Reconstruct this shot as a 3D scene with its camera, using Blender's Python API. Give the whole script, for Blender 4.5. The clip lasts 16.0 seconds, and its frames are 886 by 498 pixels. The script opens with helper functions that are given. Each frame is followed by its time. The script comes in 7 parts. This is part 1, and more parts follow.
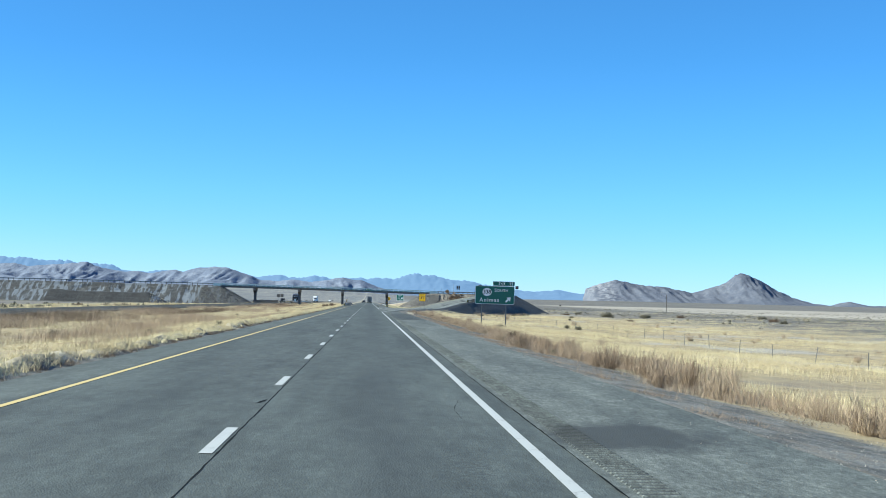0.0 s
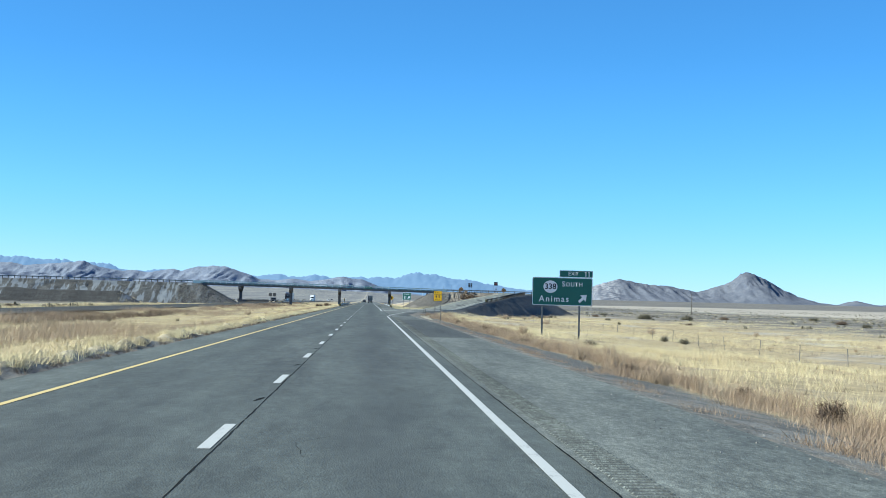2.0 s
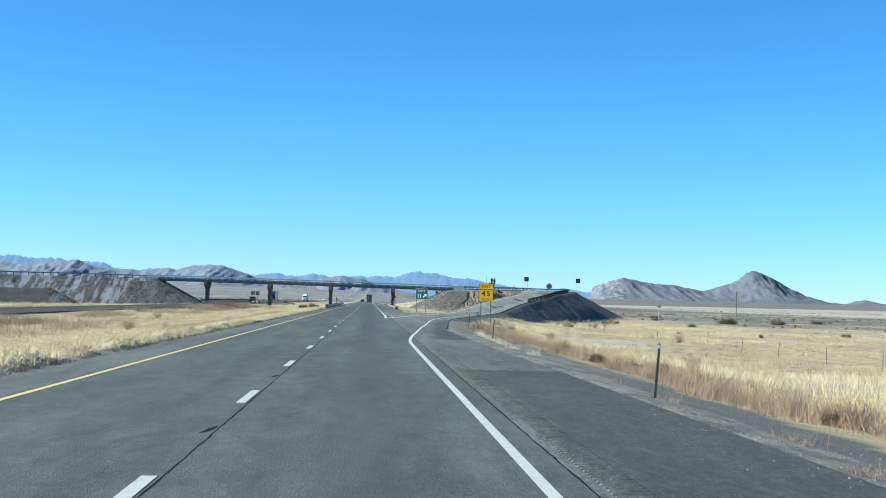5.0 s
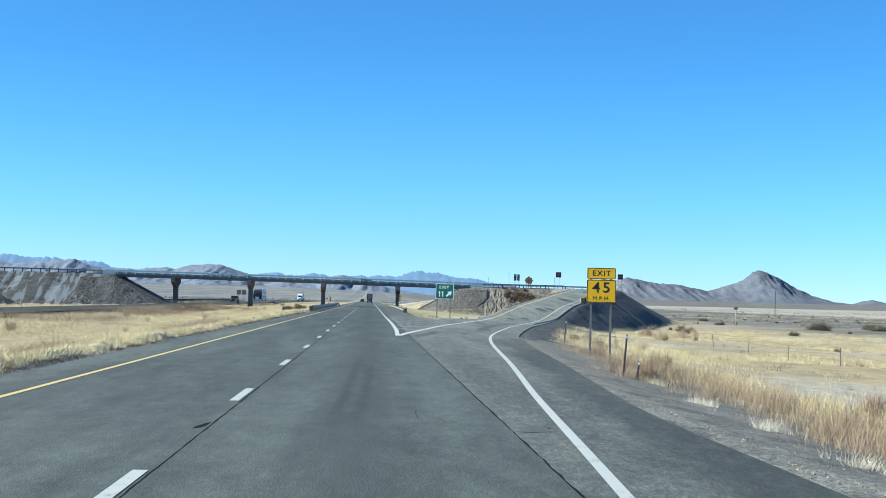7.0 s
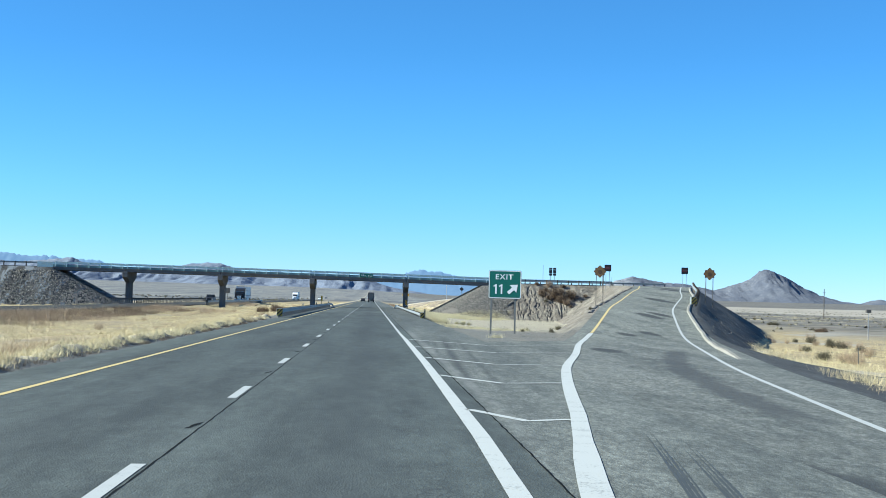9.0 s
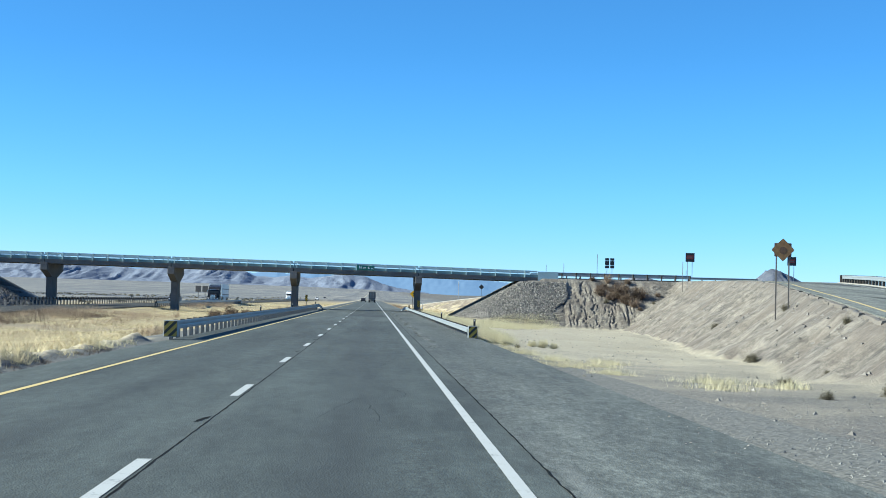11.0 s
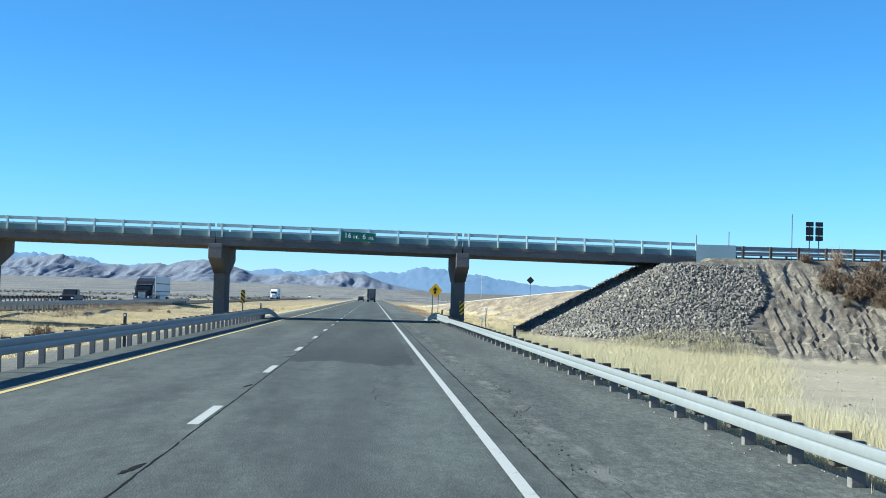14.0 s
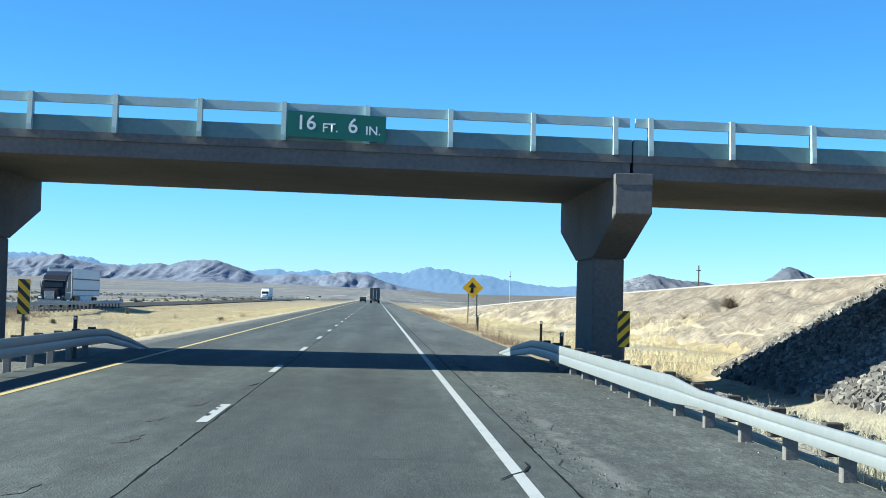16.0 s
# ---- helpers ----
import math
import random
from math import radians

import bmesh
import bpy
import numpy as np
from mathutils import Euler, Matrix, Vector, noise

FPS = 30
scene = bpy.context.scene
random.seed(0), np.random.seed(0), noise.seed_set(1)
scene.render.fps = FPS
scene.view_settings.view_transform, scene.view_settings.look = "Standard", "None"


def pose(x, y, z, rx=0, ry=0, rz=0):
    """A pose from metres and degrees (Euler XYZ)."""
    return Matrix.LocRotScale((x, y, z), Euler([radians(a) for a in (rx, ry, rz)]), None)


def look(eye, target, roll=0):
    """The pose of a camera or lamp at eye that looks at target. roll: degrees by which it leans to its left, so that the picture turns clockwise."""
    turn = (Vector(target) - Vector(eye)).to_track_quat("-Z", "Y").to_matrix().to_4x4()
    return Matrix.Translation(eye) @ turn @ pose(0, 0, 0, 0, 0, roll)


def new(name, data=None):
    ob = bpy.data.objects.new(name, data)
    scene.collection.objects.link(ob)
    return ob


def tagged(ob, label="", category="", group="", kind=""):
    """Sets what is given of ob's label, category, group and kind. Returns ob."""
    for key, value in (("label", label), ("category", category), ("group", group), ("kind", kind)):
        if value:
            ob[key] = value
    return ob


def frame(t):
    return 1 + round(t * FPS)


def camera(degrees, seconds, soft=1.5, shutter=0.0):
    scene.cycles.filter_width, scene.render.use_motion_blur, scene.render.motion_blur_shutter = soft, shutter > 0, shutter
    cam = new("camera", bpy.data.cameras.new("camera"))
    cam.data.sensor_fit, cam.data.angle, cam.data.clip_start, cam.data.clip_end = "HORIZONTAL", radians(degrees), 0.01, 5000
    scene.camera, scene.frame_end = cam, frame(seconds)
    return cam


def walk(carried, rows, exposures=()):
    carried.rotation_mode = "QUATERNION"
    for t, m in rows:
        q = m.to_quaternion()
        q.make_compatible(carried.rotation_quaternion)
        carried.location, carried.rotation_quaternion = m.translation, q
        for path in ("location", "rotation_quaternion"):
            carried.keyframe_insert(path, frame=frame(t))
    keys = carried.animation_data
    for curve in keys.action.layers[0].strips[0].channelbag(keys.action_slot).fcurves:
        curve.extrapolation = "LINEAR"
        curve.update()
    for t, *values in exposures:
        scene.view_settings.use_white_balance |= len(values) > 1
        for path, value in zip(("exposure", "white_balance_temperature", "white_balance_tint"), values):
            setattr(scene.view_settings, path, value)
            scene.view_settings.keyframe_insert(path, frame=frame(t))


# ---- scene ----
# seconds, metres right of the lane joint, degrees right, degrees up, lean
cam = camera(35.220, 16.0, soft=0.9)
EYE, SPEED = 1.69, 30.28
ROWS = [
    (0.0, 1.720, 2.970, 2.185, 1.420),
    (0.5, 1.737, 2.925, 2.210, 1.415),
    (1.0, 1.753, 2.905, 2.208, 1.410),
    (1.5, 1.770, 2.915, 2.180, 1.405),
    (2.0, 1.797, 2.940, 2.158, 1.400),
    (2.5, 1.825, 2.972, 2.136, 1.390),
    (3.0, 1.853, 2.982, 2.110, 1.380),
    (3.5, 1.880, 2.998, 2.096, 1.370),
    (4.0, 1.919, 3.010, 2.110, 1.360),
    (6.5, 2.111, 2.890, 2.140, 1.360),
    (7.0, 2.150, 2.935, 2.125, 1.373),
    (7.5, 2.175, 2.930, 2.120, 1.387),
    (8.0, 2.200, 2.915, 2.110, 1.400),
    (8.5, 2.225, 2.895, 2.105, 1.405),
    (9.0, 2.250, 2.865, 2.095, 1.410),
    (9.5, 2.265, 2.840, 2.110, 1.415),
    (10.0, 2.280, 2.815, 2.115, 1.420),
    (12.5, 2.250, 2.840, 2.000, 1.400),
    (13.0, 2.250, 2.875, 1.990, 1.403),
    (13.5, 2.250, 2.870, 2.010, 1.406),
    (14.0, 2.250, 2.840, 2.020, 1.409),
    (14.5, 2.250, 2.770, 2.050, 1.411),
    (15.0, 2.250, 2.760, 2.055, 1.414),
    (15.5, 2.245, 2.735, 2.050, 1.417),
    (16.0, 2.235, 2.690, 2.040, 1.420),
]


def view(t, x, yaw, up, lean):
    eye = Vector((x, SPEED * t, EYE))
    a, b = radians(yaw), radians(up)
    return t, look(eye, eye + Vector((math.sin(a) * math.cos(b), math.cos(a) * math.cos(b), math.sin(b))), lean)


walk(cam, [view(*row) for row in ROWS], [(0.0, 1.65), (14.5, 1.67), (16.0, 1.77)])

# ---- daylight: clear winter noon, sun abeam on the left ----
SUN_UP, SUN_FROM = radians(32.0), radians(-93.0)  # SUN_FROM: clockwise from the road's direction
world = bpy.data.worlds.new("sky")
scene.world = world
world.use_nodes = True
wn = world.node_tree.nodes
sky = wn.new("ShaderNodeTexSky")
sky.sky_type, sky.sun_disc = "NISHITA", False
sky.sun_elevation, sky.sun_rotation = SUN_UP, SUN_FROM
sky.altitude, sky.air_density, sky.dust_density, sky.ozone_density = 3000, 1.0, 0.25, 10.0
wn["Background"].inputs["Strength"].default_value = 0.065
tint = wn.new("ShaderNodeMix")
tint.data_type, tint.blend_type = "RGBA", "MULTIPLY"
tint.inputs[0].default_value = 1.0
# white balance of the sky: whiter in the dust near the horizon, deeper blue higher up
height = wn.new("ShaderNodeSeparateXYZ")
world.node_tree.links.new(wn.new("ShaderNodeTexCoord").outputs["Generated"], height.inputs[0])
haze = wn.new("ShaderNodeValToRGB")
world.node_tree.links.new(height.outputs[2], haze.inputs[0])
stops = haze.color_ramp.elements
while len(stops) < 6:
    stops.new(0.5)
for stop, (z, c) in zip(stops, ((0.0, (0.79, 0.88, 0.95)), (0.03, (0.77, 0.93, 0.97)), (0.075, (0.69, 1.01, 1.0)), (0.13, (0.6, 1.02, 1.0)), (0.175, (0.54, 0.99, 0.98)), (0.5, (0.6, 1.0, 1.0)))):
    stop.position, stop.color = z, (*c, 1)
world.node_tree.links.new(haze.outputs[0], tint.inputs[7])
world.node_tree.links.new(sky.outputs[0], tint.inputs[6])
world.node_tree.links.new(tint.outputs[2], wn["Background"].inputs["Color"])
sun = new("sun", bpy.data.lights.new("sun", "SUN"))
sun.data.energy, sun.data.angle, sun.data.color = 3.6, radians(0.53), (0.92, 0.95, 0.83)
to_sun = Vector((math.sin(SUN_FROM) * math.cos(SUN_UP), math.cos(SUN_FROM) * math.cos(SUN_UP), math.sin(SUN_UP)))
sun.rotation_euler = to_sun.to_track_quat("Z", "Y").to_euler()

# ---- materials ----
class Nodes:
    """Small wrapper to write node materials in few lines."""

    def __init__(self, name, rough=0.8, metal=0.0):
        self.mat = bpy.data.materials.new(name)
        self.mat.use_nodes = True
        self.nt = self.mat.node_tree
        self.bsdf = self.nt.nodes["Principled BSDF"]
        self.bsdf.inputs["Roughness"].default_value = rough
        self.bsdf.inputs["Metallic"].default_value = metal
        self.co = self.nt.nodes.new("ShaderNodeTexCoord").outputs["Object"]

    def put(self, socket, v):
        if hasattr(v, "is_linked"):
            self.nt.links.new(v, socket)
        elif isinstance(v, tuple) and len(v) == 3 and socket.type == "RGBA":
            socket.default_value = (*v, 1)
        else:
            socket.default_value = v

    def noise(self, scale, detail=4.0, rough=0.55, vec=None, out=0):
        n = self.nt.nodes.new("ShaderNodeTexNoise")
        self.put(n.inputs["Vector"], vec or self.co)
        n.inputs["Scale"].default_value, n.inputs["Detail"].default_value, n.inputs["Roughness"].default_value = scale, detail, rough
        return n.outputs[out]

    def cells(self, scale, vec=None, feature="F1", out=0):
        n = self.nt.nodes.new("ShaderNodeTexVoronoi")
        n.feature = feature
        self.put(n.inputs["Vector"], vec or self.co)
        n.inputs["Scale"].default_value = scale
        return n.outputs[out]

    def stretch(self, x, y, z, vec=None):
        n = self.nt.nodes.new("ShaderNodeMapping")
        self.put(n.inputs["Vector"], vec or self.co)
        n.inputs["Scale"].default_value = (x, y, z)
        return n.outputs[0]

    def ramp(self, fac, *stops):
        n = self.nt.nodes.new("ShaderNodeValToRGB")
        self.put(n.inputs[0], fac)
        e = n.color_ramp.elements
        while len(e) < len(stops):
            e.new(0.5)
        for el, (p, c) in zip(e, stops):
            el.position = p
            el.color = (*c, 1) if isinstance(c, tuple) else (c, c, c, 1)
        return n.outputs[0]

    def mix(self, fac, a, b, mode="MIX"):
        n = self.nt.nodes.new("ShaderNodeMix")
        n.data_type, n.blend_type = "RGBA", mode
        self.put(n.inputs[0], fac), self.put(n.inputs[6], a), self.put(n.inputs[7], b)
        return n.outputs[2]

    def math(self, op, a, b=0.0, clamp=False):
        n = self.nt.nodes.new("ShaderNodeMath")
        n.operation, n.use_clamp = op, clamp
        self.put(n.inputs[0], a), self.put(n.inputs[1], b)
        return n.outputs[0]

    def axis(self, i, vec=None):
        n = self.nt.nodes.new("ShaderNodeSeparateXYZ")
        self.put(n.inputs[0], vec or self.co)
        return n.outputs[i]

    def random(self, island=False):
        if island:
            return self.nt.nodes.new("ShaderNodeNewGeometry").outputs["Random Per Island"]
        return self.nt.nodes.new("ShaderNodeObjectInfo").outputs["Random"]

    def color(self, v):
        self.put(self.bsdf.inputs["Base Color"], v)
        return self

    def rough(self, v):
        self.put(self.bsdf.inputs["Roughness"], v)
        return self

    def bump(self, height, strength=0.4, distance=0.02):
        n = self.nt.nodes.new("ShaderNodeBump")
        n.inputs["Strength"].default_value, n.inputs["Distance"].default_value = strength, distance
        self.put(n.inputs["Height"], height)
        self.nt.links.new(n.outputs[0], self.bsdf.inputs["Normal"])
        return self


def band(m, v, lo, hi, soft):
    """1 where lo < v < hi, with soft edges."""
    up = m.math("DIVIDE", m.math("SUBTRACT", v, lo), soft, True)
    dn = m.math("DIVIDE", m.math("SUBTRACT", hi, v), soft, True)
    return m.math("MULTIPLY", up, dn)


def speckled(name, dark, light, scale, rough=0.8, bump=0.3, metal=0.0, big=0.25):
    """Grain at two scales between two colours."""
    m = Nodes(name, rough, metal)
    g = m.mix(big * 2, m.noise(scale, 3), m.noise(scale * 0.06, 5))
    m.color(m.ramp(g, (0.3, dark), (0.7, light)))
    m.bump(m.noise(scale, 4), bump, 0.4 / scale)
    return m.mat


def asphalt(name, dark, light, coarse=0.35):
    m = Nodes(name, 0.85)
    fine = m.noise(60, 2)
    stone = m.cells(45)
    blot = m.noise(0.5, 5, 0.6, m.stretch(1.4, 0.12, 1))
    along = m.stretch(1, 0.28, 1)
    grain = m.mix(0.5, m.mix(0.5, fine, m.noise(22, 3, 0.7, along)), m.noise(2.4, 5, 0.65, along))
    c = m.ramp(m.mix(0.42, grain, blot), (0.41, tuple(v * 0.8 for v in dark)), (0.59, tuple(v * 1.08 for v in light)))
    c = m.mix(m.ramp(stone, (0.0, 0.5), (0.3, 0.0)), c, tuple(min(1, v * 2.3) for v in light))
    pit = m.cells(17, m.stretch(1, 0.6, 1))
    c = m.mix(m.ramp(pit, (0.04, 0.7), (0.16, 0.0)), c, tuple(v * 0.35 for v in dark))
    clods = m.ramp(m.mix(0.5, m.noise(20, 4, 0.8, along), m.noise(6.5, 5, 0.8, along)), (0.4, 0.4), (0.5, 0.95), (0.61, 1.9))
    c = m.mix(coarse, c, m.mix(1.0, c, clods, "MULTIPLY"))
    m.color(c)
    m.bump(m.math("ADD", stone, m.noise(7, 5)), 0.7, 0.008)
    return m


def road_surface():
    """Two lanes: darker polished wheel tracks and an oil band in each lane, grey fresh patches on the shoulders."""
    m = asphalt("mainline_asphalt", (0.0308, 0.039, 0.0368), (0.0637, 0.077, 0.072))
    x = m.axis(0)
    base = m.bsdf.inputs["Base Color"].links[0].from_socket
    wob = m.math("MULTIPLY", m.math("SUBTRACT", m.noise(0.2, 3, 0.5, m.stretch(0, 1, 0)), 0.5), 0.5)
    xw = m.math("ADD", x, wob)
    dark = None
    for cx, w, k in ((1.95, 0.75, 0.5), (-1.75, 0.6, 0.28), (0.95, 0.3, 0.14), (2.8, 0.3, 0.14)):
        b = m.math("MULTIPLY", band(m, xw, cx - w, cx + w, 0.55), k * 1.15)
        dark = b if dark is None else m.math("MAXIMUM", dark, b)
    dark = m.math("MULTIPLY", dark, m.ramp(m.noise(0.05, 4, 0.6, m.stretch(2, 1, 1)), (0.3, 0.4), (0.7, 1.0)))
    c = m.mix(dark, base, (0.027, 0.0325, 0.0325))
    y = m.axis(1)
    edge = m.math("MULTIPLY", m.math("SUBTRACT", m.noise(0.9, 5, 0.65), 0.5), 1.0)

    def area(x0, x1, y0, y1, wild=1.0, soft=0.06, ends=0.0):
        """1 on a resurfaced stretch with a ragged edge."""
        e = m.math("MULTIPLY", edge, wild)
        return m.math("MULTIPLY", band(m, m.math("ADD", x, e), x0, x1, soft), band(m, m.math("ADD", y, m.math("MULTIPLY", e, 4.0)), y0, y1, ends or soft * 6))

    grain = m.mix(1.0, c, (0.72, 0.76, 0.76), "MULTIPLY")
    c = m.mix(m.math("MULTIPLY", area(-5.2, 0.1, 285, 446, 0.3, 0.3, 30.0), 0.75), c, grain)
    c = m.mix(m.math("MULTIPLY", area(0.1, 3.8, 285, 446, 0.3, 0.3, 30.0), 0.7), c, grain)
    c = m.mix(m.math("MULTIPLY", area(-3.5, 3.5, 434, 470, 0.1, 0.2, 8.0), 0.9), c, m.mix(1.0, c, (1.11, 1.12, 1.12), "MULTIPLY"))
    lobes = m.math("ADD", y, m.math("MULTIPLY", m.math("SUBTRACT", m.noise(1.1, 5, 0.62, m.stretch(1, 0.3, 1)), 0.5), 9.0))
    side = m.math("ADD", x, m.math("MULTIPLY", edge, 0.5))
    new_lane = m.math("MULTIPLY", band(m, lobes, 459.2, 514, 0.12), band(m, side, 0.12, 3.4, 0.06))
    new_lane = m.math("MULTIPLY", new_lane, m.math("MAXIMUM", m.math("DIVIDE", m.math("SUBTRACT", 490, y), 26, True), 0.35))
    c = m.mix(new_lane, c, m.mix(1.0, m.mix(0.5, base, (0.04, 0.047, 0.046)), (0.46, 0.49, 0.49), "MULTIPLY"))
    c = m.mix(area(-3.6, -0.55, 478, 513, 1.1, 0.08), c, m.mix(1.0, c, (1.2, 1.18, 1.17), "MULTIPLY"))
    # scaly, ravelled asphalt along the outer wheel track
    scale = m.math("MULTIPLY", band(m, xw, 2.3, 3.2, 0.3), m.ramp(m.noise(0.22, 4, 0.6, m.stretch(2, 1, 1)), (0.48, 0.0), (0.62, 1.0)))
    flake = m.ramp(m.cells(6.5, m.stretch(1, 0.75, 1), "DISTANCE_TO_EDGE"), (0.02, 1.0), (0.1, 0.0))
    c = m.mix(m.math("MULTIPLY", m.math("MULTIPLY", scale, flake), 0.6), c, (0.016, 0.019, 0.019))
    # soft rubber tracks before the gore
    for tx in (1.7, 2.06):
        bend = m.math("MULTIPLY", m.math("MULTIPLY", m.math("SUBTRACT", y, 230), m.math("SUBTRACT", y, 230)), 0.0006)
        off = m.math("ABSOLUTE", m.math("SUBTRACT", m.math("SUBTRACT", xw, bend), tx))
        track = m.math("MULTIPLY", m.math("MULTIPLY", m.math("SUBTRACT", 0.14, off), 9.0, True), band(m, y, 228, 252, 6))
        c = m.mix(m.math("MULTIPLY", track, m.ramp(m.noise(2.0, 3), (0.35, 0.3), (0.6, 0.75))), c, (0.017, 0.02, 0.02))
    c = m.mix(m.math("MULTIPLY", area(-5.6, -3.8, -100, 384, 0.2, 0.1), 0.8), c, m.mix(1.0, c, (1.45, 1.4, 1.36), "MULTIPLY"))
    # pale scrapes slanting across the passing lane
    for sx in (-3.2, -2.98):
        run = m.math("MULTIPLY", m.math("SUBTRACT", 407.6, y), 0.19)
        off = m.math("ABSOLUTE", m.math("SUBTRACT", m.math("SUBTRACT", x, run), sx))
        mark = m.math("MULTIPLY", m.math("MULTIPLY", m.math("SUBTRACT", 0.06, off), 22.0, True), band(m, y, 390, 408, 5))
        c = m.mix(m.math("MULTIPLY", mark, m.ramp(m.noise(1.2, 4, 0.6), (0.42, 0.0), (0.62, 0.5))), c, (0.11, 0.118, 0.114))
    m.color(c)
    return m.mat


def blob(m, cx, cy, rx, ry, ragged=1.0, fade=1.5):
    """1 inside an uneven oval stain, fading out over its rim."""
    u = m.math("DIVIDE", m.math("SUBTRACT", m.axis(0), cx), rx)
    v = m.math("DIVIDE", m.math("SUBTRACT", m.axis(1), cy), ry)
    d = m.math("SQRT", m.math("ADD", m.math("MULTIPLY", u, u), m.math("MULTIPLY", v, v)))
    d = m.math("ADD", d, m.math("MULTIPLY", m.math("SUBTRACT", m.noise(1.6, 5, 0.65, m.stretch(1, 0.4, 1)), 0.5), 2.4 * ragged))
    return m.math("MULTIPLY", m.math("SUBTRACT", 1.2, d), fade, True)


def shoulder_surface():
    """Coarse shoulder: an oily stain, a dusty strip beside the swinging edge line and a darker outer strip."""
    m = asphalt("shoulder_asphalt", (0.051, 0.0595, 0.0555), (0.1, 0.111, 0.101), 0.75)
    base = m.bsdf.inputs["Base Color"].links[0].from_socket
    c = m.mix(m.math("MULTIPLY", blob(m, 5.1, 18.3, 1.2, 1.9, 0.6, 2.2), 0.9), base, (0.022, 0.025, 0.024))
    x, y = m.axis(0), m.axis(1)
    wob = m.math("MULTIPLY", m.math("SUBTRACT", m.noise(0.6, 5, 0.65, m.stretch(1, 0.35, 1)), 0.5), 1.6)
    swing = m.math("MULTIPLY", m.math("MAXIMUM", m.math("SUBTRACT", y, 208), 0.0), 0.052)
    out = m.math("SUBTRACT", m.math("ADD", x, wob), m.math("ADD", swing, 4.1))
    along = m.math("MULTIPLY", band(m, m.math("ADD", y, m.math("MULTIPLY", wob, 1.5)), 126, 1000, 0.8), m.math("DIVIDE", m.math("SUBTRACT", 282, y), 25, True))
    along = m.math("MULTIPLY", along, m.math("SUBTRACT", 1.0, m.math("MULTIPLY", band(m, m.math("ADD", y, m.math("MULTIPLY", wob, 1.5)), 186, 213.5, 0.6), 0.8)))
    c = m.mix(m.math("MULTIPLY", m.math("MULTIPLY", m.math("MULTIPLY", out, 1.6, True), along), 0.85), c, m.mix(1.0, c, (0.3, 0.32, 0.33), "MULTIPLY"))
    c = m.mix(m.math("MULTIPLY", band(m, m.math("ADD", y, m.math("MULTIPLY", wob, 8.0)), 362, 562, 4), 0.85), c, m.mix(1.0, c, (0.72, 0.74, 0.75), "MULTIPLY"))
    c = m.mix(band(m, y, 236, 350, 44), c, m.mix(1.0, c, (1.22, 1.19, 1.18), "MULTIPLY"))
    # soft dark tyre tracks drifting out over the gore
    for x0, half in ((4.55, 0.2), (5.15, 0.13), (4.12, 0.1)):
        off = m.math("ABSOLUTE", m.math("SUBTRACT", m.math("SUBTRACT", m.math("ADD", x, m.math("MULTIPLY", wob, 0.12)), m.math("MULTIPLY", m.math("SUBTRACT", y, 309), 0.034)), x0))
        track = m.math("MULTIPLY", m.math("MULTIPLY", m.math("SUBTRACT", half, off), 6.0, True), band(m, y, 296, 336, 8))
        c = m.mix(m.math("MULTIPLY", track, m.ramp(m.noise(1.5, 4, 0.6), (0.35, 0.5), (0.6, 0.95))), c, (0.03, 0.034, 0.033))
    seam = band(m, m.math("ADD", x, m.math("MULTIPLY", wob, 0.25)), 4.42, 4.74, 0.1)
    dusty = m.math("MULTIPLY", band(m, m.math("ADD", x, m.math("MULTIPLY", wob, 0.1)), 4.13, 4.42, 0.08), band(m, y, 285, 352, 10))
    c = m.mix(m.math("MULTIPLY", dusty, m.ramp(m.noise(2.0, 5, 0.7, m.stretch(1, 0.3, 1)), (0.4, 0.1), (0.6, 0.6))), c, (0.18, 0.19, 0.18))
    pale = m.math("MULTIPLY", m.math("MULTIPLY", seam, band(m, y, 378, 530, 10)), m.ramp(m.noise(1.4, 5, 0.7, m.stretch(1, 0.4, 1)), (0.5, 0.0), (0.58, 0.55)))
    c = m.mix(pale, c, (0.16, 0.165, 0.155))
    c = m.mix(m.math("LESS_THAN", m.math("ADD", y, wob), 126.0), c, m.mix(1.0, c, (1.06, 1.07, 1.06), "MULTIPLY"))
    m.color(c)
    return m.mat


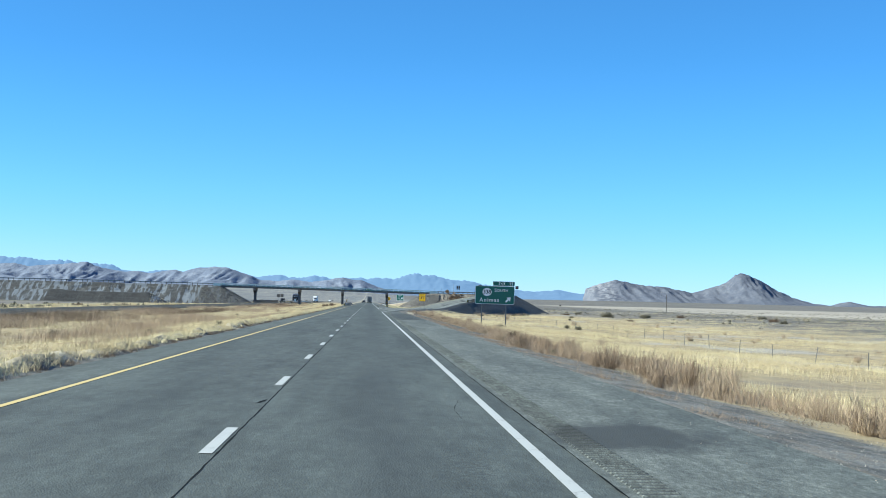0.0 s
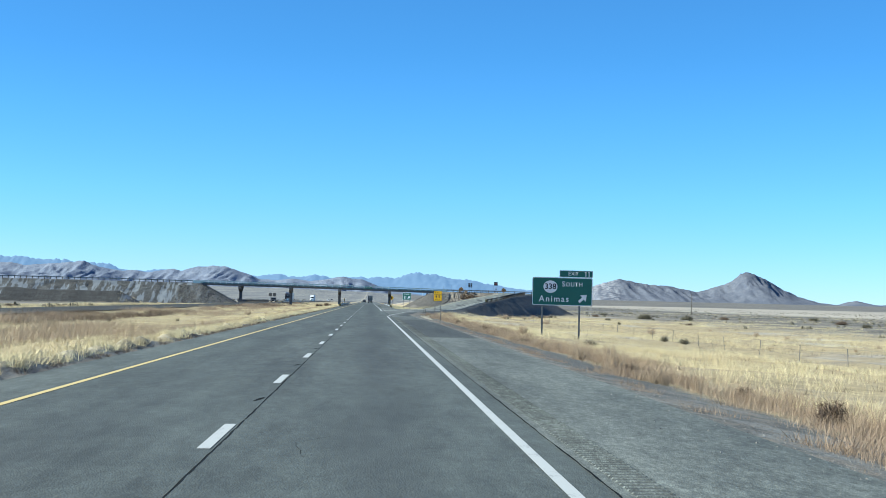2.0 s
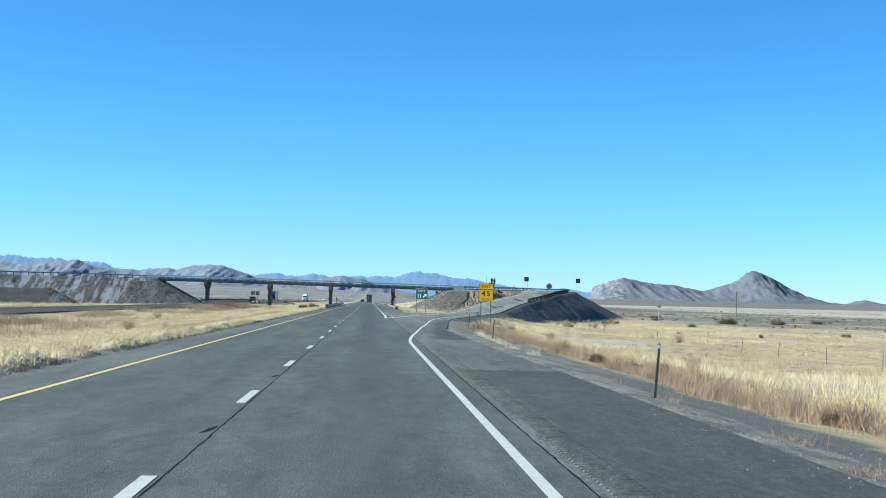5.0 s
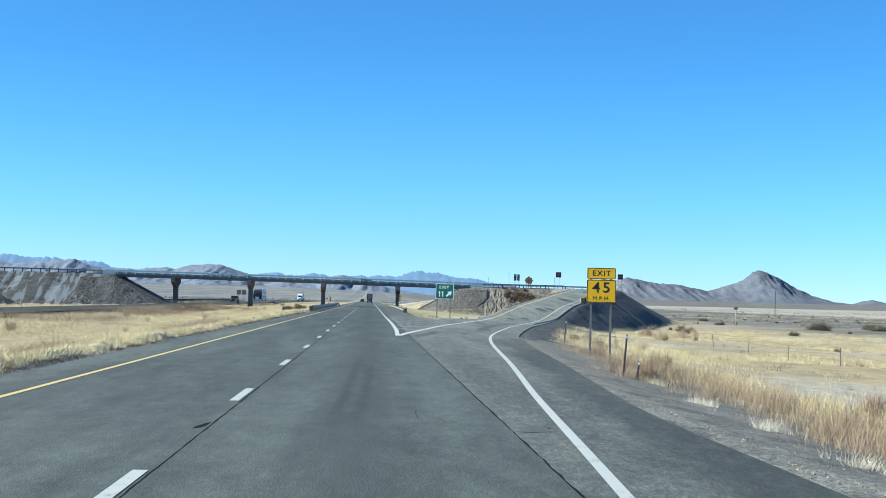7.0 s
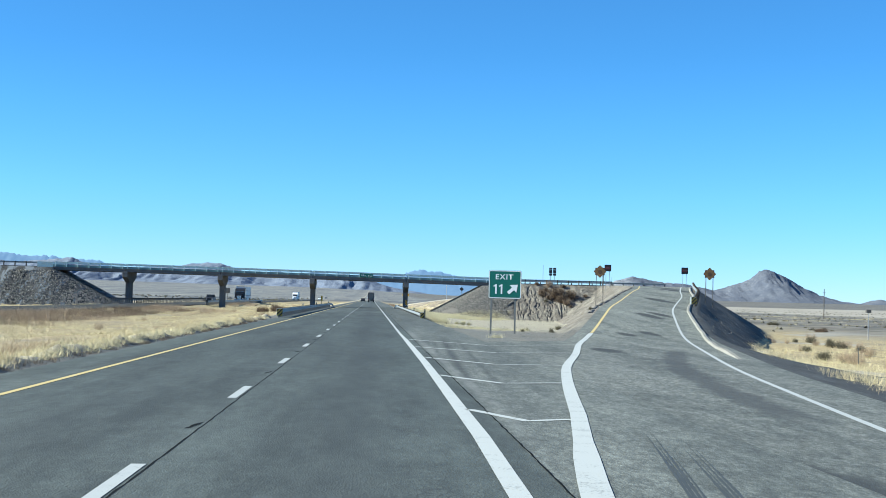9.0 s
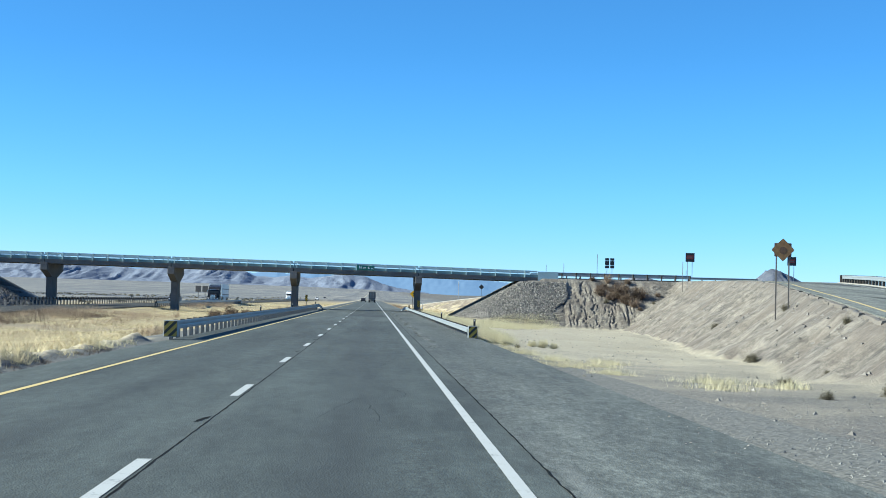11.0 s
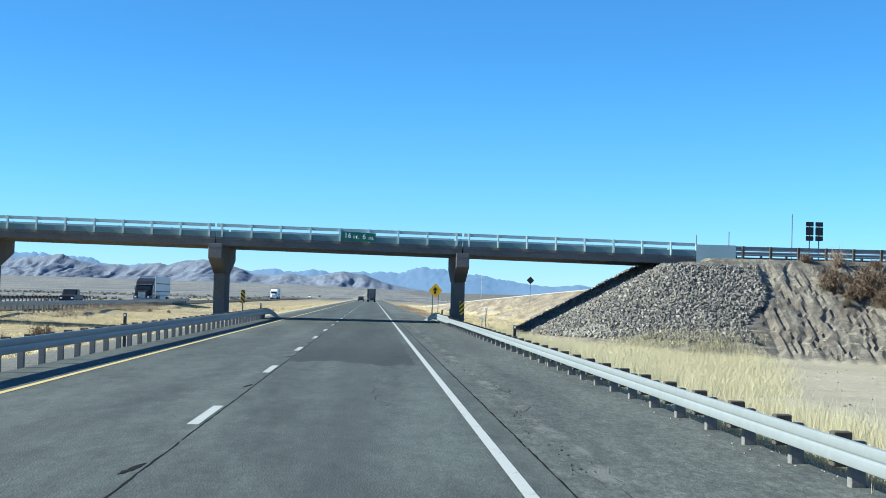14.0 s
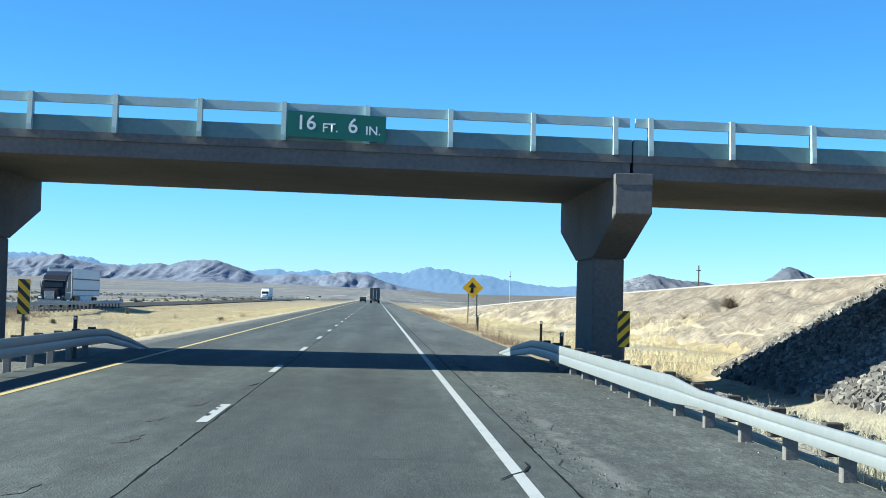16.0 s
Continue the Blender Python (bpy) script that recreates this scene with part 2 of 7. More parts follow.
def ramp_surface():
    """Light ramp asphalt with a long dark spill and rubbed tracks."""
    m = asphalt("ramp_asphalt", (0.066, 0.074, 0.067), (0.132, 0.14, 0.126), 0.8)
    base = m.bsdf.inputs["Base Color"].links[0].from_socket
    x, y = m.axis(0), m.axis(1)
    s = m.math("SUBTRACT", y, 293)
    mid = m.math("ADD", m.math("ADD", 8.85, m.math("MULTIPLY", s, 0.05)), m.math("MULTIPLY", m.math("MULTIPLY", s, s), 0.0034))
    off = m.math("ABSOLUTE", m.math("SUBTRACT", x, mid))
    off = m.math("ADD", off, m.math("MULTIPLY", m.math("SUBTRACT", m.noise(1.2, 5, 0.65, m.stretch(1, 0.5, 1)), 0.5), 1.1))
    spill = m.math("MULTIPLY", m.math("MULTIPLY", m.math("SUBTRACT", 0.52, off), 3.5, True), band(m, y, 292, 326, 3))
    base = m.mix(m.math("DIVIDE", m.math("SUBTRACT", y, 318), 30, True), base, m.mix(1.0, base, (1.22, 1.22, 1.19), "MULTIPLY"))
    c = m.mix(m.math("MULTIPLY", spill, 0.75), base, (0.035, 0.038, 0.037))
    for cx, cy, rx, ry in ((10.9, 323.5, 0.5, 2.2), (15.6, 345, 0.35, 2.2), (17.2, 347, 0.35, 2.4), (21.4, 368, 0.5, 4.5), (22.6, 370, 0.4, 4.0), (28.5, 399, 0.6, 7.0), (38, 436, 1.1, 9.0), (40, 450, 0.8, 8.0), (6.5, 285.5, 0.8, 3.0)):
        c = m.mix(m.math("MULTIPLY", blob(m, cx, cy, rx, ry, 0.55, 2.5), 0.92), c, (0.024, 0.027, 0.026))
    m.color(c)
    return m.mat


MAT_ROAD = road_surface()
MAT_SHOULDER = shoulder_surface()
MAT_RAMP = ramp_surface()
MAT_OPPOSITE = asphalt("opposite_asphalt", (0.034, 0.035, 0.034), (0.066, 0.068, 0.065)).mat
MAT_OPPOSITE.node_tree.nodes["Principled BSDF"].inputs["Specular IOR Level"].default_value = 0.1
MAT_SEAL = speckled("crack_sealant", (0.008, 0.009, 0.009), (0.02, 0.022, 0.022), 12, 0.95, 0.3)
MAT_SEAL.node_tree.nodes["Principled BSDF"].inputs["Specular IOR Level"].default_value = 0.05


def paint(name, color, under=(0.11, 0.11, 0.11), wear=0.6):
    m = Nodes(name, 0.7)
    n = m.mix(0.5, m.noise(28, 4), m.noise(2.2, 4))
    m.color(m.mix(m.ramp(n, (wear, 0.0), (wear + 0.1, 0.8)), color, under))
    m.bump(m.noise(60, 2), 0.3, 0.004)
    return m.mat


MAT_WHITE = paint("white_line_paint", (0.37, 0.39, 0.385), (0.065, 0.07, 0.07), 0.56)
MAT_FRESHWHITE = paint("fresh_white_line_paint", (0.41, 0.43, 0.42), (0.09, 0.095, 0.095), 0.56)
MAT_YELLOW = paint("yellow_line_paint", (0.5, 0.39, 0.165), (0.07, 0.07, 0.07))
MAT_CONCRETE = speckled("bridge_concrete", (0.084, 0.083, 0.083), (0.165, 0.16, 0.158), 9, 0.9, 0.1)
MAT_PARAPET = speckled("blue_green_parapet_paint", (0.1, 0.19, 0.205), (0.145, 0.245, 0.26), 9, 0.85, 0.04)
MAT_BRIDGERAIL = speckled("pale_blue_green_paint", (0.28, 0.41, 0.43), (0.38, 0.5, 0.52), 9, 0.7, 0.03)
MAT_SIGNPALE = speckled("pale_kerb_concrete", (0.24, 0.23, 0.205), (0.34, 0.33, 0.3), 9, 0.85, 0.2)
MAT_KERB = speckled("weathered_kerb", (0.17, 0.162, 0.142), (0.28, 0.268, 0.235), 9, 0.9, 0.3)
MAT_STEEL = speckled("galvanised_steel", (0.2, 0.228, 0.235), (0.25, 0.278, 0.285), 6, 0.5, 0.05, 0.15)
MAT_GREYTIMBER = speckled("weathered_grey_timber", (0.105, 0.103, 0.098), (0.2, 0.197, 0.188), 22, 0.9, 0.4)
MAT_DULLYELLOW = speckled("dull_yellow_plate", (0.28, 0.2, 0.035), (0.38, 0.275, 0.05), 6, 0.7, 0.05)
MAT_CRUMBLED = speckled("crumbled_brown_asphalt", (0.08, 0.071, 0.06), (0.2, 0.18, 0.152), 8, 0.95, 0.4)
MAT_GRAVEL = speckled("grey_gravel", (0.06, 0.063, 0.06), (0.24, 0.24, 0.225), 3, 0.9, 0.3)
MAT_POST = speckled("weathered_steel_post", (0.09, 0.085, 0.078), (0.17, 0.16, 0.15), 20, 0.7, 0.2, 0.3)
MAT_TIMBER = speckled("dark_treated_timber", (0.03, 0.026, 0.022), (0.09, 0.075, 0.06), 22, 0.9, 0.4)
MAT_GREEN = speckled("green_sign_sheeting", (0.0, 0.108, 0.08), (0.002, 0.13, 0.097), 3, 0.4, 0.02)
MAT_SIGNWHITE = speckled("white_sign_sheeting", (0.72, 0.74, 0.74), (0.82, 0.83, 0.83), 5, 0.45, 0.02)
MAT_SIGNYELLOW = speckled("yellow_sign_sheeting", (0.78, 0.42, 0.005), (0.86, 0.48, 0.01), 4, 0.45, 0.02)
MAT_SIGNRED = speckled("red_sign_sheeting", (0.42, 0.02, 0.025), (0.52, 0.03, 0.035), 4, 0.45, 0.02)
MAT_BLACK = speckled("black_sign_film", (0.008, 0.008, 0.008), (0.02, 0.02, 0.02), 8, 0.5, 0.02)
MAT_SIGNPOST = speckled("dull_steel_sign_post", (0.12, 0.125, 0.12), (0.21, 0.215, 0.21), 16, 0.6, 0.05, 0.3)
MAT_ALU = speckled("bare_aluminium", (0.34, 0.35, 0.36), (0.48, 0.49, 0.5), 16, 0.5, 0.05, 0.6)


def ground_surface():
    """Dry grassland near the road, bare sandy patches, then scrub flats and pale dry-lake bands."""
    m = Nodes("desert_ground", 0.95)
    x, y = m.axis(0), m.axis(1)
    n1, n2, n3 = m.noise(0.09, 5), m.noise(1.3, 5), m.noise(14, 3)
    soil = m.ramp(n3, (0.3, (0.152, 0.125, 0.092)), (0.7, (0.238, 0.198, 0.149)))
    straw = m.ramp(n2, (0.3, (0.23, 0.175, 0.09)), (0.7, (0.39, 0.32, 0.18)))
    c = m.mix(m.ramp(n1, (0.3, 0.0), (0.46, 0.9)), soil, straw)
    bare = m.math("MULTIPLY", m.ramp(m.noise(0.045, 4, 0.55, m.stretch(1, 0.6, 1)), (0.55, 0.0), (0.6, 0.85)), m.math("DIVIDE", m.math("SUBTRACT", x, 13), 3, True))
    c = m.mix(bare, c, m.ramp(n3, (0.3, (0.25, 0.235, 0.2)), (0.7, (0.36, 0.34, 0.295))))
    # bare sandy hollow behind the roadside brush
    c = m.mix(m.math("MULTIPLY", blob(m, 19.5, 255, 4.2, 15, 0.5, 2.0), 0.85), c, m.ramp(n2, (0.3, (0.24, 0.215, 0.17)), (0.7, (0.37, 0.34, 0.28))))
    # scrub plain in streaks seen edge-on, its dark tones tinted with distance haze
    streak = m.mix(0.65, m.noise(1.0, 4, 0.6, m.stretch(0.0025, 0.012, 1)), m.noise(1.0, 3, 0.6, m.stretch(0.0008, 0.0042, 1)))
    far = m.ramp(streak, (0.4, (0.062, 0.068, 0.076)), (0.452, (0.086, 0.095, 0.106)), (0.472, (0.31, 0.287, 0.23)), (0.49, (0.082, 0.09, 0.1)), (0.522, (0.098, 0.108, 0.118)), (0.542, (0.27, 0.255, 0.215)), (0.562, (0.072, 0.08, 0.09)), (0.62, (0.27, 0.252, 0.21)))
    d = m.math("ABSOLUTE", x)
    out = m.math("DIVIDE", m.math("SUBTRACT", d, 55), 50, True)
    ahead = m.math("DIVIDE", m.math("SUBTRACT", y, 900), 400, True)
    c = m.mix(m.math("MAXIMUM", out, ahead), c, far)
    # brown scrub belts beyond the grass
    belt = m.math("MULTIPLY", m.math("DIVIDE", m.math("SUBTRACT", m.math("ADD", x, m.math("MULTIPLY", m.noise(0.02, 4), 60)), 92), 25, True), m.math("LESS_THAN", y, 4900.0))
    west = m.math("MULTIPLY", m.math("DIVIDE", m.math("SUBTRACT", m.math("ADD", m.math("MULTIPLY", x, -1.0), m.math("MULTIPLY", m.noise(0.02, 4), 60)), 105), 30, True), m.math("DIVIDE", m.math("SUBTRACT", 1300, y), 400, True))
    belt = m.math("MAXIMUM", belt, m.math("MULTIPLY", west, 0.9))
    scrub = m.ramp(m.mix(0.5, m.noise(0.25, 5, 0.7, m.stretch(0.4, 1, 1)), m.noise(0.03, 4, 0.6, m.stretch(0.3, 1, 1))), (0.4, (0.045, 0.042, 0.038)), (0.5, (0.09, 0.082, 0.068)), (0.6, (0.2, 0.18, 0.142)))
    c = m.mix(m.math("MULTIPLY", belt, 0.85), c, scrub)
    # pale dry lake bed out on the right
    lake = m.math("MULTIPLY", band(m, m.math("ADD", y, m.math("MULTIPLY", m.noise(0.003, 3), 500)), 850, 2500, 120), m.math("DIVIDE", m.math("SUBTRACT", x, 230), 60, True))
    c = m.mix(m.math("MULTIPLY", lake, m.ramp(m.noise(1, 4, 0.5, m.stretch(0.002, 0.02, 1)), (0.4, 0.5), (0.6, 1.0))), c, (0.36, 0.325, 0.265))
    # low pale berm at the edge of the median
    berm = band(m, m.math("ADD", x, m.math("MULTIPLY", m.noise(0.6, 4), 0.5)), -6.55, -5.45, 0.3)
    c = m.mix(m.math("MULTIPLY", berm, 0.85), c, m.ramp(m.noise(5, 5, 0.7), (0.35, (0.3, 0.26, 0.18)), (0.65, (0.5, 0.44, 0.32))))
    # gravel verge beside the pavement
    flare = m.math("MINIMUM", m.math("MAXIMUM", m.math("DIVIDE", m.math("SUBTRACT", y, 205), 100), 0.0), 1.9)
    beside = m.math("SUBTRACT", x, m.math("MULTIPLY", m.math("MULTIPLY", flare, flare), 7.2))
    verge = band(m, m.math("ADD", beside, m.math("MULTIPLY", m.noise(0.7, 4), 1.6)), 5.0, 11.2, 0.7)
    verge = m.math("MAXIMUM", verge, m.math("MULTIPLY", band(m, m.math("ADD", x, m.math("MULTIPLY", m.noise(0.5, 4), 2.0)), 6.0, 15.0, 1.0), band(m, y, 300, 420, 20)))
    verge = m.math("MAXIMUM", verge, m.math("MULTIPLY", band(m, m.math("ADD", x, m.math("MULTIPLY", m.noise(0.9, 4), 0.6)), -5.75, -4.0, 0.25), 1.0))
    verge = m.math("MAXIMUM", verge, m.math("MULTIPLY", band(m, m.math("ADD", x, m.math("MULTIPLY", m.noise(0.9, 4), 0.8)), -7.0, -4.0, 0.4), band(m, y, 384, 535, 4)))
    verge = m.math("MULTIPLY", verge, m.math("LESS_THAN", y, 1500.0))
    stones = m.ramp(m.cells(16, None, "F1", 1), (0.2, 0.4), (0.8, 1.0))
    gravel = m.mix(0.6, m.ramp(m.noise(24, 3), (0.3, (0.05, 0.053, 0.049)), (0.7, (0.15, 0.152, 0.138))), m.mix(1.0, stones, (0.19, 0.19, 0.172), "MULTIPLY"))
    dusk = m.ramp(m.noise(0.9, 5, 0.65, m.stretch(1, 0.4, 1)), (0.42, 0.5), (0.58, 1.25))
    gravel = m.mix(m.math("DIVIDE", m.math("SUBTRACT", 275, y), 40, True), gravel, m.mix(1.0, gravel, dusk, "MULTIPLY"))
    dirt = m.ramp(m.noise(1.7, 5, 0.7, m.stretch(1, 0.5, 1)), (0.47, 0.0), (0.6, 0.7))
    gravel = m.mix(m.math("MULTIPLY", dirt, m.math("LESS_THAN", y, 300.0)), gravel, m.ramp(n3, (0.3, (0.09, 0.075, 0.058)), (0.7, (0.22, 0.19, 0.15))))
    # old dark asphalt grit behind the gravel strip
    grit_x = m.math("ADD", x, m.math("MULTIPLY", m.math("SUBTRACT", m.noise(0.35, 5, 0.65, m.stretch(1, 0.4, 1)), 0.5), 1.8))
    old = m.math("MULTIPLY", band(m, grit_x, 8.15, 11.0, 0.2), band(m, y, 88, 200, 10))
    gravel = m.mix(m.math("MULTIPLY", old, 0.85), gravel, m.ramp(m.noise(30, 3), (0.3, (0.034, 0.036, 0.035)), (0.7, (0.085, 0.088, 0.083))))
    c = m.mix(verge, c, gravel)
    m.color(c)
    m.bump(m.math("ADD", n3, m.math("MULTIPLY", m.cells(9), 0.5)), 0.6, 0.05)
    return m.mat


def bank_surface(name="eroded_sandy_bank", tone=1.0, sandy=True, pale=0.75):
    """Eroded slope; the level wash at its foot lies under smooth pale sand."""
    m = Nodes(name, 0.95)
    rill = m.mix(0.5, m.noise(1.0, 5, 0.65, m.stretch(1.3, 0.25, 0.25)), m.noise(1.0, 5, 0.65, m.stretch(0.3, 1.1, 0.3)))
    grit = m.mix(0.5, m.noise(3.0, 5, 0.65), m.noise(16, 4))
    c = m.ramp(m.mix(0.5, rill, grit), (0.42, (0.058, 0.052, 0.045)), (0.49, (0.136, 0.123, 0.104)), (0.575, (0.25, 0.227, 0.188)))
    c = m.mix(m.ramp(m.noise(0.35, 5, 0.6), (0.48, 0.0), (0.6, 0.6)), c, (0.12, 0.1, 0.082))
    if sandy:
        # colour imitates the shading of rills too fine for the mesh
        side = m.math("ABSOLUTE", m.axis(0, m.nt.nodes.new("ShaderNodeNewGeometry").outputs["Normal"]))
        rill_shade = m.mix(0.35, m.noise(1.0, 5, 0.68, m.stretch(0.22, 1.1, 0.3)), m.noise(0.6, 5, 0.65))
        c = m.mix(m.math("MULTIPLY", m.ramp(rill_shade, (0.38, 0.5), (0.46, 0.0)), m.ramp(side, (0.25, 0.0), (0.4, 1.0))), c, (0.075, 0.065, 0.055))
        c = m.mix(m.math("MULTIPLY", m.ramp(rill_shade, (0.54, 0.0), (0.64, 0.2)), m.ramp(side, (0.25, 0.0), (0.4, 1.0))), c, (0.36, 0.33, 0.27))
        level = m.axis(2, m.nt.nodes.new("ShaderNodeNewGeometry").outputs["Normal"])
        level = m.math("ADD", level, m.math("MULTIPLY", m.math("SUBTRACT", m.noise(0.8, 4), 0.5), 0.12))
        sand = m.ramp(m.mix(0.4, m.noise(5, 4), m.noise(0.3, 5)), (0.3, (0.265, 0.238, 0.18)), (0.7, (0.395, 0.362, 0.275)))
        # towards the gore the wash is strewn with grey grit
        grit_in = m.math("ADD", m.math("DIVIDE", m.math("SUBTRACT", m.axis(1), 352), 45), m.math("MULTIPLY", m.math("SUBTRACT", m.noise(0.25, 5, 0.6), 0.5), 1.6), True)
        sand = m.mix(grit_in, m.ramp(m.noise(11, 5, 0.75), (0.35, (0.07, 0.067, 0.06)), (0.65, (0.21, 0.197, 0.17))), sand)
        low = m.math("DIVIDE", m.math("SUBTRACT", 0.9, m.axis(2)), 0.6, True)
        c = m.mix(m.math("MULTIPLY", low, m.ramp(level, (0.9, 0.0), (0.97, 1.0))), c, sand)
    if not sandy:
        wash = m.noise(1.0, 4, 0.6, m.stretch(0.8, 0.1, 0.2))
        c = m.mix(m.math("MULTIPLY", m.ramp(wash, (0.5, 0.0), (0.56, pale)), m.math("LESS_THAN", m.axis(0), 0.0)), c, (0.5, 0.49, 0.46))
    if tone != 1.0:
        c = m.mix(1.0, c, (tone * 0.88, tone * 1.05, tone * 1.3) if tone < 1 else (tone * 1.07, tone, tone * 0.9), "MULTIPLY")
    m.color(c)
    m.bump(m.mix(0.5, rill, grit), 1.0, 0.22)
    return m.mat


MAT_GROUND = ground_surface()
MAT_BANK = bank_surface()
# grey gravel bank, toned down further for the painted shade of the ramp's flank
MAT_GREYSHADE = bank_surface("grey_and_shaded_bank", 0.34, False)
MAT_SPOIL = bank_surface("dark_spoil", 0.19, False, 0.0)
MAT_PALEBANK = bank_surface("pale_washed_bank", 1.28, True)


def mountain_surface(name, dark, mid, light, scale, relief, air=0.0, cliff=False):
    """Rock colours hold the blue of distance haze. air: strength of the glow painted for the blue air before it, for
    the farthest range alone.
    """
    m = Nodes(name, 0.95)
    n = m.mix(0.5, m.noise(scale, 6, 0.6), m.noise(scale * 6, 5, 0.6))
    c = m.ramp(n, (0.36, dark), (0.5, mid), (0.64, light))
    if cliff:
        # pale crags at the near end of the ridge
        crag = m.math("MULTIPLY", band(m, m.axis(0), 735, 860, 40), m.ramp(m.noise(0.05, 5, 0.7), (0.47, 0.0), (0.56, 0.6)))
        c = m.mix(crag, c, (0.3, 0.31, 0.33))
    m.color(c)
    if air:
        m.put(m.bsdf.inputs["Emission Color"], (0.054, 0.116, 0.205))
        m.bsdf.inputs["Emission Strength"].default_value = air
    m.bump(m.noise(scale * 4, 8, 0.72), 0.8, relief)
    return m.mat


# rock colours shifted towards blue to paint in the haze of distance
MAT_RANGE = mountain_surface("hazed_rock_range", (0.09, 0.118, 0.172), (0.124, 0.155, 0.214), (0.178, 0.207, 0.26), 0.018, 4)
MAT_RANGE2 = mountain_surface("hazed_rock_hill", (0.066, 0.079, 0.11), (0.09, 0.104, 0.136), (0.13, 0.144, 0.17), 0.018, 5, cliff=True)
# distance haze painted as blue base colour plus a glow
MAT_BLUE = mountain_surface("haze_blue_range", (0.022, 0.04, 0.06), (0.026, 0.045, 0.067), (0.03, 0.05, 0.074), 0.01, 1, 0.82)

# ---- building helpers ----
def mesh_of(name, bm, mat):
    me = bpy.data.meshes.new(name)
    bm.to_mesh(me)
    bm.free()
    me.materials.append(mat)
    return me


def part(name, bm, mat, parent, label=""):
    ob = new(name, mesh_of(name, bm, mat))
    ob.parent = parent
    return tagged(ob, label)


def single(name, bm, mat, label="", category="", group="", kind=""):
    return tagged(new(name, mesh_of(name, bm, mat)), label, category, group, kind)


def thing(name, m, label, category, group="", kind=""):
    ob = new(name)
    ob.empty_display_size = 0.2
    ob.matrix_basis = m
    return tagged(ob, label, category, group, kind)


def sheet_mesh(name, verts, faces, mat, smooth=False):
    """A mesh from numpy arrays: verts (n, 3), faces (m, 3 or 4)."""
    verts, faces = np.asarray(verts, np.float32), np.asarray(faces, np.int32)
    k = faces.shape[1]
    me = bpy.data.meshes.new(name)
    me.vertices.add(len(verts)), me.loops.add(faces.size), me.polygons.add(len(faces))
    me.vertices.foreach_set("co", verts.ravel())
    me.loops.foreach_set("vertex_index", faces.ravel())
    me.polygons.foreach_set("loop_start", np.arange(len(faces), dtype=np.int32) * k)
    me.polygons.foreach_set("use_smooth", np.full(len(faces), smooth))
    me.update(calc_edges=True)
    me.validate()
    me.materials.append(mat)
    return me


def box(bm, x0, x1, y0, y1, z0, z1, bevel=0.0, m=None):
    r = bmesh.ops.create_cube(bm, size=1.0)
    vs = r["verts"]
    bmesh.ops.scale(bm, vec=(x1 - x0, y1 - y0, z1 - z0), verts=vs)
    bmesh.ops.translate(bm, vec=((x0 + x1) / 2, (y0 + y1) / 2, (z0 + z1) / 2), verts=vs)
    if bevel:
        es = list({e for v in vs for e in v.link_edges})
        r = bmesh.ops.bevel(bm, geom=es, offset=bevel, segments=1, affect="EDGES")
        vs = list({v for f in r["faces"] for v in f.verts} | {v for v in vs if v.is_valid})
    if m is not None:
        bmesh.ops.transform(bm, matrix=m, verts=vs)
    return bm


def new_box(*a, **k):
    return box(bmesh.new(), *a, **k)


def rod(bm, p, q, r, sides=8, r2=None):
    p, q = Vector(p), Vector(q)
    d = q - p
    m = Matrix.Translation((p + q) / 2) @ d.to_track_quat("Z", "Y").to_matrix().to_4x4()
    bmesh.ops.create_cone(bm, cap_ends=True, segments=sides, radius1=r, radius2=r if r2 is None else r2, depth=d.length, matrix=m)
    return bm


def extruded(outline, axis, lo, hi):
    """A closed outline in two axes drawn out along the third: axis 0, 1 or 2."""
    bm = bmesh.new()

    def at(p, h):
        return Vector([(h, p[0], p[1]), (p[0], h, p[1]), (p[0], p[1], h)][axis])

    a, b = [bm.verts.new(at(p, lo)) for p in outline], [bm.verts.new(at(p, hi)) for p in outline]
    n = len(outline)
    bm.faces.new(a), bm.faces.new(b)
    for i in range(n):
        bm.faces.new((a[i], a[(i + 1) % n], b[(i + 1) % n], b[i]))
    bmesh.ops.recalc_face_normals(bm, faces=bm.faces)
    return bm


def strip(center, width, z_of, thick=0.004):
    """A ribbon along a list of plan points, of a width (or a width per point), on top of z_of(x, y)."""
    bm = bmesh.new()
    rows = []
    n = len(center)
    for i, p in enumerate(center):
        a, b = Vector(center[max(0, i - 1)]), Vector(center[min(n - 1, i + 1)])
        d = (b - a).normalized()
        side = Vector((d.y, -d.x)) * ((width[i] if isinstance(width, list) else width) / 2)
        row = []
        for s in (-1, 1):
            q = Vector(p) + side * s
            row.append(bm.verts.new((q.x, q.y, z_of(q.x, q.y) + thick)))
        rows.append(row)
    for r, s in zip(rows, rows[1:]):
        bm.faces.new((r[0], r[1], s[1], s[0]))
    return bm


def vnoise(x, y, seed=0):
    """Smooth value noise on arrays, -1 to 1."""
    xi, yi = np.floor(x).astype(np.int64), np.floor(y).astype(np.int64)
    u, v = x - xi, y - yi
    u, v = u * u * (3 - 2 * u), v * v * (3 - 2 * v)

    def h(a, b):
        k = (a * 374761393 + b * 668265263 + seed * 974634533) & 0x7FFFFFFF
        k = ((k ^ (k >> 13)) * 1274126177) & 0x7FFFFFFF
        return ((k ^ (k >> 16)) & 0xFFFF) / 32767.5 - 1

    return (h(xi, yi) * (1 - u) + h(xi + 1, yi) * u) * (1 - v) + (h(xi, yi + 1) * (1 - u) + h(xi + 1, yi + 1) * u) * v


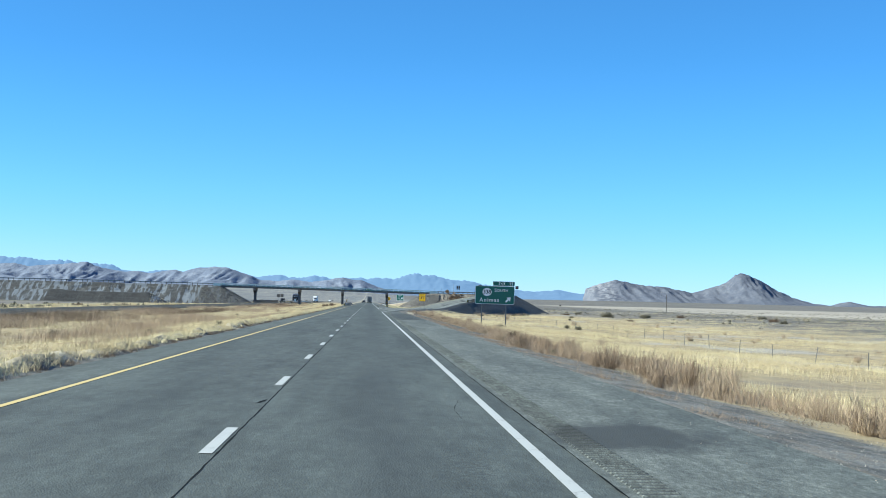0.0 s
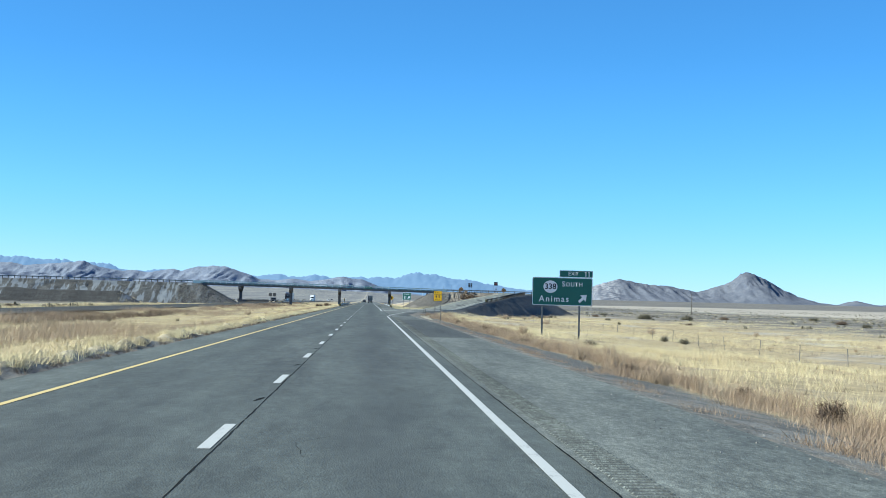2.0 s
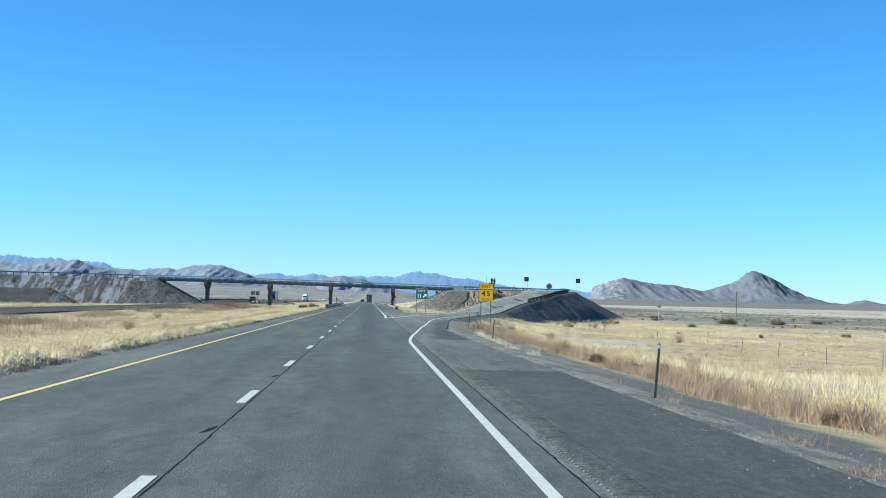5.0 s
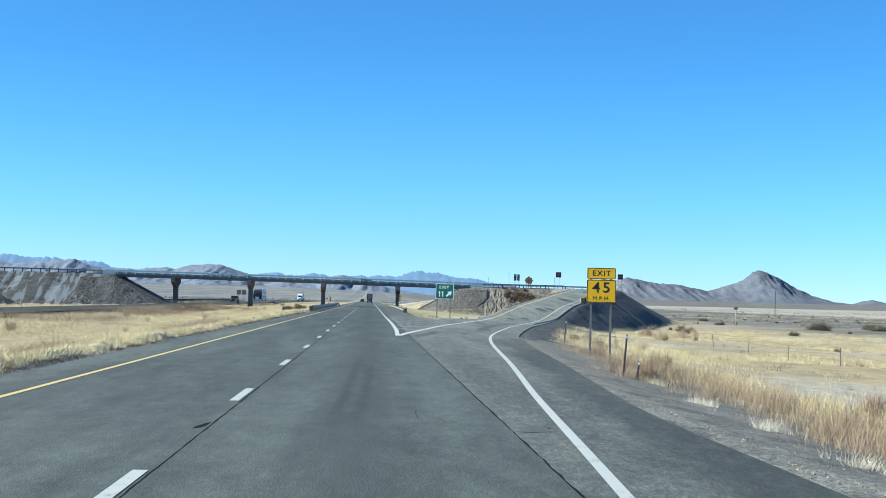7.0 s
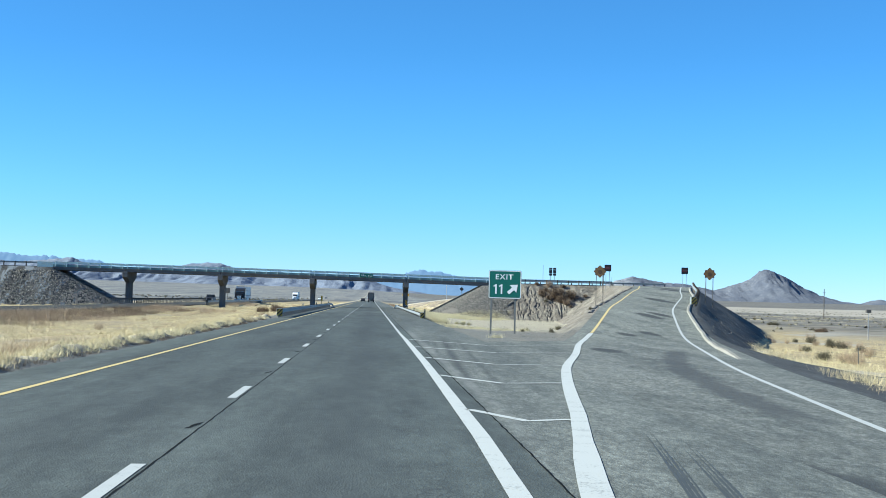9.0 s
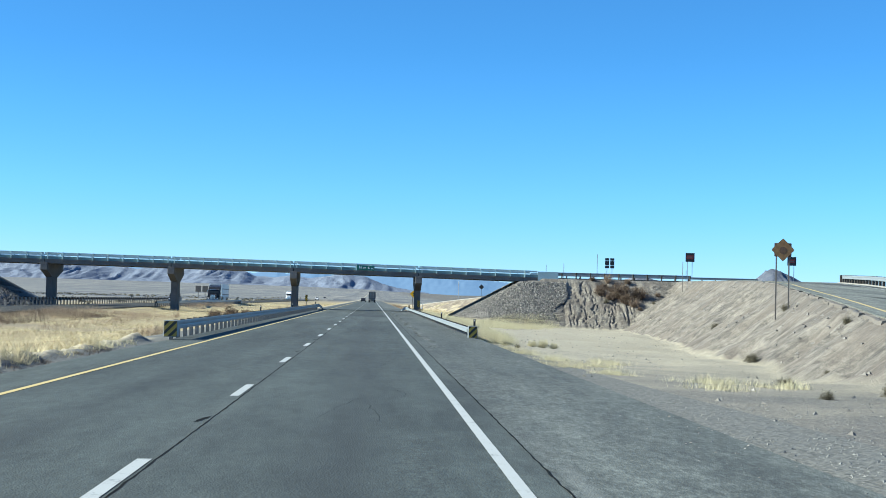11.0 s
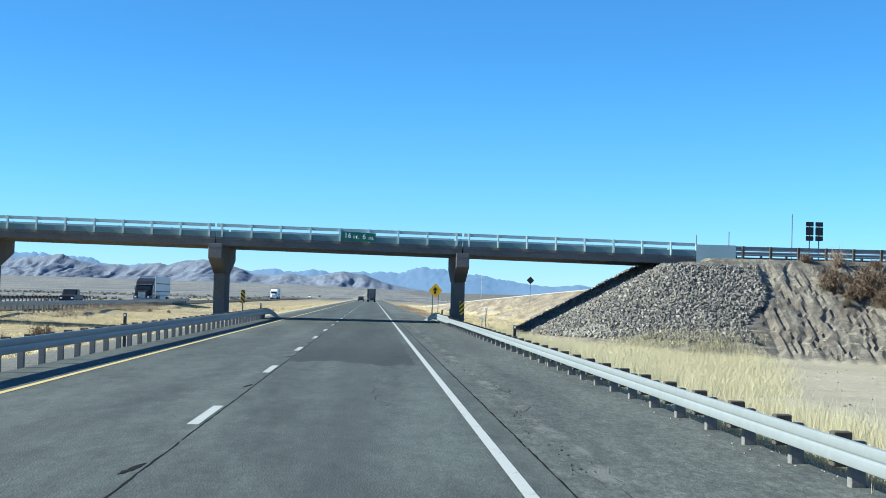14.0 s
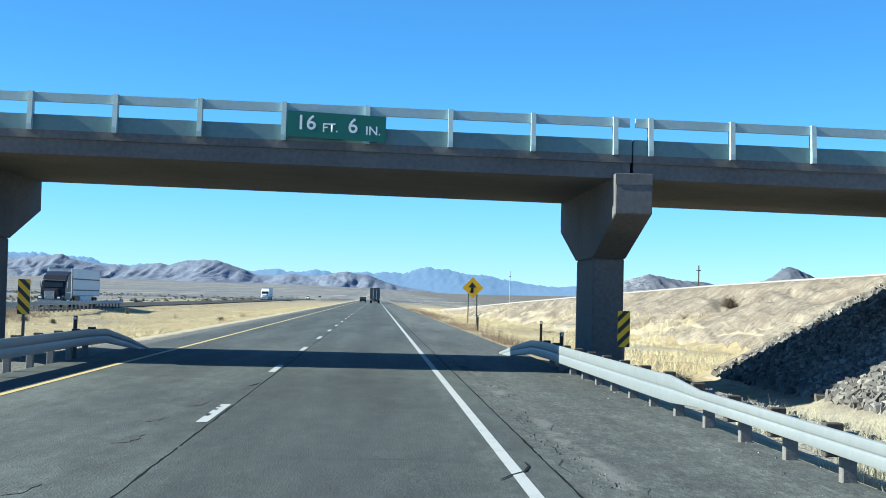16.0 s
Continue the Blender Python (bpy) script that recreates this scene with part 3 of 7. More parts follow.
def fractal(x, y, octaves=4, seed=0):
    return sum(vnoise(x * 2**k, y * 2**k, seed + k) / 2**k for k in range(octaves))


# ---- the plan ----
ROAD_L, LANE_R, ROAD_R = -5.1, 4.05, 7.0
DECK_NEAR, DECK_FAR = 517.2, 526.2
ABUT_L, ABUT_R = -53.0, 24.0
PIERS = (-40.6, -24.2, -8.25, 8.2)
OPP_L, OPP_R = -38.5, -28.0


def cross_z(x):
    """Height of the crossroad's surface, which falls gently to the right and levels out past the bridge."""
    x = np.clip(x, -150.0, 24.0)
    return 5.32 - 0.0135 * x - 0.00006 * x * x


# left edge and right edge of the exit ramp: plan and height
RAMP_L = [(3.6, 276), (4.4, 285), (5.35, 293), (6.3, 301), (7.5, 310), (9.05, 318.5), (10.9, 330.5), (13.1, 342), (14.0, 346.5), (17.3, 363), (21.0, 381.5), (24.4, 396), (31.2, 426.5), (34.2, 439), (40.0, 468), (43.5, 500), (44.0, 519)]
RAMP_R = [(3.75, 210), (4.75, 230), (5.2, 237.6), (6.0, 249), (7.0, 267), (7.9, 279), (9.1, 289), (10.4, 298), (12.1, 309.8), (14.6, 323.5), (17.8, 341), (20.8, 356.5), (25.1, 378), (27.8, 389), (33.3, 411), (37.6, 431.5), (43.6, 458), (47.5, 475), (52.0, 500), (54.0, 519)]
RAMP_Y = np.array([200, 300, 338, 347, 373, 404, 437, 468, 500, 520], float)
RAMP_Z = np.array([0, 0.0, 0.0, 0.13, 1.15, 2.35, 3.55, 4.35, 4.8, 4.93])


def eased(ys, vs, soft):
    """A broken line over y, rounded off over a length of about soft metres, as a fine table."""
    t = np.arange(150.0, 640.0, 1.0)
    v = np.interp(t, ys, vs)
    k = np.exp(-0.5 * (np.arange(-30, 31) / soft) ** 2)
    pad = np.concatenate([v[0] + (np.arange(-30, 0)) * (v[1] - v[0]), v, v[-1] + np.arange(1, 31) * (v[-1] - v[-2])])
    return t, np.convolve(pad, k / k.sum(), "valid")


EDGE = {-1: eased([p[1] for p in RAMP_L], [p[0] for p in RAMP_L], 2.5), 1: eased([p[1] for p in RAMP_R], [p[0] for p in RAMP_R], 4.0), 0: eased(RAMP_Y, RAMP_Z, 4.0)}


def ramp_x(side, y):
    """Left (-1) and right (1) edge of the ramp at y."""
    return np.interp(y, *EDGE[side])


def ramp_z(y):
    return np.interp(y, *EDGE[0])


def channel(u, v, seed):
    """Narrow erosion gullies along the zero lines of a noise, 0 to 1."""
    return np.clip(1 - 2.6 * np.abs(vnoise(u, v, seed)), 0, 1) ** 1.5


def ground_z(x, y, rough=True):
    """The lie of the land on arrays: flats, verges, ramp and crossroad embankments."""
    x, y = np.asarray(x, float), np.asarray(y, float)
    base = np.interp(x, [-4000, -300, -120, -60, -44, -39, -38.3, -28.2, -27.5, -24, -15, -9, -6.3, -5.6, -4.9, 0, 6.9, 7.1, 8.6, 12, 18.5, 30, 60, 300, 4000],
                     [-1.6, -1.6, -1.5, -1.2, -0.9, -0.35, -0.3, -0.3, -0.35, -0.75, -0.85, -0.4, -0.02, -0.05, -0.12, -0.12, -0.12, -0.06, -0.28, -0.72, -1.12, -1.6, -1.9, -1.9, -1.9])
    # level paved gore, then a sandy basin in front of the abutment
    gore = np.clip((y - 270) / 15, 0, 1) * np.clip((420 - y) / 60, 0, 1) * np.clip((x - 6.5) / 1, 0, 1) * np.clip((ramp_x(-1, y) + 6 - x) / 4, 0, 1)
    base = base * (1 - gore) + gore * np.where(x > 3, -0.05 - 0.57 * np.clip((y - 350) / 45, 0, 1), base)
    # alluvial fans that rise to the feet of the mountains
    fan = np.clip((y - 1150) / 3250, 0, 1)
    base = base + 38 * fan * (0.35 + 0.65 * fan) * np.interp(x, [-900, -200, 250, 700], [1.0, 0.85, 0.45, 0.55]) + 0.6 * fan * fractal(x / 300, y / 160, 3, 77)
    if rough:
        amp = np.clip((np.abs(x - 1) - 7.5) / 8, 0, 1) * np.clip((1500 - np.abs(y)) / 500, 0, 1)
        amp = np.where((x > OPP_L - 1) & (x < OPP_R + 1), 0, amp)
        base = base + 0.27 * np.exp(-(((x + 6.1 + 0.15 * vnoise(y / 3, y * 0, 35)) / 0.33) ** 2)) * np.clip(0.55 + 0.6 * fractal(x / 0.6, y / 1.1, 3, 36), 0, 1.2) * (y < 384)
        base = base + amp * (0.16 * fractal(x / 9, y / 9, 3, 3) + 0.05 * fractal(x / 1.3, y / 1.3, 2, 9))
    # crossroad embankment with rounded ends at the abutments
    dy = np.maximum(np.abs(y - 521.7) - 5.9, 0)
    dx = np.where((x > ABUT_L) & (x < ABUT_R), np.where(x > -15, np.maximum(ABUT_R - 1.2 - x, 0) * 1.08, x - ABUT_L + 0.5), np.maximum(x - 56, 0))
    run = np.sqrt(dx**2 + dy**2)
    bank = cross_z(x) - 0.15 - run / 1.95
    bank = np.where((x > ABUT_L) & (x < ABUT_R) & (dy <= 0.5), np.minimum(bank, cross_z(x) - 0.64), bank)
    if rough:
        w = 0.9 * vnoise(x / 3, y / 2.2, 5) + 0.45 * vnoise(x / 1.1, y / 0.9, 6)
        k = np.where(x < 0, 2.2, 1.0)
        g = channel(x / (1.1 * k) + w, y / 11, 11) * np.where(x < 0, 1.8, 1.0) + 0.8 * channel(x / (0.5 * k) - 0.08 * y + w, y / 7, 12) + 0.45 * np.abs(fractal(x / 0.8, y / 1.0, 3, 14))
        deep = np.where(x < 0, 0.38, 0.25) * np.clip(1 - (x - 34) / 9, 0.45, 1) * np.clip(run / 1.2, 0, 1) * np.clip((bank + 2.2) / 1.5, 0, 1)
        bank = bank - deep * g * np.clip((np.abs(x + 14) - np.where(x < 0, 41.5, 38.6)) / 1.5, 0, 1)
    z = np.maximum(base, bank)
    # exit ramp
    inside = (y > 205) & (y < 522)
    zr = ramp_z(y) - 0.05
    dl, dr = ramp_x(-1, y) - 1.3 - x, x - ramp_x(1, y) - 1.8
    d = np.maximum(np.maximum(dl, dr), 0)
    side = zr - d / np.where(dl > 0, 1.55, 1.75 + 5.5 * np.clip((352 - y) / 30, 0, 1))
    if rough:
        side = side - np.where(dl > 0, 0.6, 0.2) * np.clip(d / 1.5, 0, 1) * (channel(y / 2.6 + 0.22 * x + 0.5 * vnoise(x / 3, y / 4, 8), x / 9, 21) + 0.5 * channel(y / 5 + 0.1 * x, x / 9, 24) + 0.3 * np.abs(fractal(x / 1.2, y / 1.4, 2, 22)))
    z = np.where(inside, np.maximum(z, side), z)
    z = np.where(inside & (d <= 0), np.minimum(z, zr), z)
    # entrance ramp beyond the overpass, its mirror image
    ym = 1043.4 - y
    behind = (y > 521) & (y < 745)
    d = np.maximum(np.maximum(ramp_x(-1, ym) - 1.3 - x, x - ramp_x(1, ym) - 1.8), 0)
    side = ramp_z(ym) - 0.1 - d / 2.2
    if rough:
        side = side - 1.0 * np.clip(d / 1.5, 0, 1) * (channel(y / 5 + 0.25 * x + 0.5 * vnoise(x / 3, y / 4, 9), x / 9, 23) + 0.3 * np.abs(fractal(x / 1.2, y / 1.6, 2, 25)))
    z = np.where(behind, np.maximum(z, side), z)
    # grey spoil bank in front of the far embankment
    off = np.sqrt(np.maximum(np.abs(y - 496) - 2, 0) ** 2 + np.maximum(x + 76, 0) ** 2)
    spoil = 2.75 + 0.35 * vnoise(x / 9, y * 0, 28) - off / 1.9
    if rough:
        spoil = spoil - 0.25 * np.abs(fractal(x / 3, y / 3, 3, 27))
    z = np.where((y < 517) & (x < -60), np.maximum(z, spoil), z)
    return z


def gz(x, y):
    return float(ground_z(np.array([x]), np.array([y]))[0])


def spaced(*runs):
    """Grid lines: (start, stop, step) runs joined."""
    return np.unique(np.concatenate([np.arange(a, b, s) for a, b, s in runs]).round(3))


gx = spaced((-5200, -600, 200), (-600, -150, 30), (-150, -112, 3), (-112, -38.6, 1.0), (-38.6, -28, 1.5), (-28, -8, 1.0), (-8, -4.6, 0.2), (-4.6, 6.8, 2.2), (6.8, 12, 0.4), (12, 26, 0.7), (26, 37, 0.22), (37, 42, 0.36), (42, 62, 0.7), (62, 120, 3), (120, 600, 25), (600, 5400, 200))
gy = spaced((-1500, -60, 60), (-60, 0, 4), (0, 260, 1.6), (260, 480, 1.0), (480, 500, 0.6), (500, 505, 0.5), (505, 519, 0.3), (519, 540, 0.6), (540, 760, 1.5), (760, 1500, 20), (1500, 4990, 120), (4990, 4991, 1))
X, Y = np.meshgrid(gx, gy)
Z = ground_z(X, Y)
nx = len(gx)
idx = np.arange(len(gy) * nx).reshape(len(gy), nx)
quads = np.stack([idx[:-1, :-1], idx[:-1, 1:], idx[1:, 1:], idx[1:, :-1]], -1).reshape(-1, 4)
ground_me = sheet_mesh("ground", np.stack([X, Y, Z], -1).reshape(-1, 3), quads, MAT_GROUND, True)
ground_me.materials.append(MAT_BANK)
ground_me.materials.append(MAT_GREYSHADE)
ground_me.materials.append(MAT_PALEBANK)
ground_me.materials.append(MAT_SPOIL)
cx_, cy_ = (X[:-1, :-1] + X[1:, 1:]) / 2, (Y[:-1, :-1] + Y[1:, 1:]) / 2
cz_ = (Z[:-1, :-1] + Z[1:, 1:]) / 2
steep = (cz_ > ground_z(cx_, np.full_like(cy_, 60.0), False) + 0.35) & (np.abs(cx_ + 14) > 20) & (cy_ > 235) & (cy_ < 745)
sand = (cx_ > 7.4 + 1.3 * np.clip((404 - cy_) / 9, 0, 1)) & (cx_ < 46) & (cy_ > 331) & (cy_ < 520) & (cx_ < ramp_x(-1, cy_) + 1)
pale = steep & (cy_ > 523) & (cx_ > 0)
# second term: the ramp's right flank, coloured dark to imitate its shade
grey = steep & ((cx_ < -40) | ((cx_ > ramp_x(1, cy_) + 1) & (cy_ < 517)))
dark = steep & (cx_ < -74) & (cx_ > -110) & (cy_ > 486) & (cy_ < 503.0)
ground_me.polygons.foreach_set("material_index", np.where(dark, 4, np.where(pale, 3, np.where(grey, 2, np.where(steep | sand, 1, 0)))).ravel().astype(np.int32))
# broken crusted faces on the banks, smooth elsewhere
ground_me.polygons.foreach_set("use_smooth", ~(steep & (cx_ > 20) & (cy_ < 519) & (cy_ > 480)).ravel())
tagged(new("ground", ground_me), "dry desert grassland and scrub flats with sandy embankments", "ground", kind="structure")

# ---- pavements ----
def slab(name, x0, x1, y0, y1, z, mat, label, category="road"):
    return single(name, new_box(x0, x1, y0, y1, z - 0.1, z), mat, label, category, kind="structure")


slab("road", ROAD_L, LANE_R, -400, 4600, 0.0, MAT_ROAD, "grey asphalt two-lane highway carriageway with darker wheel tracks")
slab("road_opposite", OPP_L, OPP_R, -400, 4600, -0.18, MAT_OPPOSITE, "grey asphalt carriageway of the opposite direction")
bm = bmesh.new()
rows = []
for y in list(range(-400, 150, 50)) + list(np.arange(160, 282, 4.0)) + [282.5, 300, 345, 380, 450, 600, 1000, 4600]:
    xr = float(np.interp(y, [165, 212], [ROAD_R, 6.55])) if y < 212 else (max(6.55, float(ramp_x(1, y)) + 1.55) if y < 282 else ROAD_R)
    rows.append([bm.verts.new((x, y, z)) for x, z in ((LANE_R, -0.1), (LANE_R, -0.004), (xr, -0.004 - 0.01 * (xr > 7)), (xr + 0.05, -0.12))])
for a, b in zip(rows, rows[1:]):
    for i in range(3):
        bm.faces.new((a[i], a[i + 1], b[i + 1], b[i]))
bmesh.ops.recalc_face_normals(bm, faces=bm.faces)
single("shoulder", bm, MAT_SHOULDER, "coarse grey asphalt shoulder with a patched surface", "shoulder", kind="structure")
bm = bmesh.new()
rows = []
for y in np.arange(276.0, 517.5, 1.0):
    xl = float(np.interp(y, [276, 331, 335], [ROAD_R + 0.02, ROAD_R + 0.02, ramp_x(-1, 335) - 0.5])) if y < 335 else float(ramp_x(-1, y)) - 0.8
    xr = float(ramp_x(1, y)) + 1.4
    z = float(ramp_z(y))
    rows.append([bm.verts.new(p) for p in ((xl, y, z - 0.14), (xl, y, z - 0.006 - 0.004 * (y < 331)), (xr, y, z - 0.006), (xr, y, z - 0.14))])
for a, b in zip(rows, rows[1:]):
    for i in range(3):
        bm.faces.new((a[i], a[i + 1], b[i + 1], b[i]))
bmesh.ops.recalc_face_normals(bm, faces=bm.faces)
single("exit_ramp", bm, MAT_RAMP, "light grey asphalt exit ramp climbing to the overpass road", "ramp", kind="structure")
for x0, x1 in ((-400, ABUT_L), (ABUT_R, 55.0)):
    bm = bmesh.new()
    vs = [bm.verts.new((x, y, cross_z(x) + z)) for z in (-0.12, 0.0) for x, y in ((x0, 517.4), (x1, 517.4), (x1, 526.0), (x0, 526.0))]
    for f in ((4, 5, 6, 7), (0, 1, 5, 4), (1, 2, 6, 5), (2, 3, 7, 6), (3, 0, 4, 7)):
        bm.faces.new([vs[i] for i in f])
    single("crossroad", bm, MAT_SHOULDER, "asphalt county road on top of the embankment", "road", kind="structure")


def pave_z(x, y):
    if y > 276 and x > ROAD_R:
        return float(ramp_z(y)) - 0.006
    return 0.0 if x < LANE_R else -0.004


def line(name, pts, width, mat, label, z_of=pave_z, category="road marking"):
    return single(name, strip(pts, width, z_of, 0.006), mat, label, category, kind="structure")


line("edge_line_left", [(-3.66, y) for y in (-200, 100, 600, 4400)], 0.13, MAT_YELLOW, "worn yellow edge line on grey asphalt")
# the right edge line leaves the mainline and runs up the ramp
def right_edge(y):
    return float(np.interp(y, [200, 206, 209.5, 214.3, 218.8, 225.5, 236.5], [3.66, 3.665, 3.72, 3.9, 4.13, 4.53, float(ramp_x(1, 236.5))]) if y < 236.5 else ramp_x(1, y))


swing = [((right_edge(y - 2) + 2 * right_edge(y) + right_edge(y + 2)) / 4, y) for y in np.arange(198, 512, 2.0)]
line("edge_line_right", [(3.66, -200)] + swing, 0.135, MAT_WHITE, "solid white edge line curving from the highway up the exit ramp")
line("edge_line_right", [(3.66, 341.05), (3.66, 1000), (3.66, 4400)], 0.13, MAT_WHITE, "solid white edge line on grey asphalt")
# gore: a wide V, crossed by five thin bars
line("gore_line", [(3.48, 277.7), (3.66, 290), (3.72, 310), (3.7, 330), (3.66, 341)], [0.2, 0.22, 0.21, 0.18, 0.13], MAT_FRESHWHITE, "wide white gore line")
fine_l = [(float(ramp_x(-1, y)) - 0.24 * max(0.0, 1 - (y - 277.7) / 16), y) for y in np.arange(277.7, 346.5, 2.0)]
line("gore_line", fine_l, [0.3 if p[1] < 288 else 0.25 for p in fine_l], MAT_FRESHWHITE, "wide worn white gore line bending onto the ramp", lambda x, y: pave_z(x, y) + 0.003)
line("ramp_line_left", [(float(ramp_x(-1, y)), y) for y in np.arange(346, 512, 2.0)], 0.15, MAT_YELLOW, "solid yellow edge line on the exit ramp")
for y0, (xm, ym), y1 in ((294.2, (4.5, 292.4), 292.8), (304.0, (5.0, 301.4), 302.0), (313.6, (5.6, 310.0), 310.3), (322.6, (6.4, 318.4), 319.8), (331.5, (6.7, 325.9), 329.2)):
    xe = float(ramp_x(-1, y1)) - 0.12
    pts = [(3.8 + (xm - 3.8) * k / 5, y0 + (ym - y0) * k / 5) for k in range(5)] + [(xm + (xe - xm) * k / 6, ym + (y1 - ym) * k / 6) for k in range(7)]
    line("gore_bar", pts, 0.17, MAT_FRESHWHITE, "thin white cross bar painted in the gore")
for k in range(-8, 60):
    y = 15.2 + 12.192 * k
    line("lane_dash", [(0, y), (0, y + 3.05)], 0.15, MAT_WHITE, "white lane dash on grey asphalt")
bm = bmesh.new()
for k in range(60, 330):
    y = 15.2 + 12.192 * k
    bm.faces.new([bm.verts.new(p) for p in ((-0.075, y, 0.006), (0.075, y, 0.006), (0.075, y + 3.05, 0.006), (-0.075, y + 3.05, 0.006))])
single("far_lane_dashes", bm, MAT_WHITE, "white lane dashes running to the horizon", "road marking", kind="stuff")

# ---- mountains ----
def mountain_range(name, crest, y, depth, mat, label, seed, seen_from=242.0, step=5.5, rugged=1.0, hills=0.0, rough=0.02):
    """A ridge over its summits and saddles (across, up: tangents of the angle seen from the road), with spurs and ravines that run down to the plain."""
    d = y - seen_from
    cu, ch = np.array([c[0] for c in crest]) * d, np.array([c[1] for c in crest]) * d + EYE
    xs = np.arange(cu[0] - 60, cu[-1] + 60, step)
    ys = np.concatenate([np.linspace(-depth * 1.45, -depth * 0.06, 74), np.linspace(-depth * 0.05, depth * 0.25, 9)])
    XX, YY = np.meshgrid(xs, ys)
    t = np.clip(np.where(YY < 0, -YY, YY * 3) / depth, 0, 1.5)
    # ravines fan out below the crest, so its profile is read at a warped place
    f = 1.15
    wx = XX + f * (14 * np.clip(t, 0, 1) * fractal(XX / 240, YY / 260, 3, seed) + 2.0 * fractal(XX / 24, YY / 40, 3, seed + 2))
    crag = 0.6 - np.abs(fractal(XX / 46, YY / 90, 3, seed + 7)) - 0.8 * np.abs(fractal(XX / 15, YY / 40, 2, seed + 8))
    top = np.interp(wx, cu, ch, left=0, right=0) * (1 + rough * crag)
    sx = wx + 0.25 * YY * vnoise(XX / 210, XX * 0, seed + 5)
    big = np.abs(fractal(sx / (95 * f), YY / (420 * f), 2, seed + 40))
    fine = np.abs(fractal(sx / (30 * f), YY / (150 * f), 3, seed + 50))
    fall = np.clip(1 - t / (0.95 + 0.35 * vnoise(sx / (120 * f), XX * 0, seed + 60)), 0, 1) ** 1.15
    bite = np.clip(t * 5, 0, 1)
    H = top * fall * (1 - rugged * bite * (0.34 * np.clip(big, 0, 1) + 0.24 * np.clip(fine, 0, 1)))
    if hills:
        # low foothills in front of the main crest
        h = hills * np.mean(ch) * np.clip(0.35 + fractal(XX / (110 * f), YY / (130 * f), 4, seed + 70), 0, 1.3) * np.clip(1 - np.abs(t - 0.75) / 0.5, 0, 1)
        H = np.maximum(H, h * np.clip((top - 6) / 30, 0, 1))
    H = np.where(H < 0.6, H - 3, H) - 0.4
    n = len(xs)
    ii = np.arange(len(ys) * n).reshape(len(ys), n)
    q = np.stack([ii[:-1, :-1], ii[:-1, 1:], ii[1:, 1:], ii[1:, :-1]], -1).reshape(-1, 4)
    V = np.stack([XX, YY + y, H], -1).reshape(-1, 3)
    return tagged(new(name, sheet_mesh(name, V, q, mat, True)), label, "mountain range", kind="structure")


mountain_range("backdrop_range_left", [(-0.37, 0.018), (-0.33, 0.022), (-0.29, 0.0205), (-0.264, 0.0222), (-0.252, 0.02), (-0.235, 0.0218), (-0.224, 0.0225), (-0.211, 0.0246), (-0.203, 0.0213), (-0.183, 0.0174), (-0.174, 0.0186), (-0.164, 0.0169), (-0.153, 0.0188), (-0.145, 0.0202), (-0.139, 0.0186), (-0.126, 0.0222), (-0.1155, 0.0234), (-0.105, 0.0224), (-0.095, 0.0192), (-0.081, 0.0142), (-0.07, 0.0132), (-0.056, 0.0149), (-0.0445, 0.0133), (-0.0325, 0.0152), (-0.0202, 0.0175), (-0.012, 0.0157), (-0.006, 0.0158), (0.0066, 0.0108), (0.0148, 0.0083), (0.03, 0.006), (0.05, 0.003)], 4780, 620, MAT_RANGE, "bare desert mountain range tinted with blue haze", 100, rugged=0.68, hills=0.2, rough=0.03)
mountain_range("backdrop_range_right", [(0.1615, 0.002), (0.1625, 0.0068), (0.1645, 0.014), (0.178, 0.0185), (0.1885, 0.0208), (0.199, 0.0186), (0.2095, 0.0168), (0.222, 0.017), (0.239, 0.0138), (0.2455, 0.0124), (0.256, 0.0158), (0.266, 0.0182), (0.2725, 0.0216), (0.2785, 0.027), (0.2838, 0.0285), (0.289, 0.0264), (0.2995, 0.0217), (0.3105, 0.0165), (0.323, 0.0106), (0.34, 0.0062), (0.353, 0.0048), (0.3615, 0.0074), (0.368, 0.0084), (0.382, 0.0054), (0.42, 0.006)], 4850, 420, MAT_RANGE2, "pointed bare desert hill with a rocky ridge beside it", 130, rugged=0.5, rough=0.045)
mountain_range("backdrop_range_far", [(-0.37, 0.024), (-0.3, 0.027), (-0.264, 0.026), (-0.256, 0.0266), (-0.24, 0.0243), (-0.224, 0.0255), (-0.217, 0.0233), (-0.2, 0.0229), (-0.192, 0.0223), (-0.1825, 0.0183), (-0.164, 0.0179), (-0.159, 0.0196), (-0.1515, 0.0189), (-0.12, 0.015), (-0.0815, 0.0164), (-0.0662, 0.0179), (-0.0604, 0.0158), (-0.0523, 0.0164), (-0.041, 0.0182), (-0.0255, 0.0162), (0.0001, 0.0177), (0.0185, 0.0174), (0.0347, 0.0221), (0.0429, 0.0219), (0.0595, 0.0184), (0.076, 0.0168), (0.107, 0.0115), (0.1255, 0.0099), (0.142, 0.0119), (0.1545, 0.0098), (0.17, 0.0088), (0.22, 0.007)], 4940, 240, MAT_BLUE, "distant mountain range on the horizon, blue from painted haze", 160, rugged=0.1, rough=0.06)

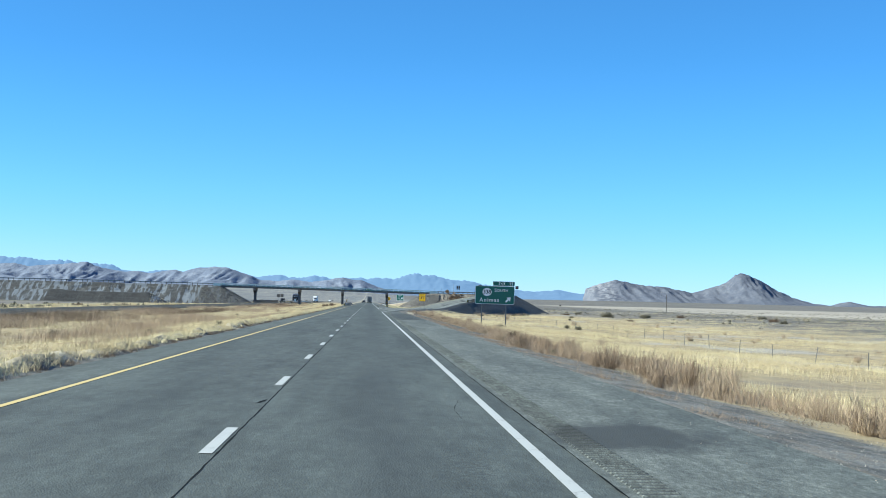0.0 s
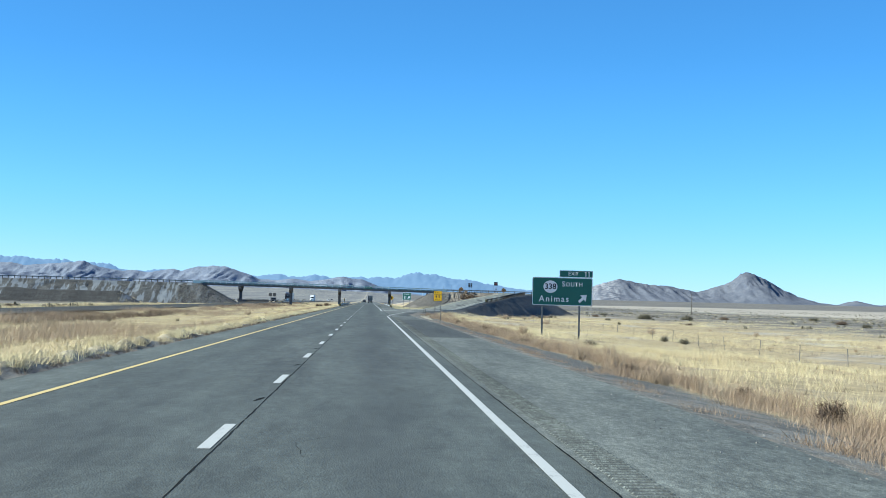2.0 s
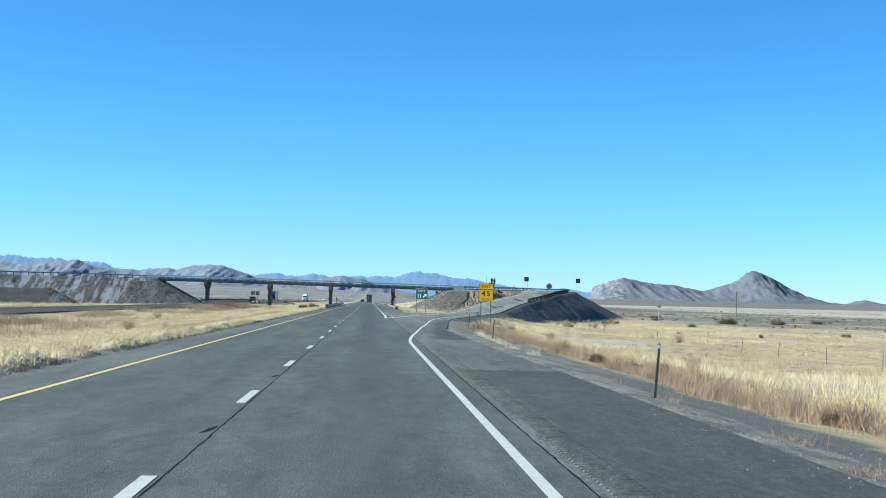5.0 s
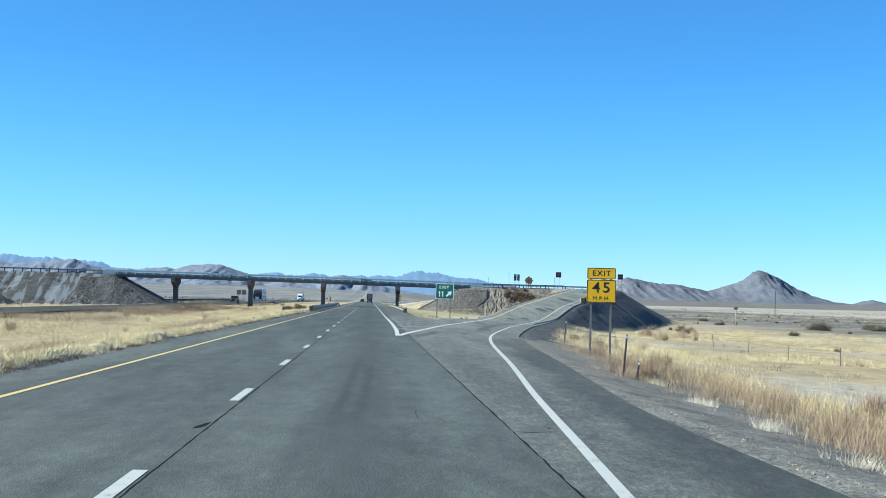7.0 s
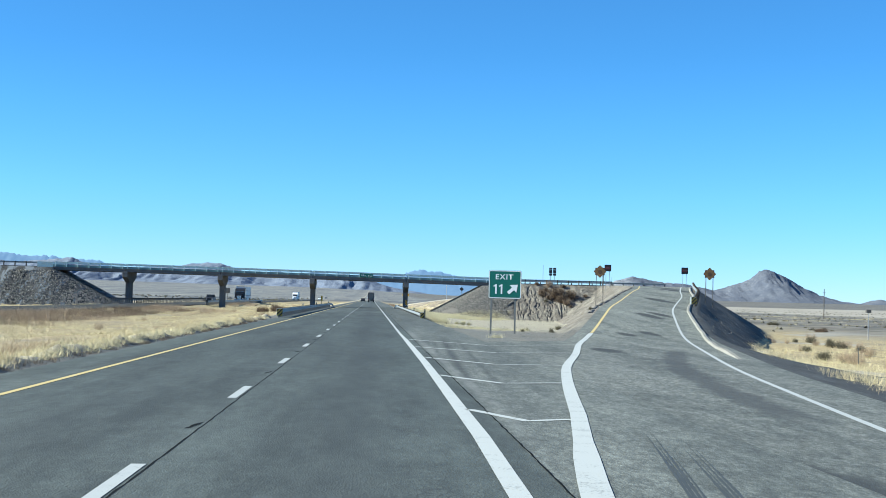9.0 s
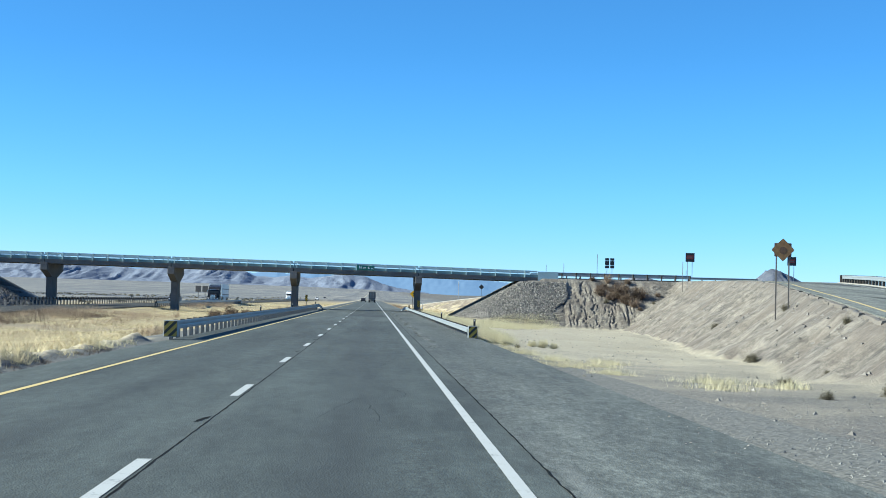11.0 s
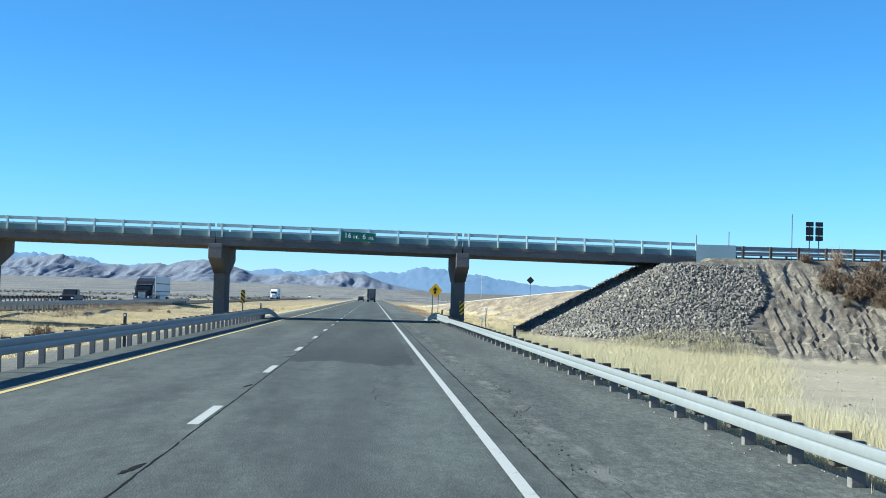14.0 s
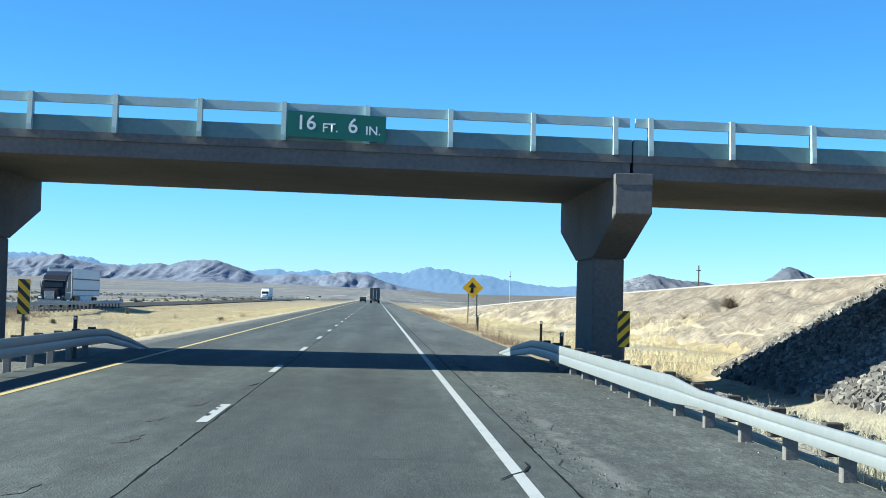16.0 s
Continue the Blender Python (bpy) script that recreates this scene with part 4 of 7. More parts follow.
# ---- overpass ----
def overpass():
    deck = thing("overpass", pose(0, 0, 0), "four-pier concrete road overpass with a steel-railed parapet", "bridge")

    def sloped(x0, x1, y0, y1, lo, hi):
        bm = bmesh.new()
        box(bm, x0, x1, y0, y1, -1, 1)
        for v in bm.verts:
            v.co.z = cross_z(v.co.x) + (lo if v.co.z < 0 else hi)
        return bm

    spans = [ABUT_L, *PIERS, ABUT_R]
    for a, b in zip(spans, spans[1:]):
        part("deck_slab", sloped(a + 0.02, b - 0.02, DECK_NEAR - 0.06, DECK_FAR + 0.06, -0.2, -0.01), MAT_CONCRETE, deck)
        edges = np.linspace(DECK_NEAR, DECK_FAR, 9)
        for y0, y1 in zip(edges, edges[1:]):
            part("box_beam", sloped(a + 0.04, b - 0.04, y0 + 0.006, y1 - 0.006, -0.57, -0.2), MAT_CONCRETE, deck)
        for y0, s in ((DECK_NEAR - 0.06, 1), (DECK_FAR + 0.06, -1)):
            lo, hi = sorted((y0, y0 + 0.26 * s))
            part("parapet", sloped(a + 0.02, b - 0.02, lo, hi, -0.01, 0.35), MAT_PARAPET, deck, "low blue-green painted parapet")
            n = int((b - a - 0.84) / 1.95 + 0.3) + 1
            gap = 1.95 if b == ABUT_R else (b - a - 0.84) / (n - 1)
            xs = [a + 0.42 + gap * i for i in range(n)]
            lo, hi = sorted((y0 + 0.02 * s, y0 + 0.14 * s))
            for p, q in zip([a + 0.03, *xs], [*xs, b - 0.03]):
                part("handrail", sloped(p + 0.04, q - 0.04, lo, hi, 0.65, 0.86), MAT_BRIDGERAIL, deck, "pale steel box rail")
            # tapered posts with a foot that laps over the parapet
            side = [(-0.16, -0.03), (-0.16, 0.1), (-0.075, 0.88), (0.13, 0.88), (0.13, 0.345), (0.02, 0.345), (0.02, -0.03)]
            for x in xs:
                post = extruded([(y0 + u * s, cross_z(x) + v) for u, v in side], 0, x - 0.055, x + 0.055)
                part("rail_post", post, MAT_BRIDGERAIL, deck)
    for i, x in enumerate(PIERS):
        z = cross_z(x) - 0.57
        y0, y1 = DECK_NEAR - 0.35, DECK_FAR + 0.35
        c = (y0 + y1) / 2
        cap = extruded([(y0, z + 0.1), (y0, z - 0.86), (c - 1.5, z - 1.8), (c + 1.5, z - 1.8), (y1, z - 0.86), (y1, z + 0.1)], 0, x - 0.44, x + 0.44)
        bmesh.ops.bevel(cap, geom=list(cap.edges), offset=0.025, segments=1, affect="EDGES")
        part("pier_cap", cap, MAT_CONCRETE, deck)
        part("bearing_block", new_box(x - 0.435, x + 0.435, y0 - 0.012, y0 + 0.3, z - 0.17, z + 0.09), MAT_CONCRETE, deck)
        part("pier_wall", new_box(x - 0.4, x + 0.4, c - 1.5, c + 1.5, -1.4, z - 1.79, 0.05), MAT_CONCRETE, deck)
    for x, s in ((ABUT_L, -1), (ABUT_R, 1)):
        part("abutment", sloped(min(x, x + 1.2 * s), max(x, x + 1.2 * s), DECK_NEAR, DECK_FAR, -2.0, -0.02), MAT_CONCRETE, deck)
        for y in (DECK_NEAR - 0.06, DECK_FAR - 0.2):
            part("end_wall", sloped(min(x, x + 2.7 * s), max(x, x + 2.7 * s), y, y + 0.28, -0.45, 0.78), MAT_BRIDGERAIL, deck, "pale concrete end wall")
    return deck


overpass()

# ---- guardrails ----
W_BEAM = [(0.0, 0.0), (0.03, 0.008), (0.037, 0.025), (0.036, 0.122), (0.029, 0.138), (0.017, 0.149), (0.017, 0.163), (0.029, 0.174), (0.037, 0.19), (0.036, 0.287), (0.029, 0.304), (0.0, 0.312)]


def rolled(rows, thick):
    """Closes stations of front points into a beam of some thickness; thick: offset to the back."""
    bm = bmesh.new()
    rings = [[bm.verts.new(p) for p in row] + [bm.verts.new(Vector(p) + Vector(thick)) for p in reversed(row)] for row in rows]
    n = len(rings[0])
    for a, b in zip(rings, rings[1:]):
        for i in range(n):
            bm.faces.new((a[i], a[(i + 1) % n], b[(i + 1) % n], b[i]))
    bm.faces.new(rings[0]), bm.faces.new(rings[-1])
    bmesh.ops.recalc_face_normals(bm, faces=bm.faces)
    for f in bm.faces:
        f.smooth = len(f.verts) == 4
    for e in bm.edges:
        e.smooth = e.calc_face_angle(0) < 0.8
    return bm


def beam(path, flip=1):
    """A corrugated beam along (x, y, z of its lower edge, height) stations; flip: side of the traffic."""
    return rolled([[(x + flip * u * 0.7, y, z + v / 0.312 * h) for u, v in W_BEAM] for x, y, z, h in path], (-0.008 * flip, 0, 0))


def guardrail(label, xs, y0, y1, lower, height, side, ground, spacing=1.905, timber=True, group="roadside guardrails", stations=None, box_end=True):
    """A run of rail along the road. xs(y): the face; side: -1 when traffic passes on its left, +1 on its right."""
    g = thing("guardrail", pose(0, 0, 0), label, "guardrail", group)
    ys = np.arange(y0, y1 + 0.01, spacing)
    path = [(xs(y), y, lower(y), height(y)) for y in ys] if stations is None else stations
    for a in range(0, len(path) - 1, 4):
        seg = path[a:a + 5]
        if len(seg) > 1:
            part("beam", beam(seg, flip=side), MAT_STEEL, g)
    block = new_box(-0.09, 0.09, -0.075, 0.075, -0.17, 0.16, 0.01)
    post = new_box(-0.075, 0.075, -0.06, 0.06, -1.2, -0.06, 0.012)
    bme, pme = mesh_of("block", block, MAT_TIMBER), mesh_of("post", post, MAT_GREYTIMBER if timber else MAT_POST)
    for y in np.arange(y0 + 0.6, y1, spacing):
        z = lower(y) + height(y)
        b = new("block", bme)
        b.parent, b.location = g, (xs(y) - side * 0.1, y, z - 0.13)
        p = new("post", pme)
        p.parent, p.location = g, (xs(y) - side * 0.26, y, z)
    return g


def striped(w, h, slant=1, face_z=0.0):
    """Diagonal black bars clipped to a w x h panel that faces -y."""
    bm = bmesh.new()
    pitch, width = 0.3, 0.14
    n = int((w + h) / pitch) + 3
    for i in range(-n, n):
        o = i * pitch
        poly = [(-w, o - slant * w), (w, o + slant * w), (w, o + slant * w + width), (-w, o - slant * w + width)]
        for axis, lim, sign in ((0, w / 2, 1), (0, -w / 2, -1), (1, h / 2, 1), (1, -h / 2, -1)):
            out = []
            for k in range(len(poly)):
                p, q = poly[k], poly[(k + 1) % len(poly)]
                a, b = (p[axis] - lim) * sign <= 0, (q[axis] - lim) * sign <= 0
                if a:
                    out.append(p)
                if a != b:
                    t = (lim - p[axis]) / (q[axis] - p[axis])
                    out.append((p[0] + t * (q[0] - p[0]), p[1] + t * (q[1] - p[1])))
            poly = out
            if not poly:
                break
        if len(poly) > 2:
            f = bm.faces.new([bm.verts.new((x, face_z, y)) for x, y in poly])
    bmesh.ops.recalc_face_normals(bm, faces=bm.faces)
    return bm


def smooth01(v):
    v = min(1, max(0, v))
    return v * v * (3 - 2 * v)


right_rail = guardrail("sunlit galvanised steel guardrail on dark timber posts", lambda y: 6.62, 394.5, 521.0,
                       lambda y: float(np.interp(y, [394, 440, 490], [0.22, 0.255, 0.305])) - 0.08 * smooth01((y - 503.5) / 1.8), lambda y: 0.24 + 0.175 * smooth01((y - 503.2) / 1.6), -1, 0)
part("end_terminal", beam([(6.62, 520.1, 0.225, 0.415), (6.6, 523.4, 0.2, 0.4), (6.42, 526.2, 0.05, 0.3), (6.2, 528.8, -0.12, 0.16)], flip=-1), MAT_STEEL, right_rail, "turned-down rail end")
left_rail = guardrail("shaded galvanised steel guardrail on dark timber posts", lambda y: -4.95, 385.0, 521.6,
                      lambda y: 0.36 - 0.05 * smooth01((y - 500) / 6), lambda y: 0.32 + 0.08 * smooth01((y - 500) / 6), 1, 0)
part("end_terminal", beam([(-4.95, 519.5, 0.31, 0.4), (-4.9, 522, 0.3, 0.38), (-4.7, 524.2, 0.1, 0.3), (-4.5, 526.2, -0.1, 0.15)], flip=1), MAT_STEEL, left_rail, "turned-down rail end")


def rail_nose(parent, x, y, z0, w, h):
    """Square striped marker box on the oncoming end of a rail."""
    b = part("nose_box", new_box(x - w / 2, x + w / 2, y, y + 0.5, z0, z0 + h, 0.012), MAT_STEEL, parent, "pale steel impact box")
    f = part("marker_plate", new_box(x - w / 2 + 0.022, x + w / 2 - 0.022, y - 0.006, y - 0.001, z0 + 0.022, z0 + h - 0.022), MAT_DULLYELLOW, b, "dull yellow plate with black diagonal stripes")
    s = striped(w - 0.048, h - 0.048, 1)
    bmesh.ops.translate(s, vec=(x, y - 0.009, z0 + h / 2), verts=s.verts)
    part("stripe", s, MAT_BLACK, b)


rail_nose(right_rail, 6.68, 394.2, 0.04, 0.4, 0.53)
rail_nose(left_rail, -5.05, 384.3, 0.1, 0.5, 0.6)
# scrawled digits on the flank of the impact box become plain bars
bm = bmesh.new()
for dy in (0.1, 0.22, 0.33):
    box(bm, 6.436, 6.441, 394.2 + dy, 394.2 + dy + 0.035, 0.2, 0.42)
part("scrawl_bar", bm, MAT_BLACK, right_rail, "dark hand-sprayed marks")
for x0, y0, y1, low in ((-27.0, 524.0, 648.0, 0.24), (-39.5, 498.0, 632.0, 0.42)):
    guardrail("weathered guardrail on timber posts along the opposite carriageway", lambda y, x0=x0: x0, y0, y1, lambda y, low=low: low, lambda y: 0.34, -1 if x0 < -30 else 1, 0, 1.905)


def cross_rail(label, y, x0, x1, side):
    """Guardrail that runs along the crossroad (along x)."""
    g = thing("guardrail", pose(0, 0, 0), label, "guardrail", "embankment guardrails")
    n = max(2, round((x1 - x0) / 3.81))
    xs = np.linspace(x0, x1, n + 1)
    for a, b in zip(xs, xs[1:]):
        bm = rolled([[(x, y - side * u, float(cross_z(x)) + 0.42 + v) for u, v in W_BEAM] for x in (a, b)], (0, 0.008 * side, 0))
        part("beam", bm, MAT_STEEL, g)
    me = mesh_of("post", new_box(-0.08, 0.08, -0.1, 0.1, -1.1, 0.74, 0.012), MAT_TIMBER)
    for x in np.arange(x0 + 0.5, x1, 1.905):
        p = new("post", me)
        p.parent, p.location = g, (x, y + side * 0.14, float(cross_z(x)))
    return g


cross_rail("guardrail on dark posts on top of the embankment", 517.3, ABUT_R + 2.7, 44.5, -1)
cross_rail("guardrail on dark posts behind the overpass road", 526.2, ABUT_R + 2.7, 56.0, 1)
cross_rail("guardrail on dark posts on the far embankment", 517.3, -140.0, ABUT_L - 2.7, -1)


def along_ramp(off, y0, y1, step):
    """Plan points beside the ramp's right edge."""
    return [(float(ramp_x(1, y)) + off, y) for y in np.arange(y0, y1 + 0.01, step)]


ramp_rail = thing("guardrail", pose(0, 0, 0), "galvanised guardrail climbing beside the exit ramp", "guardrail", "roadside guardrails")
pts = along_ramp(1.5, 388, 464, 3.81)
for p, q in zip(pts, pts[1:]):
    a, b = [(x, y, float(ramp_z(y)) + 0.4, 0.31) for x, y in (p, q)]
    part("beam", beam([a, b], flip=-1), MAT_STEEL, ramp_rail)
pme = mesh_of("post", new_box(-0.1, 0.1, -0.08, 0.08, -1.2, 0.74, 0.012), MAT_TIMBER)
for x, y in along_ramp(1.68, 389, 464, 1.905):
    p = new("post", pme)
    p.parent, p.location = ramp_rail, (x, y, float(ramp_z(y)))
rail_nose(ramp_rail, float(ramp_x(1, 387.4)) + 1.6, 387.4, float(ramp_z(387)) + 0.15, 0.5, 0.62)

# asphalt kerb along the ramp's right edge
bm = bmesh.new()
rows = []
for y in np.arange(316, 462, 2.5):
    x, z = float(ramp_x(1, y)) + float(np.interp(y, [316, 330, 348], [0.8, 0.85, 1.22])), float(ramp_z(y)) - 0.12 * max(0, 1 - (y - 316) / 6)
    j = 0.008 * math.sin(y * 1.7) + 0.006 * math.sin(y * 0.53)
    rows.append([bm.verts.new((x + u + j, y, z + v)) for u, v in ((-0.16, -0.03), (-0.09, 0.08 + j), (0.06, 0.08 + j), (0.15, -0.05))])
for a, b in zip(rows, rows[1:]):
    for i in range(3):
        bm.faces.new((a[i], a[i + 1], b[i + 1], b[i]))
bmesh.ops.recalc_face_normals(bm, faces=bm.faces)
single("kerb", bm, MAT_KERB, "rounded pale kerb beside the exit ramp", "kerb", kind="structure")

# broken asphalt ridge on the ramp's other side
rnd = random.Random(64)
for y0 in np.arange(372.0, 452.0, 6.0):
    pts = []
    for y in np.arange(y0, y0 + rnd.uniform(3.5, 6.2), 0.7):
        off = float(np.interp(y, [362, 392, 452], [1.3, 1.15, 1.0]))
        pts.append((float(ramp_x(-1, y)) - off + rnd.uniform(-0.07, 0.07), y, float(ramp_z(y)) - 0.05, rnd.uniform(0.03, 0.1)))
    bm = rolled([[(x - 0.16, y, z - 0.1), (x - 0.12, y, z + h * 0.7), (x, y, z + h), (x + 0.1, y, z + h * 0.6)] for x, y, z, h in pts], (0.06, 0, -0.1))
    single("broken_kerb", bm, MAT_CRUMBLED, "crumbling brown asphalt ridge beside the exit ramp", "kerb", kind="structure")

# low pale kerb along the top of the entrance ramp's bank
pts = [(float(ramp_x(-1, 1043.4 - y)) - 0.9, y, float(ramp_z(1043.4 - y)) - 0.1) for y in np.arange(531.0, 700.0, 4.0)]
single("kerb", rolled([[(x, y, z), (x, y, z + 0.13), (x + 0.05, y, z + 0.15)] for x, y, z in pts], (0.25, 0, 0)), MAT_SIGNPALE, "low pale kerb along the top of the entrance ramp bank", "kerb", kind="structure")

# ---- wear of the pavement ----
def ragged(points, half, seed, amp=0.3):
    """A thin wandering crack ribbon."""
    rnd = random.Random(seed)
    out, w = [], []
    for (x0, y0), (x1, y1) in zip(points, points[1:]):
        n = max(2, int(math.hypot(x1 - x0, y1 - y0) / 0.35))
        for i in range(n):
            t = i / n
            out.append((x0 + (x1 - x0) * t + rnd.gauss(0, amp * 0.1), y0 + (y1 - y0) * t + rnd.gauss(0, amp * 0.1)))
            w.append(half * rnd.uniform(0.6, 1.8))
    return out, w


def patch_mesh(outline, z):
    bm = bmesh.new()
    bm.faces.new([bm.verts.new((x, y, pave_z(x, y) + z)) for x, y in outline])
    bmesh.ops.recalc_face_normals(bm, faces=bm.faces)
    for f in bm.faces:
        if f.normal.z < 0:
            f.normal_flip()
    return bm


def patch(name, outline, mat, label, z=0.002):
    return single(name, patch_mesh(outline, z), mat, label, "road patch", kind="structure")


def wavy(points, seed, amp=0.18, step=0.5):
    rnd = random.Random(seed)
    out = []
    for (x0, y0), (x1, y1) in zip(points, points[1:] + points[:1]):
        n = max(1, int(math.hypot(x1 - x0, y1 - y0) / step))
        out += [(x0 + (x1 - x0) * i / n + rnd.uniform(-amp, amp) * (0 < i), y0 + (y1 - y0) * i / n + rnd.uniform(-amp, amp) * (0 < i)) for i in range(n)]
    return out


for y0 in range(-40, 700, 20):
    pts, w = ragged([(0.12, y0), (0.12, y0 + 20.2)], 0.016, y0, 0.045)
    single("joint_crack", strip(pts, w, pave_z, 0.003), MAT_SEAL, "dark wandering crack along the lane joint", "crack", kind="structure")
for k in range(-4, 45):
    rnd = random.Random(k)
    if rnd.random() < 0.25:
        continue
    y = 15.2 + 12.192 * k + 7.6 + rnd.uniform(-0.4, 0.4)
    rim = [(-0.06, y - 0.5), (0.0, y - 0.4), (0.07, y + 0.1), (0.08, y + 0.45), (0.03, y + 0.3), (-0.02, y)]
    single("spall", patch_mesh(wavy(rim, k + 40, 0.015, 0.12), 0.0045), MAT_SEAL, "dark spalled hollow beside the lane joint", "pothole", kind="structure")
for y0 in range(-40, 700, 20):
    pts, w = ragged([(4.06, y0), (4.06, y0 + 20.2)], 0.02, y0 + 7, 0.06)
    single("joint_crack", strip(pts, w, pave_z, 0.006), MAT_SEAL, "dark straight joint between lane and shoulder", "crack", kind="structure")
rnd = random.Random(5)
for i in range(14):
    y = rnd.uniform(10, 560)
    x = rnd.choice((rnd.uniform(2.2, 3.4), rnd.uniform(-3.2, -0.6), rnd.uniform(0.7, 1.6)))
    pts, w = ragged([(x, y), (x + rnd.uniform(-0.5, 0.5), y + rnd.uniform(0.5, 2.5)), (x + rnd.uniform(-0.8, 0.8), y + rnd.uniform(2.5, 5.0))], 0.004, i + 300, 0.2)
    single("surface_crack", strip(pts, w, pave_z, 0.003), MAT_SEAL, "thin dark surface crack", "crack", kind="structure")
for x, y, w in ((2.6, 505.0, 2.0), (2.4, 499.0, 1.6), (2.9, 434.0, 1.3), (1.4, 409.0, 0.5), (2.2, 142.0, 1.2)):
    pts, ww = ragged([(x - w / 2, y), (x + w / 2, y + 0.2)], 0.008, int(y), 0.3)
    single("surface_crack", strip(pts, ww, pave_z, 0.003), MAT_SEAL, "thin dark transverse crack", "crack", kind="structure")

# for oil spots and hollows, and the painted shade of the rumble grooves
MAT_STAIN_SHADE = asphalt("oil_and_shade_asphalt", (0.03, 0.0345, 0.033), (0.058, 0.065, 0.062), 0.7).mat
MAT_STAIN = asphalt("stained_ramp_asphalt", (0.04, 0.045, 0.042), (0.08, 0.086, 0.08)).mat
MAT_OLD = asphalt("older_lane_asphalt", (0.0215, 0.0305, 0.0295), (0.041, 0.055, 0.053)).mat
MAT_TYRE = speckled("rubbed_tyre_mark", (0.032, 0.037, 0.037), (0.052, 0.058, 0.057), 30, 0.7, 0.1)


# twin tyres leave bundles of thin tread lines
def tread(x0, y0, x1, y1, bow=0.0, lines=(-0.07, -0.03, 0.015, 0.06), seed=0):
    rnd = random.Random(seed)
    bm = bmesh.new()
    n = max(6, int(abs(y1 - y0) / 0.25))
    for o in lines:
        w = rnd.uniform(0.014, 0.022)
        a, b = rnd.uniform(0, 0.2), rnd.uniform(0.8, 1.0)
        row = []
        for i in range(n + 1):
            t = a + (b - a) * i / n
            x, y = x0 + (x1 - x0) * t + bow * math.sin(math.pi * t) + o, y0 + (y1 - y0) * t
            h = w * min(1, 4 * (t - a) + 0.1, 4 * (b - t) + 0.1) * rnd.uniform(0.7, 1.2)
            z = pave_z(x, y) + 0.004 + 0.01 * o
            row.append((bm.verts.new((x - h, y, z)), bm.verts.new((x + h, y, z))))
        for p, q in zip(row, row[1:]):
            bm.faces.new((p[0], p[1], q[1], q[0]))
    single("skid_mark", bm, MAT_TYRE, "faint dark rubber tyre tracks on the asphalt", "skid mark", kind="structure")


for k, (x0, y0, x1, y1, bow) in enumerate(((3.7, 274.5, 6.05, 291.5, 0.06), (4.05, 274.5, 6.25, 290.5, 0.06))):
    tread(x0, y0, x1, y1, bow, seed=k + 5)
patch("oil_stain", wavy([(4.1, 230.2), (4.6, 230.3), (4.62, 231.2), (4.3, 231.0)], 23, 0.05, 0.15), MAT_STAIN, "dark smudge beside the edge line", 0.0065)

# rumble strip: flat dark bed imitating shade in the grooves, with raised lips
single("rumble_bed", strip([(4.4, 3.8 + 9.8 * k) for k in range(21)], 0.38, pave_z, 0.005), MAT_STAIN_SHADE, "dark bed painted for the shade in the rumble grooves", "rumble strip", kind="structure")
verts, faces = [], []
for k in range(0, 933):
    y = 4 + k * 0.21
    x0, x1, o = 4.2, 4.6, len(verts)
    cols = (x0, x0 + 0.02, x1 - 0.02, x1)
    for dy, dz in ((0, 0.0), (0.02, 0.014), (0.07, 0.015), (0.1, 0.0)):
        verts += [(c, y + dy, -0.003 + dz * (0 < k2 < 3)) for k2, c in enumerate(cols)]
    faces += [(o + 4 * i + j, o + 4 * i + j + 1, o + 4 * i + j + 5, o + 4 * i + j + 4) for i in range(3) for j in range(3)]
tagged(new("rumble_strip", sheet_mesh("rumble_strip", verts, faces, MAT_SHOULDER)), "row of milled rumble ridges on the shoulder", "rumble strip", kind="stuff")

# crumbling seam along the shoulder before the overpass: fine cracks, loose crumbs are strewn there further down
rnd = random.Random(31)
for i in range(46):
    y = 384 + i * 3.0 + rnd.uniform(-1.2, 1.2)
    x = 4.5 + 0.16 * math.sin(y * 0.31) + rnd.gauss(0, 0.1)
    pts, w = ragged([(x, y), (x + rnd.gauss(0, 0.1), y + rnd.uniform(0.5, 1.4)), (x + rnd.gauss(0, 0.16), y + rnd.uniform(1.5, 3.4))], 0.005, i + 900, 0.5)
    single("surface_crack", strip(pts, w, pave_z, 0.0065), MAT_SEAL, "thin dark crack in the crumbling shoulder seam", "crack", kind="structure")
for i in range(14):
    y, x = rnd.uniform(380, 516), rnd.uniform(5.0, 6.3)
    pts, w = ragged([(x, y), (x + rnd.uniform(0.2, 0.6), y + rnd.uniform(-0.1, 0.1))], 0.0045, i + 1200, 0.3)
    single("surface_crack", strip(pts, w, pave_z, 0.007), MAT_SEAL, "short dark gouge in the shoulder", "crack", kind="structure")
for i in range(20):
    y, x = 386 + i * 6.6 + rnd.uniform(-2, 2), 4.62 + rnd.gauss(0, 0.12)
    w, h = rnd.uniform(0.06, 0.16), rnd.uniform(1.0, 2.6)
    patch("dust_patch", wavy([(x - w, y), (x - 0.3 * w, y - h), (x + w, y - 0.6 * h), (x + 0.8 * w, y + 0.5 * h), (x, y + h)], i + 60, 0.018, 0.16), MAT_SHOULDER, "pale dusty patch along the crumbling seam", 0.0055)
pts, w = ragged([(11.4, 347.6), (13.9, 346.0), (15.6, 345.6), (17.6, 344.3)], 0.035, 346, 0.5)
single("surface_crack", strip(pts, w, lambda x, y: float(ramp_z(y)) - 0.006, 0.006), MAT_SEAL, "dark crack across the foot of the exit ramp", "crack", kind="structure")
